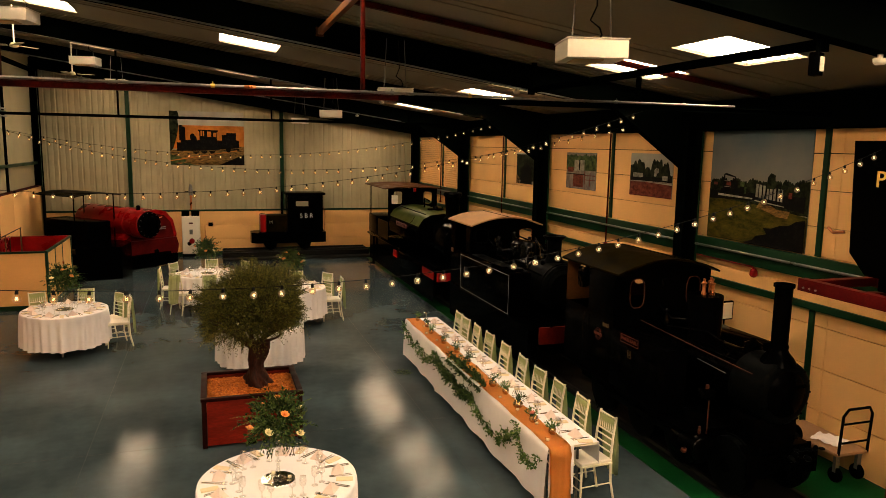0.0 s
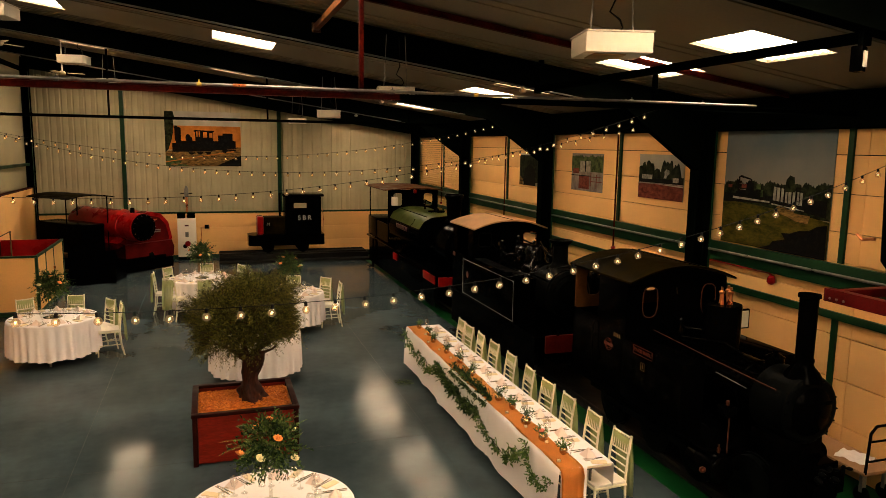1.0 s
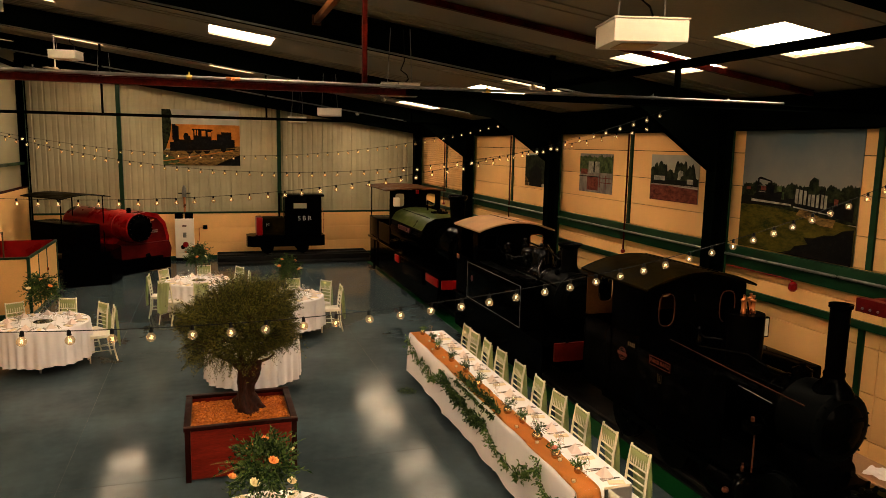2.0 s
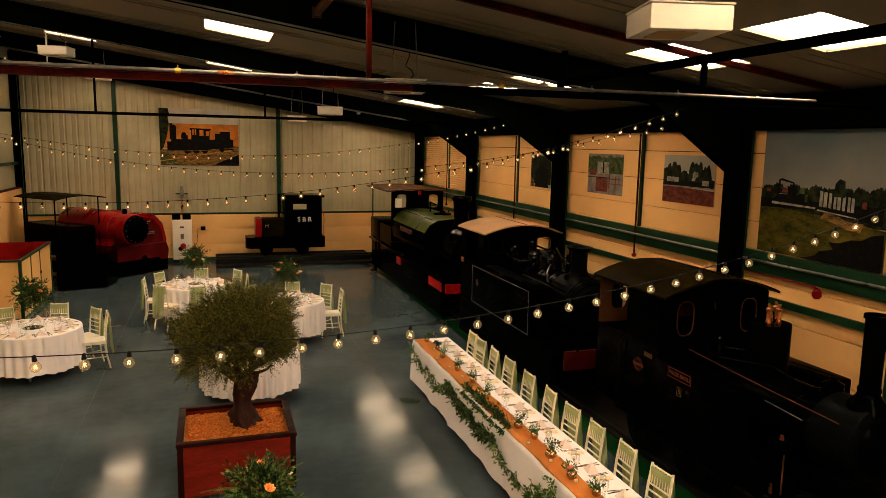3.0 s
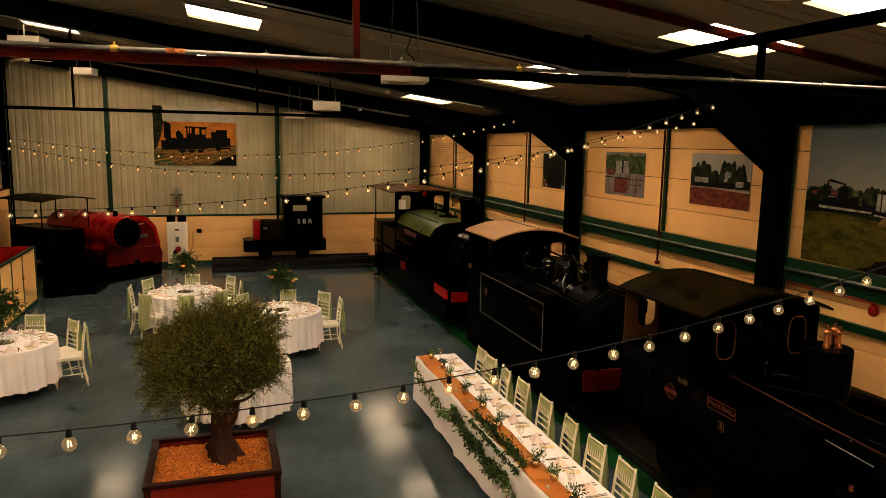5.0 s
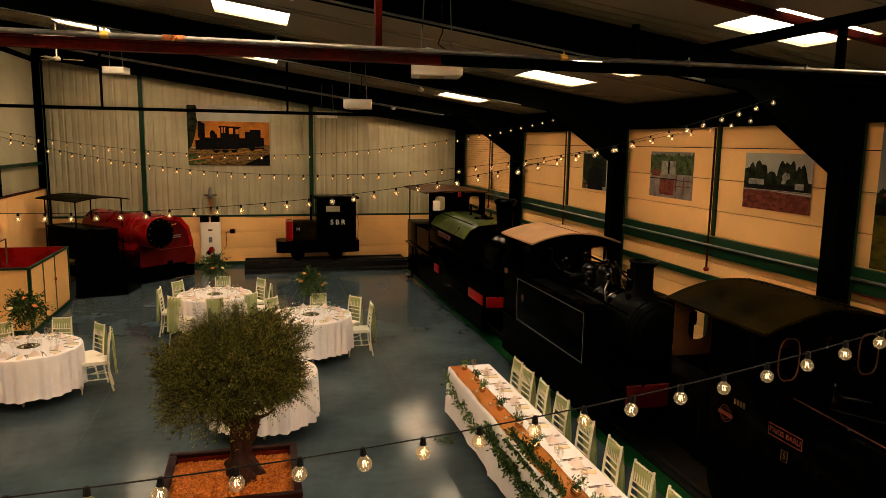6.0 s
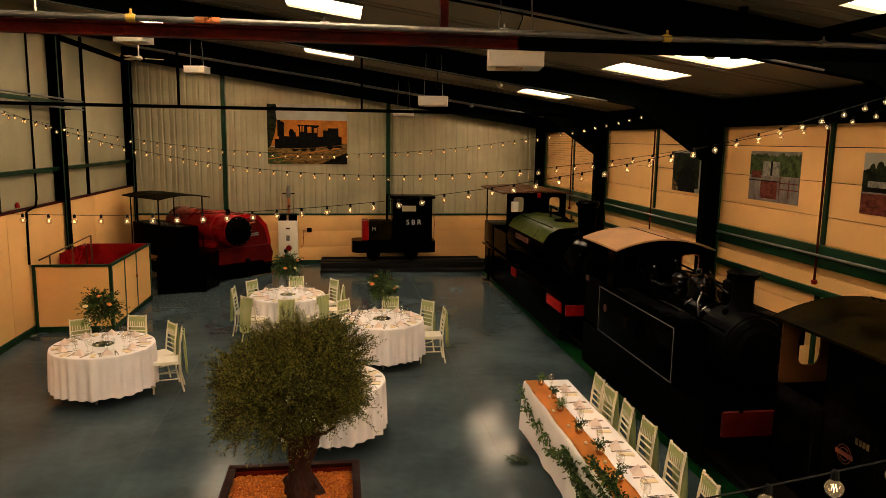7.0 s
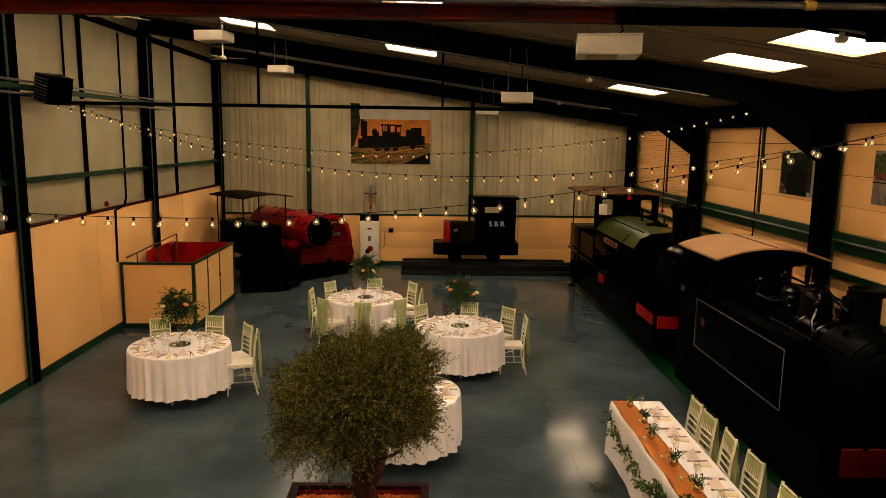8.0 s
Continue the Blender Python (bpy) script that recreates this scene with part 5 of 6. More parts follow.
part("drain_cock", lathe(bmesh.new(), [(0.016, 0), (0.03, 0.02), (0.03, 0.05), (0.012, 0.07)], 12, axis=Matrix.Translation((-0.77, 6.98, 0.50)) @ Matrix.Rotation(radians(-90), 4, "Y")), DULLCOPPER, t, "dull copper drain cock")
part("cylinder_cover", barrel([(0.10, 6.89), (0.135, 6.90), (0.14, 6.918)], 20, -0.62, 0.50), POLISHED, t)
for y in (7.2, 7.6, 8.0, 8.4):
    part("rail_knob", lathe(bmesh.new(), [(0.016, 0), (0.016, 0.012), (0.006, 0.04), (0.01, 0.06)], 8, axis=Matrix.Translation((-0.27, y, 1.405 + 0.05 * (y - 7.2))) @ Matrix.Rotation(radians(-55), 4, "Y")), POLISHED, t)
handrail(t, [(-0.20, 6.98, 1.46), (-0.22, 7.8, 1.46), (-0.24, 8.6, 1.50)], 0.008, POLISHED, "handrail")
handrail(t, [(0.02, 7.45, 1.52), (-0.10, 7.6, 1.62), (-0.24, 7.9, 1.60), (-0.26, 8.3, 1.54), (-0.22, 8.62, 1.62)], 0.016, POLISHED, "steam_pipe")
handrail(t, [(0.20, 7.9, 1.50), (0.10, 8.1, 1.62), (-0.05, 8.35, 1.60), (-0.05, 8.62, 1.70)], 0.013, POLISHED, "injector_pipe")
part("whistle_valve", lathe(bmesh.new(), [(0.03, 1.50), (0.035, 1.56), (0.02, 1.60), (0.02, 1.68), (0.03, 1.70), (0.01, 1.72)], 12, (-0.10, 8.40, 0)), POLISHED, t)
for k in range(11):
    part("rivet", lathe(bmesh.new(), [(0.011, 0), (0.006, 0.009)], 6, axis=Matrix.Translation((-0.77, 7.50 + 0.108 * k, 1.445)) @ Matrix.Rotation(radians(-90), 4, "Y")), BLACK, t)
for k in range(12):
    part("rivet", lathe(bmesh.new(), [(0.011, 0), (0.006, 0.009)], 6, axis=Matrix.Translation((-0.73, 8.69 + 0.108 * k, 1.53)) @ Matrix.Rotation(radians(-90), 4, "Y")), BLACK, t)
handrail(t, [(-0.75, 9.32, 0.80), (-0.775, 9.32, 0.84), (-0.775, 9.32, 1.46), (-0.75, 9.32, 1.50)], 0.009, POLISHED, "cab_handrail")
handrail(t, [(0.03, 8.63, 2.06), (-0.06, 8.58, 2.06), (-0.06, 8.56, 1.98)], 0.010, POLISHED, "cab_lamp_iron")
for k, (x, z) in enumerate(((0.05, 0.62), (0.16, 0.60), (-0.10, 0.66))):
    part("coupling_hook", lathe(bmesh.new(), [(0.02, 0), (0.03, 0.01), (0.03, 0.05), (0.012, 0.08)], 10, axis=Matrix.Translation((x, 6.34 - 0.05 * k, z)) @ Matrix.Rotation(radians(70 + 20 * k), 4, "X")), SMOKEGREY, t)
nb = thing("notice_board", pose(7.38, 8.80, 0), "small white notice on a thin black stand by the wall", "notice")
part("post", tubed((0, 0.02, 0), (0, 0.02, 1.39), 0.014), STEEL, nb)
part("foot", boxed(-0.14, -0.12, 0.0, 0.14, 0.16, 0.02, bevel=0.005), STEEL, nb)
part("board", boxed(-0.12, -0.012, 1.395, 0.12, 0.030, 1.66, bevel=0.006), STEEL, nb)
part("sheet", boxed(-0.10, -0.016, 1.415, 0.10, -0.0125, 1.64), WHITEBOX, nb, "white printed sheet")

# the second: side tank engine with white lining and pale canvas roof
t = thing("steam_locomotive", pose(CX, 0, 0), "black side-tank locomotive with white lining and tan roof", "locomotive", "steam locomotives along the wall")
part("frame", boxed(-0.46, 10.9, 0.38, 0.46, 15.2, 0.70, bevel=0.01), BLACK, t)
part("running_plate", boxed(-0.78, 10.95, 0.80, 0.78, 15.2, 0.83, bevel=0.004), BLACK, t)
buffer_beam(t, 10.88, 0.66, 0.58, 0.86, MAROON, -1)
wheel_set(t, (11.9, 12.8, 13.7, 14.6), 0.38, 0.33, BLACK)
# black plate added to stand for the shadow below the running plate
part("skirt", boxed(-0.76, 11.1, 0.14, -0.745, 15.1, 0.79), BLACK, t)
part("boiler", barrel([(0.37, 11.95), (0.37, 13.9)], 34, -0.05, 1.40), BLACK, t, smooth=False)
sb = part("smokebox", barrel([(0.33, 11.28), (0.38, 11.32), (0.39, 11.36), (0.39, 12.0)], 36, -0.05, 1.40), SMOKEGREY, t, "grey-black smokebox")
part("smokebox_door", barrel([(0.05, 11.20), (0.26, 11.23), (0.31, 11.275)], 30, -0.05, 1.40), SMOKEGREY, sb)
part("chimney", lathe(bmesh.new(), [(0.20, 1.77), (0.15, 1.82), (0.125, 1.88), (0.125, 2.14), (0.135, 2.15), (0.19, 2.20), (0.20, 2.23), (0.17, 2.235), (0.12, 2.2)], 26, (0.0, 11.78, 0)), SMOKEGREY, t, "flared-top chimney")
part("steam_dome", lathe(bmesh.new(), [(0.24, 1.68), (0.20, 1.76), (0.19, 1.92), (0.15, 2.0), (0.05, 2.03)], 26, (0.0, 12.75, 0)), POLISHED, t, "polished black dome")
part("sand_dome", lathe(bmesh.new(), [(0.20, 1.70), (0.17, 1.78), (0.16, 1.90), (0.10, 1.95), (0.03, 1.96)], 22, (0.0, 13.3, 0)), POLISHED, t)
part("pump", lathe(bmesh.new(), [(0.07, 1.72), (0.09, 1.74), (0.09, 1.98), (0.05, 2.0), (0.05, 2.06)], 16, (0.26, 12.5, 0)), POLISHED, t)
part("pump", lathe(bmesh.new(), [(0.06, 1.70), (0.075, 1.72), (0.075, 1.92), (0.03, 1.95)], 16, (0.24, 12.95, 0)), POLISHED, t)
handrail(t, [(0.0, 12.1, 1.90), (0.0, 12.4, 1.98), (0.1, 12.75, 2.06), (0.2, 13.1, 1.95), (0.05, 13.7, 1.92)], 0.018, POLISHED, "steam_pipe")
handrail(t, [(-0.42, 11.4, 1.62), (-0.42, 12.6, 1.66), (-0.42, 13.7, 1.66)], 0.012, BLACK, "handrail")
for y in (12.15, 12.55, 13.0, 13.5):
    part("boiler_band", barrel([(0.372, y), (0.378, y + 0.005), (0.378, y + 0.035), (0.372, y + 0.04)], 34, -0.05, 1.40), POLISHED, t)
for x, y, h in ((-0.14, 12.45, 1.92), (0.12, 13.05, 2.02), (-0.22, 12.9, 1.88), (0.05, 13.6, 2.05), (-0.30, 13.55, 1.98)):
    vb = part("valve_body", lathe(bmesh.new(), [(0.04, 1.66), (0.045, h - 0.16), (0.06, h - 0.15), (0.06, h - 0.09), (0.03, h - 0.07), (0.03, h), (0.045, h + 0.01), (0.02, h + 0.03)], 14, (x, y, 0)), POLISHED, t)
    part("hand_wheel", lathe(bmesh.new(), [(0.05, 0), (0.058, 0.006), (0.05, 0.012)], 14, axis=Matrix.Translation((x - 0.06, y, h - 0.05)) @ Matrix.Rotation(radians(-90), 4, "Y")), POLISHED, vb)
handrail(t, [(-0.22, 12.9, 1.85), (-0.36, 13.1, 1.80), (-0.38, 13.6, 1.82), (-0.34, 13.94, 1.90)], 0.020, POLISHED, "feed_pipe")
handrail(t, [(-0.14, 12.45, 1.86), (-0.28, 12.3, 1.74), (-0.36, 12.1, 1.60)], 0.022, POLISHED, "blower_pipe")
handrail(t, [(0.30, 12.0, 1.74), (0.34, 12.6, 1.86), (0.30, 13.4, 1.92), (0.26, 13.94, 1.96)], 0.016, POLISHED, "drain_pipe")
part("smokebox_ring", barrel([(0.392, 11.36), (0.404, 11.365), (0.404, 11.40), (0.392, 11.405)], 36, -0.05, 1.40), SMOKEGREY, sb)
part("lifting_eye", lathe(bmesh.new(), [(0.03, -0.012), (0.044, 0), (0.03, 0.012)], 12, axis=Matrix.Translation((-0.24, 11.72, 1.775)) @ Matrix.Rotation(radians(90), 4, "X")), SMOKEGREY, sb)
lamp = part("head_lamp", boxed(0.24, 11.10, 1.52, 0.38, 11.24, 1.70, bevel=0.02), BLACK, t)
part("lamp_chimney", lathe(bmesh.new(), [(0.05, 1.701), (0.05, 1.75), (0.06, 1.76), (0.02, 1.79)], 12, (0.31, 11.17, 0)), BLACK, lamp)
for s in (-1, 1):
    tk = part("side_tank", boxed(-0.82 if s < 0 else 0.42, 11.78, 0.84, -0.42 if s < 0 else 0.82, 14.32, 1.60, bevel=0.02), BLACK, t)
    part("filler_lid", boxed(-0.66 if s < 0 else 0.50, 11.95, 1.602, -0.50 if s < 0 else 0.66, 12.25, 1.64, bevel=0.01), SMOKEGREY, tk)
    part("walkway", boxed(-0.72 if s < 0 else 0.50, 12.35, 1.602, -0.50 if s < 0 else 0.72, 13.9, 1.612), SMOKEGREY, tk)
    if s < 0:
        for a, b in (((11.82, 0.88), (14.28, 0.88)), ((14.28, 0.88), (14.28, 1.555)), ((14.28, 1.555), (11.82, 1.555)), ((11.82, 1.555), (11.82, 0.88))):
            part("lining", tubed((-0.8215, *a), (-0.8215, *b), 0.0030, n=6), WHITELINE, tk, "thin white lining")
        part("crest", lathe(bmesh.new(), [(0.06, 0), (0.06, 0.006)], 18, axis=Matrix.Translation((-0.82, 14.02, 1.28)) @ Matrix.Rotation(radians(-90), 4, "Y")), SIGNRED, tk, "small red and gold crest")
fp = part("spectacle_plate", plate([(-0.73, 1.2), (0.73, 1.2)] + arc(2.17, 2.33, 0.73), [oval(-0.50, 1.96, 0.13, 0.13, 20, 6), oval(0.45, 1.96, 0.13, 0.13, 20, 6)], 0.015), BLACK, t)
fp.matrix_basis = pose(0, 13.95, 0)
for cx in (-0.50, 0.45):
    c = bmesh.new()
    ring(c, oval(cx, 1.96, 0.132, 0.132, 20, 6), -0.006, 0.010)
    part("window_ring", c, SMOKEGREY if cx < 0 else COPPER, fp, "metal window frame")
for x in (-0.73, 0.715):
    part("cab_side", boxed(x, 13.97, 0.84, x + 0.015, 15.15, 1.60), BLACK, t)
    part("cab_pillar", boxed(x, 14.0, 1.61, x + 0.015, 14.25, 2.16), BLACK, t)
    part("cab_pillar", boxed(x, 14.9, 1.61, x + 0.015, 15.15, 2.16), BLACK, t)
part("rear_sheet", boxed(-0.73, 15.16, 0.84, 0.73, 15.175, 2.18), BLACK, t)
roof_b = part("cab_roof", arch(bmesh.new(), -0.77, 0.77, 13.82, 15.28, 2.19, 2.35, 0.025), TANROOF, t, "pale tan canvas cab roof")
part("roof_seam", boxed(0.02, 13.83, 2.349, 0.035, 15.27, 2.356), BROWNROOF, roof_b)
part("side_plate", boxed(-0.745, 15.0, 1.50, -0.735, 15.13, 1.58), COPPER, t, "small copper plate")

# the third: green saddle tank with open canopy cab
t = thing("steam_locomotive", pose(CX - 0.02, 0, 0), "green saddle-tank locomotive with open cab canopy", "locomotive", "steam locomotives along the wall")
part("frame", boxed(-0.5, 16.1, 0.40, 0.5, 23.2, 0.80, bevel=0.01), BLACK, t)
part("running_plate", boxed(-0.80, 16.1, 0.90, 0.80, 23.4, 0.94, bevel=0.004), BLACK, t)
buffer_beam(t, 16.02, 0.74, 0.64, 0.84, BEAMRED, -1)
for y0, y1 in ((16.2, 17.1), (19.6, 20.0)):
    part("red_valance", boxed(-0.79, y0, 0.66, -0.76, y1, 0.84, bevel=0.004), BEAMRED, t, "bright red side valance")
# another added black plate, for the dark shadow under this one
part("skirt", boxed(-0.755, 16.3, 0.12, -0.74, 23.2, 0.88), BLACK, t)
part("tool_box", boxed(-0.80, 17.3, 0.50, -0.757, 19.3, 0.89, bevel=0.02), BLACK, t)
wheel_set(t, (17.3, 18.7, 20.2), 0.42, 0.40, DARKRED)
part("boiler", barrel([(0.46, 16.4), (0.46, 20.8)], 34, 0, 1.42), BLACK, t)
sb = part("smokebox", barrel([(0.44, 16.25), (0.52, 16.29), (0.53, 16.34), (0.53, 17.0)], 36, 0, 1.42), BLACK, t)
part("smokebox_door", barrel([(0.05, 16.14), (0.34, 16.18), (0.42, 16.245)], 30, 0, 1.42), SMOKEGREY, sb)
ov = [(-0.72, 1.30), (-0.74, 1.5), (-0.70, 1.72), (-0.58, 1.90), (-0.38, 2.0), (0, 2.04), (0.38, 2.0), (0.58, 1.90), (0.70, 1.72), (0.74, 1.5), (0.72, 1.30)]
# green is kept to the lit top; the tank's shaded sides are coloured black
part("saddle_tank", prism(bmesh.new(), [(p[0] * 0.985, p[1] - 0.006) for p in ov] + [(0.60, 1.28), (0.48, 1.5), (0.3, 1.75), (-0.3, 1.75), (-0.48, 1.5), (-0.60, 1.28)], 17.75, 20.75), BLACK, t, "saddle tank with its shaded sides coloured black")
part("tank_top", prism(bmesh.new(), ov[2:9] + [(0.66, 1.74), (0.54, 1.87), (0.36, 1.96), (0, 2.0), (-0.36, 1.96), (-0.54, 1.87), (-0.66, 1.74)], 17.76, 20.74), TANKGREEN, t, "apple-green skin on the lit top of the tank")
part("tank_front", prism(bmesh.new(), [(p[0] * 1.006, p[1] * 1.002) for p in ov], 17.70, 17.749), BLACK, t)
letters("lettering", "HODBARROW", 0.17, pose(-0.735, 19.3, 1.60) @ LEFTFACE, SIGNRED, t, 0.006)
part("chimney", lathe(bmesh.new(), [(0.24, 1.94), (0.19, 2.0), (0.165, 2.08), (0.19, 2.48), (0.22, 2.52), (0.24, 2.57), (0.21, 2.60), (0.16, 2.55)], 26, (0.05, 17.35, 0)), BLACK, t, "wide-lipped black chimney")
handrail(t, [(-0.5, 17.8, 2.02), (-0.5, 20.7, 2.02)], 0.012, BLACK, "tank_rail")
fil = part("filler", lathe(bmesh.new(), [(0.22, 2.03), (0.22, 2.07), (0.08, 2.08), (0.05, 2.13)], 20, (0.1, 18.9, 0)), BLACK, t)
handrail(t, [(0.0, 19.6, 2.04), (0.0, 19.6, 2.30), (0.12, 19.5, 2.22)], 0.025, BLACK, "whistle")
part("cab_front", plate([(-0.74, 1.3), (0.74, 1.3), (0.74, 2.50), (-0.74, 2.50)], [oval(-0.45, 2.22, 0.13, 0.18, 16, 5), oval(0.45, 2.22, 0.13, 0.18, 16, 5)], 0.02), BLACK, t).matrix_basis = pose(0, 20.8, 0)
part("bunker", boxed(-0.74, 22.2, 0.95, 0.74, 23.4, 1.55, bevel=0.015), BLACK, t)
for x in (-0.73, 0.715):
    part("cab_side", boxed(x, 20.83, 0.95, x + 0.015, 22.19, 1.50), BLACK, t)
for x in (-0.70, 0.70):
    for y in (23.3,):
        part("canopy_post", tubed((x, y, 1.552), (x, y, 2.50), 0.018), BLACK, t)
part("canopy", arch(bmesh.new(), -0.86, 0.86, 20.7, 23.45, 2.50, 2.55, 0.03), BROWNIN, t, "brown canopy roof")
part("step_post", boxed(-0.84, 22.35, 0.02, -0.78, 22.45, 0.90), BLACK, t)
part("step", boxed(-0.96, 22.28, 0.05, -0.845, 22.52, 0.08), BLACK, t)
wh = part("white_box", boxed(-0.66, 20.60, 2.06, -0.50, 20.72, 2.30, bevel=0.01), WHITEBOX, t, "small white box on the cab front")
part("red_lamp", boxed(0.0, 20.70, 2.40, 0.07, 20.78, 2.50), RED, t)

# track under them
track = structure(part("track", boxed(CX - 0.46, 3.2, 0.006, CX + 0.46, 23.8, 0.03), DARKRUBBER), "dark trackbed under the locomotives", "track")
for x in (CX - 0.36, CX + 0.36):
    part("rail", boxed(x - 0.025, 3.2, 0.031, x + 0.025, 23.8, 0.072, bevel=0.004), RAILSTEEL, track)

# small shunter on a low stand before the back wall
t = thing("platform_step", pose(0, 0, 0), "low dark timber platform with rails before the wall", "platform")
part("deck", boxed(0.9, 24.25, 0, 5.65, 25.3, 0.22, bevel=0.01), DARKRUBBER, t)
part("lower_step", boxed(0.9, 23.85, 0, 5.65, 24.24, 0.07, bevel=0.008), DARKRUBBER, t)
for y in (24.4, 25.0):
    part("rail", boxed(0.92, y, 0.222, 5.6, y + 0.05, 0.27, bevel=0.004), RAILSTEEL, t)
t = thing("shunter_locomotive", pose(0, 24.7, 0), "small black shunter with tall cab and red radiator", "locomotive")
part("base", prism(bmesh.new(), [(1.95, -0.42), (4.05, -0.42), (4.2, -0.34), (4.2, 0.34), (4.05, 0.42), (1.95, 0.42), (1.80, 0.28), (1.78, 0), (1.80, -0.28)], 0.50, 0.84, "z"), BLACK, t)
for x in (2.4, 3.5):
    for s in (-1, 1):
        part("wheel", lathe(bmesh.new(), [(0.19, -0.05), (0.2, 0.05)], 20, axis=Matrix.Translation((x, 0.28 * s, 0.47)) @ Matrix.Rotation(radians(90), 4, "X")), BLACK, t)
cab = part("cab", boxed(2.96, -0.40, 0.845, 4.10, 0.40, 2.06, bevel=0.03), BLACK, t)
part("roof", boxed(2.88, -0.46, 2.061, 4.18, 0.46, 2.14, bevel=0.03), BLACK, cab)
part("window", boxed(3.22, -0.41, 1.70, 3.62, -0.402, 1.86), CLADDING, cab, "pale grey window pane")
letters("lettering", "S B R", 0.20, pose(3.56, -0.404, 1.38) @ FRONTFACE, SIGNWHITE, cab, 0.006)
part("hood", boxed(2.28, -0.34, 0.845, 2.955, 0.34, 1.40, bevel=0.05), BROWNROOF, t)
part("radiator", boxed(2.08, -0.30, 0.845, 2.275, 0.30, 1.42, bevel=0.04), RED, t, "red radiator casing")
letters("lettering", "M", 0.14, pose(2.42, -0.345, 1.18) @ FRONTFACE, WHITELINE, t, 0.003)
part("exhaust", tubed((2.82, 0.1, 1.40), (2.82, 0.1, 2.15), 0.035), BLACK, t)
handrail(t, [(4.14, -0.42, 0.9), (4.16, -0.44, 1.4), (4.12, -0.42, 1.7)], 0.010, COPPER, "handrail")

# red engine in the corner
t = thing("red_engine", pose(-1.85, 23.05, 0, 0, 0, 42), "dark red steam engine with black smokebox and thin canopy", "locomotive")
part("frame", boxed(-0.75, -0.3, 0.10, 1.4, 2.0, 0.42, bevel=0.03), BLACK, t)
part("boiler", barrel([(0.38, -0.72), (0.40, -0.70), (0.40, -0.1), (0.415, -0.09), (0.415, -0.05), (0.40, -0.04), (0.46, 0.6), (0.47, 2.0), (0.40, 2.15)], 34, 0.30, 1.34), RED, t, "dark red barrel")
sb = part("smokebox", barrel([(0.33, -0.80), (0.37, -0.79), (0.385, -0.74), (0.36, -0.72)], 32, 0.30, 1.34), BLACK, t)
part("smokebox_door", barrel([(0.04, -0.86), (0.24, -0.84), (0.30, -0.805)], 28, 0.30, 1.34), BLACK, sb)
for k in range(14):
    a = 2 * math.pi * k / 14
    part("bolt", lathe(bmesh.new(), [(0.012, 0), (0.008, -0.02)], 6, axis=Matrix.Translation((0.30 + 0.345 * math.cos(a), -0.795, 1.34 + 0.345 * math.sin(a))) @ ALONG_Y), GALV, sb)
part("chimney_stub", lathe(bmesh.new(), [(0.07, 1.70), (0.06, 1.75), (0.06, 1.86), (0.03, 1.88)], 14, (0.30, -0.3, 0)), BLACK, t)
part("side_tank", prism(bmesh.new(), [(1.72, 0.35), (1.78, 0.9), (1.66, 1.35), (1.40, 1.62), (1.05, 1.70), (0.72, 1.66), (0.30, 1.30), (-0.10, 0.95), (-0.16, 0.40)], -0.1, 1.3), RED, t, "rounded dark red tank")
part("tank_front", prism(bmesh.new(), [(1.62, 0.42), (1.66, 0.9), (1.56, 1.28), (1.34, 1.50), (1.05, 1.58), (0.80, 1.55), (0.40, 1.20), (0.0, 0.88), (-0.04, 0.48)], -0.112, -0.101), DARKRED, t)
handrail(t, [(0.85, -0.14, 1.42), (1.25, -0.14, 1.46)], 0.018, COPPER, "copper_pipe")
for z in (1.10, 1.15):
    handrail(t, [(0.86, -0.13, z), (1.35, -0.13, z)], 0.014, GALV, "grab_rail")
part("tender", boxed(-0.95, 0.2, 0.63, -0.25, 2.3, 1.45, bevel=0.03), BLACK, t)
# darker red than the tank: the shade low on the engine is in the colour
part("front_apron", prism(bmesh.new(), [(-0.20, 0.34), (1.70, 0.34), (1.74, 0.60), (1.66, 0.82), (-0.10, 0.82)], -0.24, -0.12), DARKRED, t, "red front apron, darkened for the shade low down")
# solid black mass that fills the dark area at the engine's foot
part("lower_block", prism(bmesh.new(), [(-1.88, -0.62), (-0.9, -1.14), (-0.18, -0.58), (0.0, -0.11), (0.0, 0.19), (-0.89, 0.73)], 0.0, 0.88, "z"), BLACK, t)
part("buffer_beam", boxed(-0.1, -0.28, 0.02, 1.66, -0.18, 0.335, bevel=0.01), BLACK, t)
for x, y in ((-1.25, 0.35), (-0.1, 0.25), (-1.25, 1.75), (-0.1, 1.65)):
    part("canopy_post", tubed((x, y, 0.6), (x, y, 2.20), 0.018), BLACK, t)
part("canopy", arch(bmesh.new(), -1.35, 0.05, 0.1, 2.0, 2.19, 2.27, 0.025), BROWNROOF, t, "thin dark curved canopy sheet")
for k, (x, y) in enumerate(((-0.5, -0.05), (0.9, -0.05), (-0.5, 1.2), (0.9, 1.2))):
    part("wheel", lathe(bmesh.new(), [(0.28, -0.06), (0.3, 0.06)], 22, axis=Matrix.Translation((x, y, 0.30)) @ Matrix.Rotation(radians(90), 4, "Y")), BLACK, t)

# ---- booth against the left wall ----
t = thing("open_booth", pose(0, 0, 0), "low open-topped cream booth with dark green frame", "booth")
BX0, BX1, BY0, BY1, BH = -4.27, -2.85, 18.12, 20.95, 1.30
part("front_panel", boxed(BX0 + 0.06, BY0 + 0.02, 0.10, BX1 - 0.06, BY0 + 0.06, BH - 0.05), RENDERED, t)
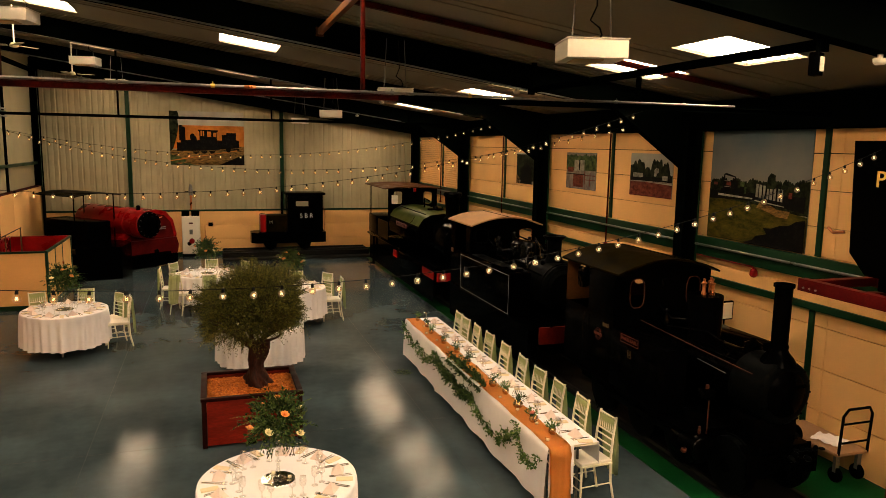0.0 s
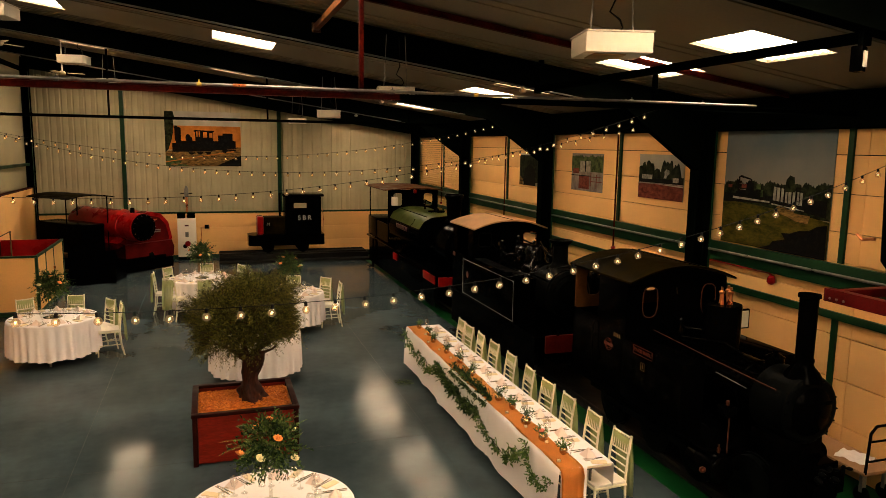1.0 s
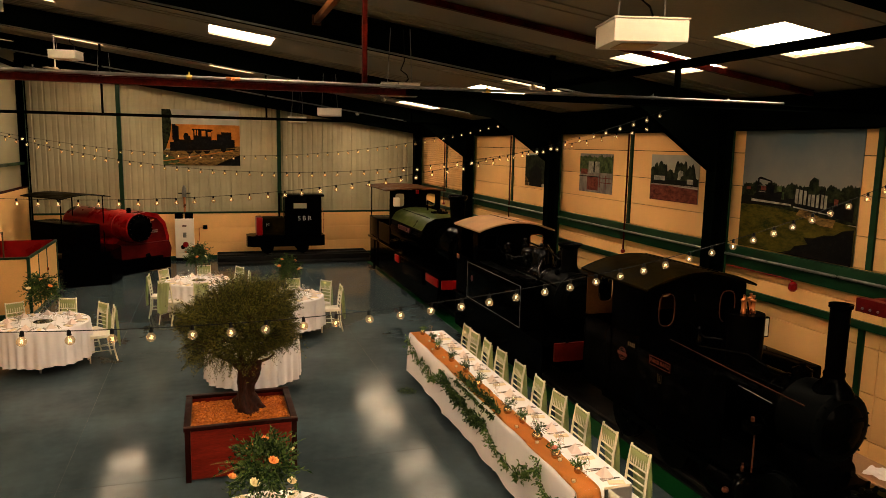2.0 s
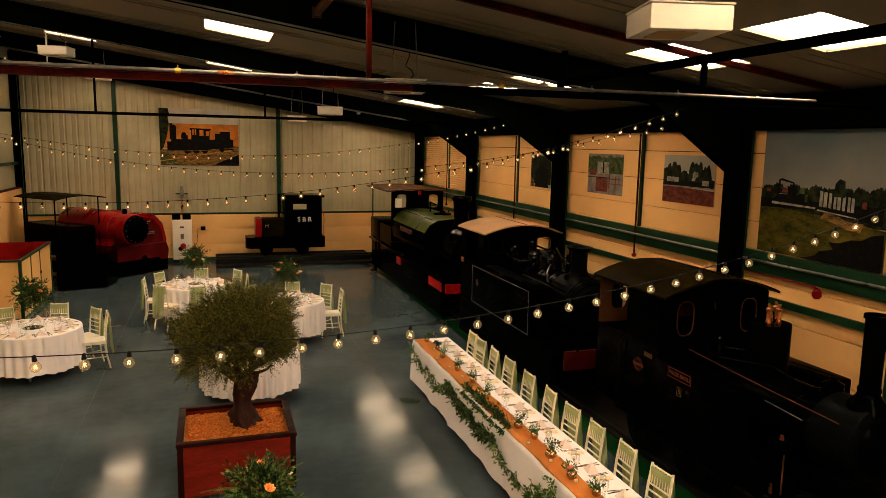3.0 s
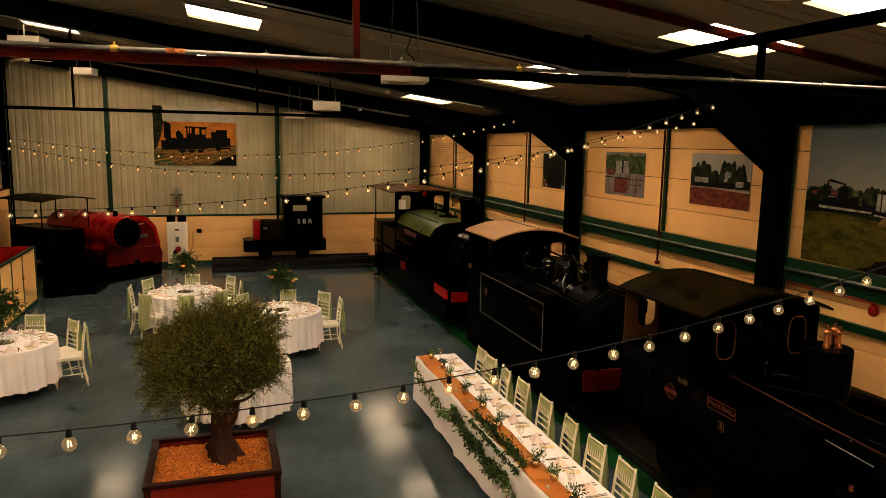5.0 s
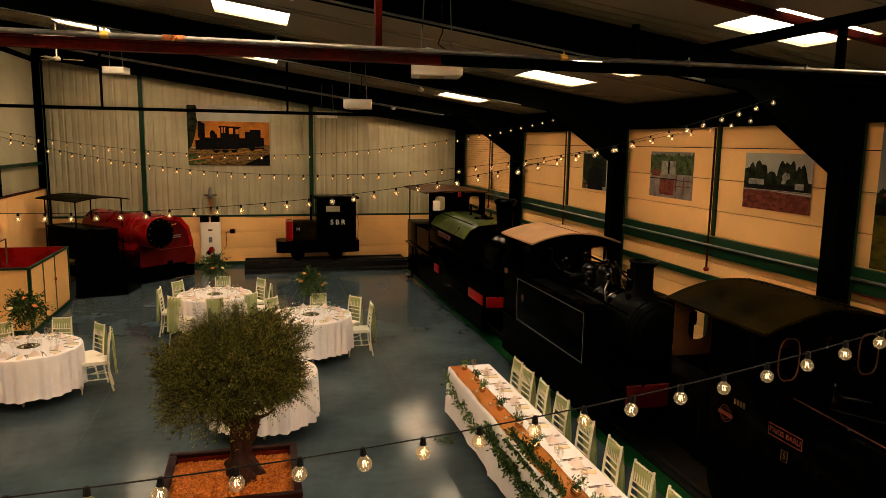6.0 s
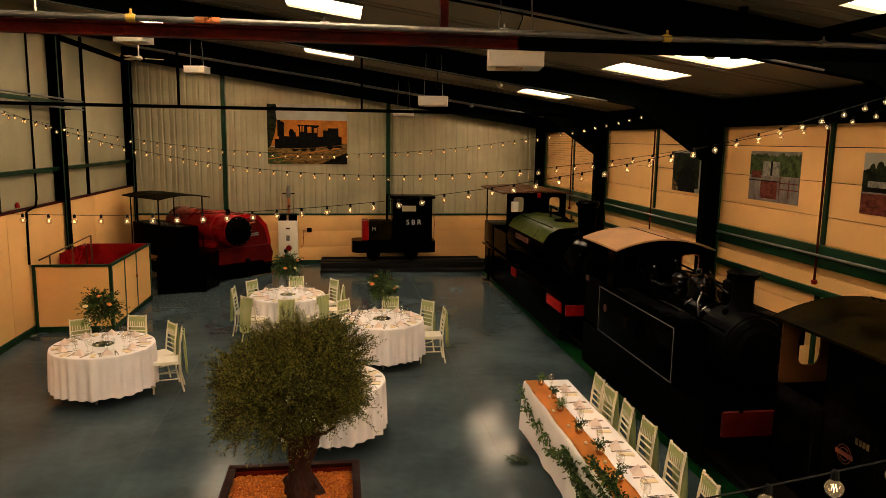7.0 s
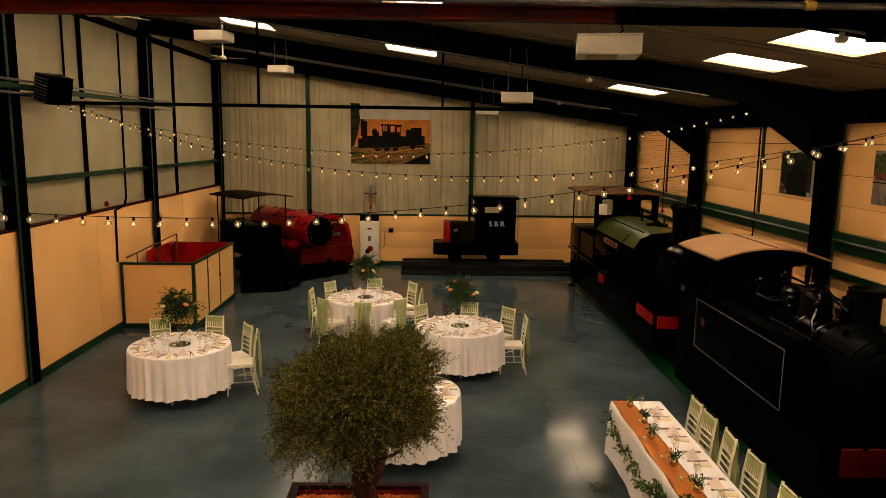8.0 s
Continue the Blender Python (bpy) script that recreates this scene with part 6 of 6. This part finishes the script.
for a, b in ((BY0 + 0.06, 18.97), (19.03, 19.80), (19.86, BY1 - 0.06)):
    p = part("side_panel", boxed(BX1 - 0.06, a, 0.10, BX1 - 0.02, b, BH - 0.05), RENDERED, t)
part("handle", boxed(BX1 - 0.018, 19.74, 0.74, BX1 + 0.02, 19.78, 0.82, bevel=0.006), COPPER, p)
part("back_panel", boxed(BX0 + 0.06, BY1 - 0.06, 0.10, BX1 - 0.06, BY1 - 0.02, BH + 0.0), RED, t, "red inner boarding")
part("lining", boxed(BX1 - 0.075, BY0 + 0.08, 0.10, BX1 - 0.062, BY1 - 0.08, BH - 0.06), RED, t, "red inner boarding")
part("lining", boxed(BX0 + 0.03, 19.4, 0.10, BX0 + 0.05, BY1 - 0.08, BH + 0.02), RED, t, "red inner boarding")
part("floor_board", boxed(BX0 + 0.06, BY0 + 0.07, 0.0, BX1 - 0.08, BY1 - 0.07, 0.09), DARKRED, t)
for x, y in ((BX0, BY0), (BX1 - 0.06, BY0), (BX1 - 0.06, BY1 - 0.06), (BX0, BY1 - 0.06)):
    part("post", boxed(x, y, 0, x + 0.06, y + 0.06, BH - 0.045, bevel=0.004), GREEN, t)
for y in (18.975, 19.805):
    part("post", boxed(BX1 - 0.058, y, 0.1, BX1 - 0.012, y + 0.05, BH - 0.05), GREEN, t)
part("top_rail", boxed(BX0, BY0, BH - 0.044, BX1 + 0.003, BY0 + 0.063, BH, bevel=0.004), GREEN, t)
part("top_rail", boxed(BX1 - 0.06, BY0 + 0.064, BH - 0.044, BX1 + 0.003, BY1, BH, bevel=0.004), GREEN, t)
part("bottom_rail", boxed(BX1 - 0.05, BY0 + 0.061, 0, BX1 + 0.005, BY1 - 0.061, 0.098), GREEN, t)
part("bottom_rail", boxed(BX0 + 0.061, BY0 - 0.003, 0, BX1 - 0.061, BY0 + 0.05, 0.098), GREEN, t)
t = thing("stair_handrail", pose(0, 0, 0), "dull brown handrail rising along the wall inside the booth", "handrail")
c = bmesh.new()
chain(c, [(-4.2, 18.3, 1.36), (-3.68, 19.6, 1.66), (-3.68, 19.6, 0.1)], 0.017, 8)
part("rail", c, DULLBRASS, t)
for y, z in ((18.55, 1.40), (19.1, 1.53)):
    part("rail_post", tubed((-4.2 + 0.4 * (y - 18.3), y, 0.1), (-4.2 + 0.4 * (y - 18.3), y, z), 0.013), DULLBRASS, t)

# ---- electrical cabinet and fittings on the back wall ----
t = thing("electrical_cabinet", pose(-0.06, 25.28, 0), "tall pale grey electrical cabinet with red switch", "cabinet")
part("body", boxed(-0.28, -0.12, 0.10, 0.28, 0.12, 1.33, bevel=0.012), WHITEBOX, t)
dr = part("door", boxed(-0.265, -0.136, 0.13, 0.265, -0.121, 1.30, bevel=0.006), WHITEBOX, t)
part("label_plate", boxed(-0.06, -0.142, 1.08, 0.06, -0.137, 1.13), SIGNRED, dr)
part("meter", boxed(-0.05, -0.146, 0.74, 0.05, -0.137, 0.90, bevel=0.004), GALV, dr)
part("switch", lathe(bmesh.new(), [(0.09, 0), (0.08, -0.06), (0.05, -0.065)], 18, axis=Matrix.Translation((0.02, -0.137, 0.52)) @ ALONG_Y), RED, dr, "red rotary switch")
part("switch", lathe(bmesh.new(), [(0.07, 0), (0.06, -0.05)], 18, axis=Matrix.Translation((-0.06, -0.137, 0.44)) @ ALONG_Y), BLACK, dr)
part("plinth", boxed(-0.27, -0.10, 0, 0.27, 0.10, 0.099), STEEL, t)
for x in (-0.16, 0.14):
    part("top_box", boxed(x - 0.12, -0.10, 1.332, x + 0.12, 0.05, 1.50, bevel=0.006), STEEL, t)
t = thing("wall_gauge", pose(-0.04, 25.36, 0), "tall narrow brass and steel wall fitting", "wall fitting")
part("tube", tubed((0, 0, 1.52), (0, 0, 2.15), 0.035), COPPER, t)
part("hood", lathe(bmesh.new(), [(0.06, 2.0), (0.07, 2.1), (0.06, 2.25), (0.03, 2.36)], 16), GALV, t)
part("cross_arm", boxed(-0.18, -0.02, 2.10, 0.18, 0.02, 2.13), SMOKEGREY, t)
t = thing("wall_socket", pose(0.55, 25.41, 0), "small dark wall socket with conduit", "socket")
part("box", boxed(-0.07, -0.05, 0.97, 0.07, 0.02, 1.09, bevel=0.006), STEEL, t)
c = bmesh.new()
chain(c, [(-0.07, 0, 1.03), (-0.18, 0, 1.0), (-0.18, 0, 0.6), (-0.26, 0, 0.48)], 0.012, 6)
part("conduit", c, COPPER, t)

# ---- red pipe and fittings on the right wall ----
t = thing("fire_pipe", pose(XR - 0.06, 0, 0), "thin red pipe with a red bell on the wall", "pipe")
handrail(t, [(0, 10.0, 2.165), (0, 8.66, 2.165), (-0.02, 8.60, 2.15)], 0.013, RED, "pipe")
part("bell", lathe(bmesh.new(), [(0.025, 2.15), (0.05, 2.12), (0.055, 2.06), (0.03, 2.03)], 16, (-0.03, 8.58, 0)), RED, t)
for f in FRAMES[1:4]:
    t = thing("red_riser_pipe", pose(XR - 0.088, f + 2.5, 0), "red pipe riser clipped to the wall post", "pipe", "red risers on the wall posts")
    part("pipe", tubed((0, 0, 2.0), (0, 0, 4.0), 0.016), REDSTEEL, t)
    part("bell", lathe(bmesh.new(), [(0.03, 1.94), (0.045, 1.97), (0.03, 2.0)], 14), RED, t)

# ---- raised red wagon frame with a black body on it ----
t = thing("raised_wagon", pose(0, 0, 0), "red steel wagon frame raised on posts beside the wall", "wagon frame")
for x in (6.45, 7.42):
    part("side_sill", boxed(x, 4.2, 2.29, x + 0.10, 6.66, 2.42, bevel=0.008), DARKRED, t)
for y in (6.55, 5.9, 5.1, 4.21):
    part("cross_member", boxed(6.551, y, 2.31, 7.419, y + 0.10, 2.40, bevel=0.006), DARKRED, t)
for y in (6.58, 6.5, 6.42, 5.4, 5.2):
    part("bolt", lathe(bmesh.new(), [(0.014, 0), (0.008, 0.012)], 6, axis=Matrix.Translation((6.449, y, 2.33)) @ Matrix.Rotation(radians(-90), 4, "Y")), GALV, t)
for y in (5.28, 4.25):
    part("post", boxed(6.44, y, 0, 6.58, y + 0.14, 2.289, bevel=0.008), DARKRED, t)
    part("post", boxed(7.42, y, 0, 7.56, y + 0.14, 2.289, bevel=0.008), DARKRED, t)
t = thing("black_tank_body", pose(0, 0, 0), "black riveted tank body with gold lettering on the frame", "tank")
bd = part("body", prism(bmesh.new(), [(4.6, 2.70), (4.8, 2.55), (6.02, 2.55), (6.22, 2.75), (6.28, 3.85), (4.6, 3.85)], 6.62, 6.98, "x"), BLACK, t)
letters("lettering", "P", 0.22, pose(6.617, 5.95, 3.48) @ LEFTFACE, SIGNGOLD, bd, 0.004)
part("bearer", boxed(6.66, 4.9, 2.421, 6.94, 5.9, 2.548), BLACK, t)
handrail(t, [(6.60, 6.28, 2.95), (6.58, 6.40, 2.93), (6.56, 6.45, 2.98)], 0.016, COPPER, "tap")

# ---- platform trolley ----
t = thing("platform_trolley", pose(7.43, 7.08, 0, 0, 0, 90), "flat wooden trolley with a tubular steel handle", "trolley")
part("deck", boxed(-0.45, -0.24, 0.34, 0.50, 0.22, 0.375, bevel=0.006), TANROOF, t)
for sx in (-0.38, 0.42):
    for sy in (-0.17, 0.15):
        w = part("caster", lathe(bmesh.new(), [(0.085, -0.022), (0.09, 0), (0.085, 0.022)], 18, axis=Matrix.Translation((sx, sy, 0.097)) @ Matrix.Rotation(radians(90), 4, "X")), STEEL, t)
        part("fork", boxed(sx - 0.02, sy - 0.03, 0.13, sx + 0.02, sy + 0.03, 0.339), GALV, w)
c = bmesh.new()
chain(c, [(-0.44, -0.22, 0.36), (-0.46, -0.22, 0.82), (-0.47, -0.16, 0.90), (-0.47, 0.14, 0.90), (-0.46, 0.20, 0.82), (-0.44, 0.20, 0.36)], 0.016, 8)
part("handle", c, SMOKEGREY, t)
for z in (0.50, 0.72):
    part("cross_bar", tubed((-0.45, -0.218, z), (-0.45, 0.198, z), 0.012), SMOKEGREY, t)
cl = bmesh.new()
bmesh.ops.create_grid(cl, x_segments=12, y_segments=10, size=0.5)
for v in cl.verts:
    v.co = Vector((v.co.x * 0.28, v.co.y * 0.34, 0.030 + 0.035 * noise.noise(v.co * 5.0)))
cloth_bit = tagged(part("folded_cloth", cl, LINEN, smooth=True), "crumpled white cloth lying on the trolley", "cloth")
cloth_bit.matrix_basis = pose(7.43, 6.95, 0.372, 0, 0, 20)


# ---- printed photographs on the walls ----
def print_board(m, w, h, name_label, layers, thick=0.012):
    """A board in x-z (its face at -y) with flat printed areas, each a shape in shares of the width and height."""
    t = thing("photo_board", m, name_label, "picture", "photographs on the walls")
    part("board", boxed(-w / 2, 0, -h / 2, w / 2, thick, h / 2, bevel=0.002), layers[0][0], t)
    for k, (mat, shape) in enumerate(layers[1:]):
        o = part("printed_area", prism(bmesh.new(), [((p[0] - 0.5) * w, (p[1] - 0.5) * h) for p in shape], -0.0015 - 0.0012 * k, -0.0003 - 0.0012 * k), mat, t)
    return t


def skyline(seed, base, lo, hi, n=120):
    r = random.Random(seed)
    return [(0, base)] + [(k / n, lo + (hi - lo) * (0.5 + 0.5 * noise.noise(Vector((k * 0.07, seed, 0))) + 0.35 * noise.noise(Vector((k * 0.31, seed, 5)))) + 0.012 * r.random()) for k in range(n + 1)] + [(1, base)]


def treeline(seed, base, lo, hi, n=150):
    """Rounded crowns, some tall and narrow, over a flat base."""
    r = random.Random(seed)
    crowns = [(r.random(), r.uniform(0.03, 0.11), r.uniform(0.45, 1.0)) for _ in range(30)]
    out = [(0, base)]
    for k in range(n + 1):
        u = k / n
        top = max([h * (1 - ((u - c) / w) ** 2) ** 0.5 for c, w, h in crowns if abs(u - c) < w] + [0.1])
        out.append((u, lo + (hi - lo) * top + r.uniform(-0.012, 0.012)))
    return out + [(1, base)]


def rect(x0, z0, x1, z1):
    return [(x0, z0), (x1, z0), (x1, z1), (x0, z1)]


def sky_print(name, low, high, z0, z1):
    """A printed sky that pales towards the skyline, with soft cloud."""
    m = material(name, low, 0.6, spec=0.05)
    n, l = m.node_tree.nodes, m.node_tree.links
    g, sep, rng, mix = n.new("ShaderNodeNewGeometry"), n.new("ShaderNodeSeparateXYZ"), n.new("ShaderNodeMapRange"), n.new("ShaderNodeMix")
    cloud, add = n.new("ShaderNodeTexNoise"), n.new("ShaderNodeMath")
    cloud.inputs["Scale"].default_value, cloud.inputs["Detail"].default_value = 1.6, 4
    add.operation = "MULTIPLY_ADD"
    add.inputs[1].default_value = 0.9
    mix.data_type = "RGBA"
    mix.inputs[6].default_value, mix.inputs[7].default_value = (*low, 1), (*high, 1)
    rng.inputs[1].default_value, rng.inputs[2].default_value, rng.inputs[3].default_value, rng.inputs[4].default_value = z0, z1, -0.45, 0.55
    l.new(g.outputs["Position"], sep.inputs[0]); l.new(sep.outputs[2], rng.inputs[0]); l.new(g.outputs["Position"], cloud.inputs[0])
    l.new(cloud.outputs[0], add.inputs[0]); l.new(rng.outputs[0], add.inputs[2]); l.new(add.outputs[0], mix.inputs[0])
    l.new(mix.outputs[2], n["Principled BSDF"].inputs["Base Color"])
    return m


def mottled(name, dark, light, scale, stretch=(1, 1, 1), low=0.36, high=0.66):
    """Printed texture: two colours broken up by coarse and fine noise."""
    m = material(name, dark, 0.6, spec=0.05)
    n, l = m.node_tree.nodes, m.node_tree.links
    g, mp, tex, rng, mix = n.new("ShaderNodeNewGeometry"), n.new("ShaderNodeMapping"), n.new("ShaderNodeTexNoise"), n.new("ShaderNodeMapRange"), n.new("ShaderNodeMix")
    mp.inputs["Scale"].default_value = stretch
    tex.inputs["Scale"].default_value, tex.inputs["Detail"].default_value, tex.inputs["Roughness"].default_value = scale, 9, 0.72
    rng.inputs[1].default_value, rng.inputs[2].default_value = low, high
    mix.data_type = "RGBA"
    mix.inputs[6].default_value, mix.inputs[7].default_value = (*dark, 1), (*light, 1)
    l.new(g.outputs["Position"], mp.inputs[0]); l.new(mp.outputs[0], tex.inputs[0])
    l.new(tex.outputs[0], rng.inputs[0]); l.new(rng.outputs[0], mix.inputs[0])
    l.new(mix.outputs[2], n["Principled BSDF"].inputs["Base Color"])
    return m


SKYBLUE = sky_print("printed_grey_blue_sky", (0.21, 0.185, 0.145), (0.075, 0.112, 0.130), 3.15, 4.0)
SKYGREY = material("printed_pale_sky", (0.32, 0.30, 0.25), 0.6, grain=0.03, stain=0.12, stain_scale=3, spec=0.05)
SUNSET = material("printed_orange_sky", (0.36, 0.125, 0.02), 0.6, grain=0.08, scale=12, stain=0.3, stain_scale=3, spec=0.05)
PRINTDARK = mottled("printed_dark_trees", (0.003, 0.005, 0.002), (0.036, 0.044, 0.018), 9, low=0.42, high=0.75)
PRINTGREEN = mottled("printed_grass", (0.012, 0.018, 0.003), (0.095, 0.072, 0.010), 4, (1, 1, 2.5))
PRINTSOIL = mottled("printed_brown_track", (0.020, 0.012, 0.005), (0.27, 0.155, 0.045), 7, (1, 1, 3))
PRINTRED = mottled("printed_red_brown_field", (0.060, 0.012, 0.008), (0.19, 0.052, 0.032), 9, (1, 1, 2))
PRINTWHITE = mottled("printed_white_wagon", (0.10, 0.095, 0.08), (0.36, 0.34, 0.29), 11)
PRINTBLACK = mottled("printed_black_engine", (0.0025, 0.0025, 0.0025), (0.013, 0.011, 0.008), 14, low=0.5, high=0.8)
PRINTWATER = mottled("printed_grey_water", (0.10, 0.075, 0.07), (0.25, 0.22, 0.19), 6, (1, 1, 0.5))
PRINTBUSH = mottled("printed_green_bush", (0.006, 0.014, 0.005), (0.085, 0.115, 0.040), 9)


def engine_shape(x0, x1, z0, s, flip=False):
    pts = [(0, 0), (0, 0.35), (0.06, 0.35), (0.06, 0.95), (0.10, 1.0), (0.14, 0.95), (0.14, 0.45), (0.24, 0.45), (0.25, 0.6), (0.31, 0.6), (0.32, 0.45), (0.36, 0.45), (0.36, 0.8), (0.34, 0.82), (0.34, 0.88), (0.66, 0.86), (0.66, 0.8), (0.64, 0.8), (0.64, 0.45), (0.72, 0.45), (0.72, 0.68), (0.90, 0.68), (0.90, 0.5), (1.0, 0.45), (1.0, 0.05)]
    return [((x0 + (x1 - x0) * (1 - p[0] if flip else p[0])), z0 + s * p[1]) for p in pts]


print_board(pose(0.53, YB + 0.014, 3.84), 2.30, 1.72, "large photograph of a dark engine against an orange sky", [
    (SKYGREY, []), (SUNSET, rect(0.0, 0.30, 1, 0.74)), (PRINTSOIL, [(0, 0), (1, 0), (1, 0.36), (0.6, 0.32), (0, 0.28)]),
    (PRINTDARK, [(0, 0.25), (0.04, 0.3), (0.09, 0.5), (0.12, 0.72), (0.10, 0.96), (0.04, 1.0), (0, 0.9)]), (PRINTBLACK, engine_shape(0.09, 0.93, 0.26, 0.46)),
    (PRINTBLACK, [(0.66, 0), (1, 0), (1, 0.20), (0.85, 0.12)]), (PRINTBUSH, [(0, 0), (0.3, 0), (0.12, 0.16), (0, 0.2)]), (SUNSET, rect(0.50, 0.53, 0.55, 0.63)), (SUNSET, rect(0.58, 0.53, 0.62, 0.61)), (PRINTSOIL, [(0.05, 0.20), (0.98, 0.32), (0.98, 0.335), (0.05, 0.215)]), (SUNSET, [(0.0, 0.07), (0.9, 0.27), (0.9, 0.285), (0.0, 0.085)]), (PRINTBLACK, oval(0.34, 0.27, 0.045, 0.06)), (PRINTBLACK, oval(0.45, 0.275, 0.045, 0.06)), (PRINTBLACK, oval(0.56, 0.28, 0.045, 0.06)), (PRINTBLACK, oval(0.78, 0.295, 0.035, 0.05)), *[(PRINTSOIL, [(0.06 + 0.11 * k, 0.02 + 0.02 * k), (0.14 + 0.11 * k, 0.01 + 0.02 * k), (0.17 + 0.11 * k, 0.045 + 0.022 * k), (0.10 + 0.11 * k, 0.05 + 0.022 * k)]) for k in range(8)],
    (SUNSET, rect(0.41, 0.545, 0.425, 0.64)), (SUNSET, rect(0.44, 0.545, 0.455, 0.64)), (PRINTSOIL, [(0.30, 0.255), (0.60, 0.27), (0.60, 0.278), (0.30, 0.263)]), (PRINTBLACK, rect(0.125, 0.46, 0.165, 0.74)), (PRINTBLACK, oval(0.30, 0.52, 0.035, 0.07)), (PRINTBLACK, rect(0.755, 0.47, 0.89, 0.61)),
    (PRINTDARK, [(0.0, 0.66), (0.07, 0.6), (0.11, 0.7), (0.09, 0.86), (0.13, 0.9), (0.11, 1.0), (0, 1.0)])])
RIGHTWALL = pose(0, 0, 0, 0, 0, -90)


def on_right(y, z):
    return pose(XR - 0.013, y, z) @ RIGHTWALL


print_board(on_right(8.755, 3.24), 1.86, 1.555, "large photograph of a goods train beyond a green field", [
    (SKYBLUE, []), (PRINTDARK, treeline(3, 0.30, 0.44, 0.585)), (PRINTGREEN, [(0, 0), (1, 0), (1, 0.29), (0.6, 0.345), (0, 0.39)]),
    (PRINTBLACK, [(0.0, 0.37), (0.5, 0.385), (0.97, 0.32), (0.97, 0.45), (0, 0.45)]), (PRINTBLACK, engine_shape(0.13, 0.42, 0.42, 0.15)), (PRINTBUSH, rect(0.34, 0.50, 0.385, 0.545)), (PRINTRED, rect(0.19, 0.50, 0.24, 0.535)), (PRINTRED, rect(0.05, 0.50, 0.09, 0.525)),
    (PRINTWHITE, [(0.51, 0.42), (0.77, 0.395), (0.77, 0.50), (0.51, 0.535)])] + [(PRINTBLACK, rect(0.535 + 0.035 * k, 0.40, 0.543 + 0.035 * k + 0.004 * (k % 3), 0.54)) for k in range(7)] + [(PRINTRED, rect(0.83, 0.43, 0.86, 0.48)), (PRINTBLACK, [(0.16, 0.60), (0.30, 0.575), (0.30, 0.585), (0.19, 0.615)]), (PRINTBLACK, rect(0.285, 0.46, 0.30, 0.58)), (PRINTBLACK, rect(0.165, 0.46, 0.18, 0.60)), (PRINTWHITE, rect(0.178, 0.488, 0.245, 0.491)), (PRINTWHITE, rect(0.178, 0.541, 0.245, 0.544)), (PRINTBUSH, rect(0.40, 0.44, 0.42, 0.50)), (PRINTDARK, [(0.62, 0.5), (0.63, 0.60), (0.66, 0.635), (0.70, 0.62), (0.71, 0.5)]), (PRINTWHITE, [(0.12, 0.405), (0.49, 0.395), (0.49, 0.408), (0.12, 0.425)]), (PRINTWHITE, [(0.51, 0.385), (0.80, 0.355), (0.80, 0.363), (0.51, 0.395)]),
    (PRINTBLACK, [(0.40, 0), (1, 0), (1, 0.27), (0.92, 0.25), (0.86, 0.21), (0.78, 0.20), (0.70, 0.165), (0.62, 0.16), (0.66, 0.11), (0.55, 0.08), (0.52, 0.04)]), (PRINTSOIL, [(0.54, 0.33), (0.57, 0.38), (0.66, 0.365), (0.74, 0.33), (0.86, 0.325), (0.84, 0.26), (0.74, 0.27), (0.66, 0.30)])])
print_board(on_right(11.22, 3.30), 1.22, 0.73, "photograph of a white steam train crossing a red-brown field", [
    (SKYGREY, []), (PRINTDARK, treeline(7, 0.36, 0.48, 0.88)), (PRINTRED, [(0, 0), (1, 0), (1, 0.30), (0, 0.36)]),
    (PRINTBLACK, rect(0.04, 0.36, 0.98, 0.46)), (PRINTWHITE, rect(0.08, 0.44, 0.32, 0.54)), (PRINTWHITE, [(0.58, 0.48), (0.60, 0.56), (0.59, 0.62), (0.63, 0.68), (0.69, 0.66), (0.70, 0.58), (0.66, 0.55), (0.64, 0.48)]), (PRINTWHITE, rect(0.78, 0.40, 0.9, 0.5)), (PRINTWATER, rect(0.0, 0.335, 1.0, 0.355))])
print_board(on_right(13.62, 3.28), 1.20, 0.73, "photograph of red wagons mirrored in flooded water", [
    (PRINTWATER, []), (PRINTBUSH, skyline(9, 0.52, 0.85, 1.0)[1:-1] + [(1, 0.52), (0, 0.52)]), (PRINTWHITE, rect(0.28, 0.5, 0.62, 0.80)), (PRINTBLACK, rect(0.44, 0.52, 0.48, 0.80)),
    (PRINTRED, rect(0.05, 0.46, 0.26, 0.60)), (PRINTRED, rect(0.26, 0.06, 0.60, 0.42)), (PRINTBLACK, rect(0.0, 0.40, 0.66, 0.42)), (PRINTRED, rect(0.64, 0.14, 0.66, 0.5)), (PRINTRED, rect(0.64, 0.38, 1.0, 0.40)), (PRINTRED, rect(0.64, 0.26, 1.0, 0.28)), (PRINTRED, rect(0.82, 0.10, 0.84, 0.46))])
print_board(on_right(16.22, 3.24), 1.10, 0.73, "dark photograph of an engine among trees", [
    (SKYGREY, []), (PRINTDARK, rect(0.0, 0.1, 0.9, 0.95)), (PRINTBLACK, [(0.2, 0.0), (0.25, 0.5), (0.5, 0.7), (0.75, 0.5), (0.8, 0.0)]), (PRINTSOIL, [(0, 0), (0.2, 0), (0.15, 0.2), (0, 0.3)])])
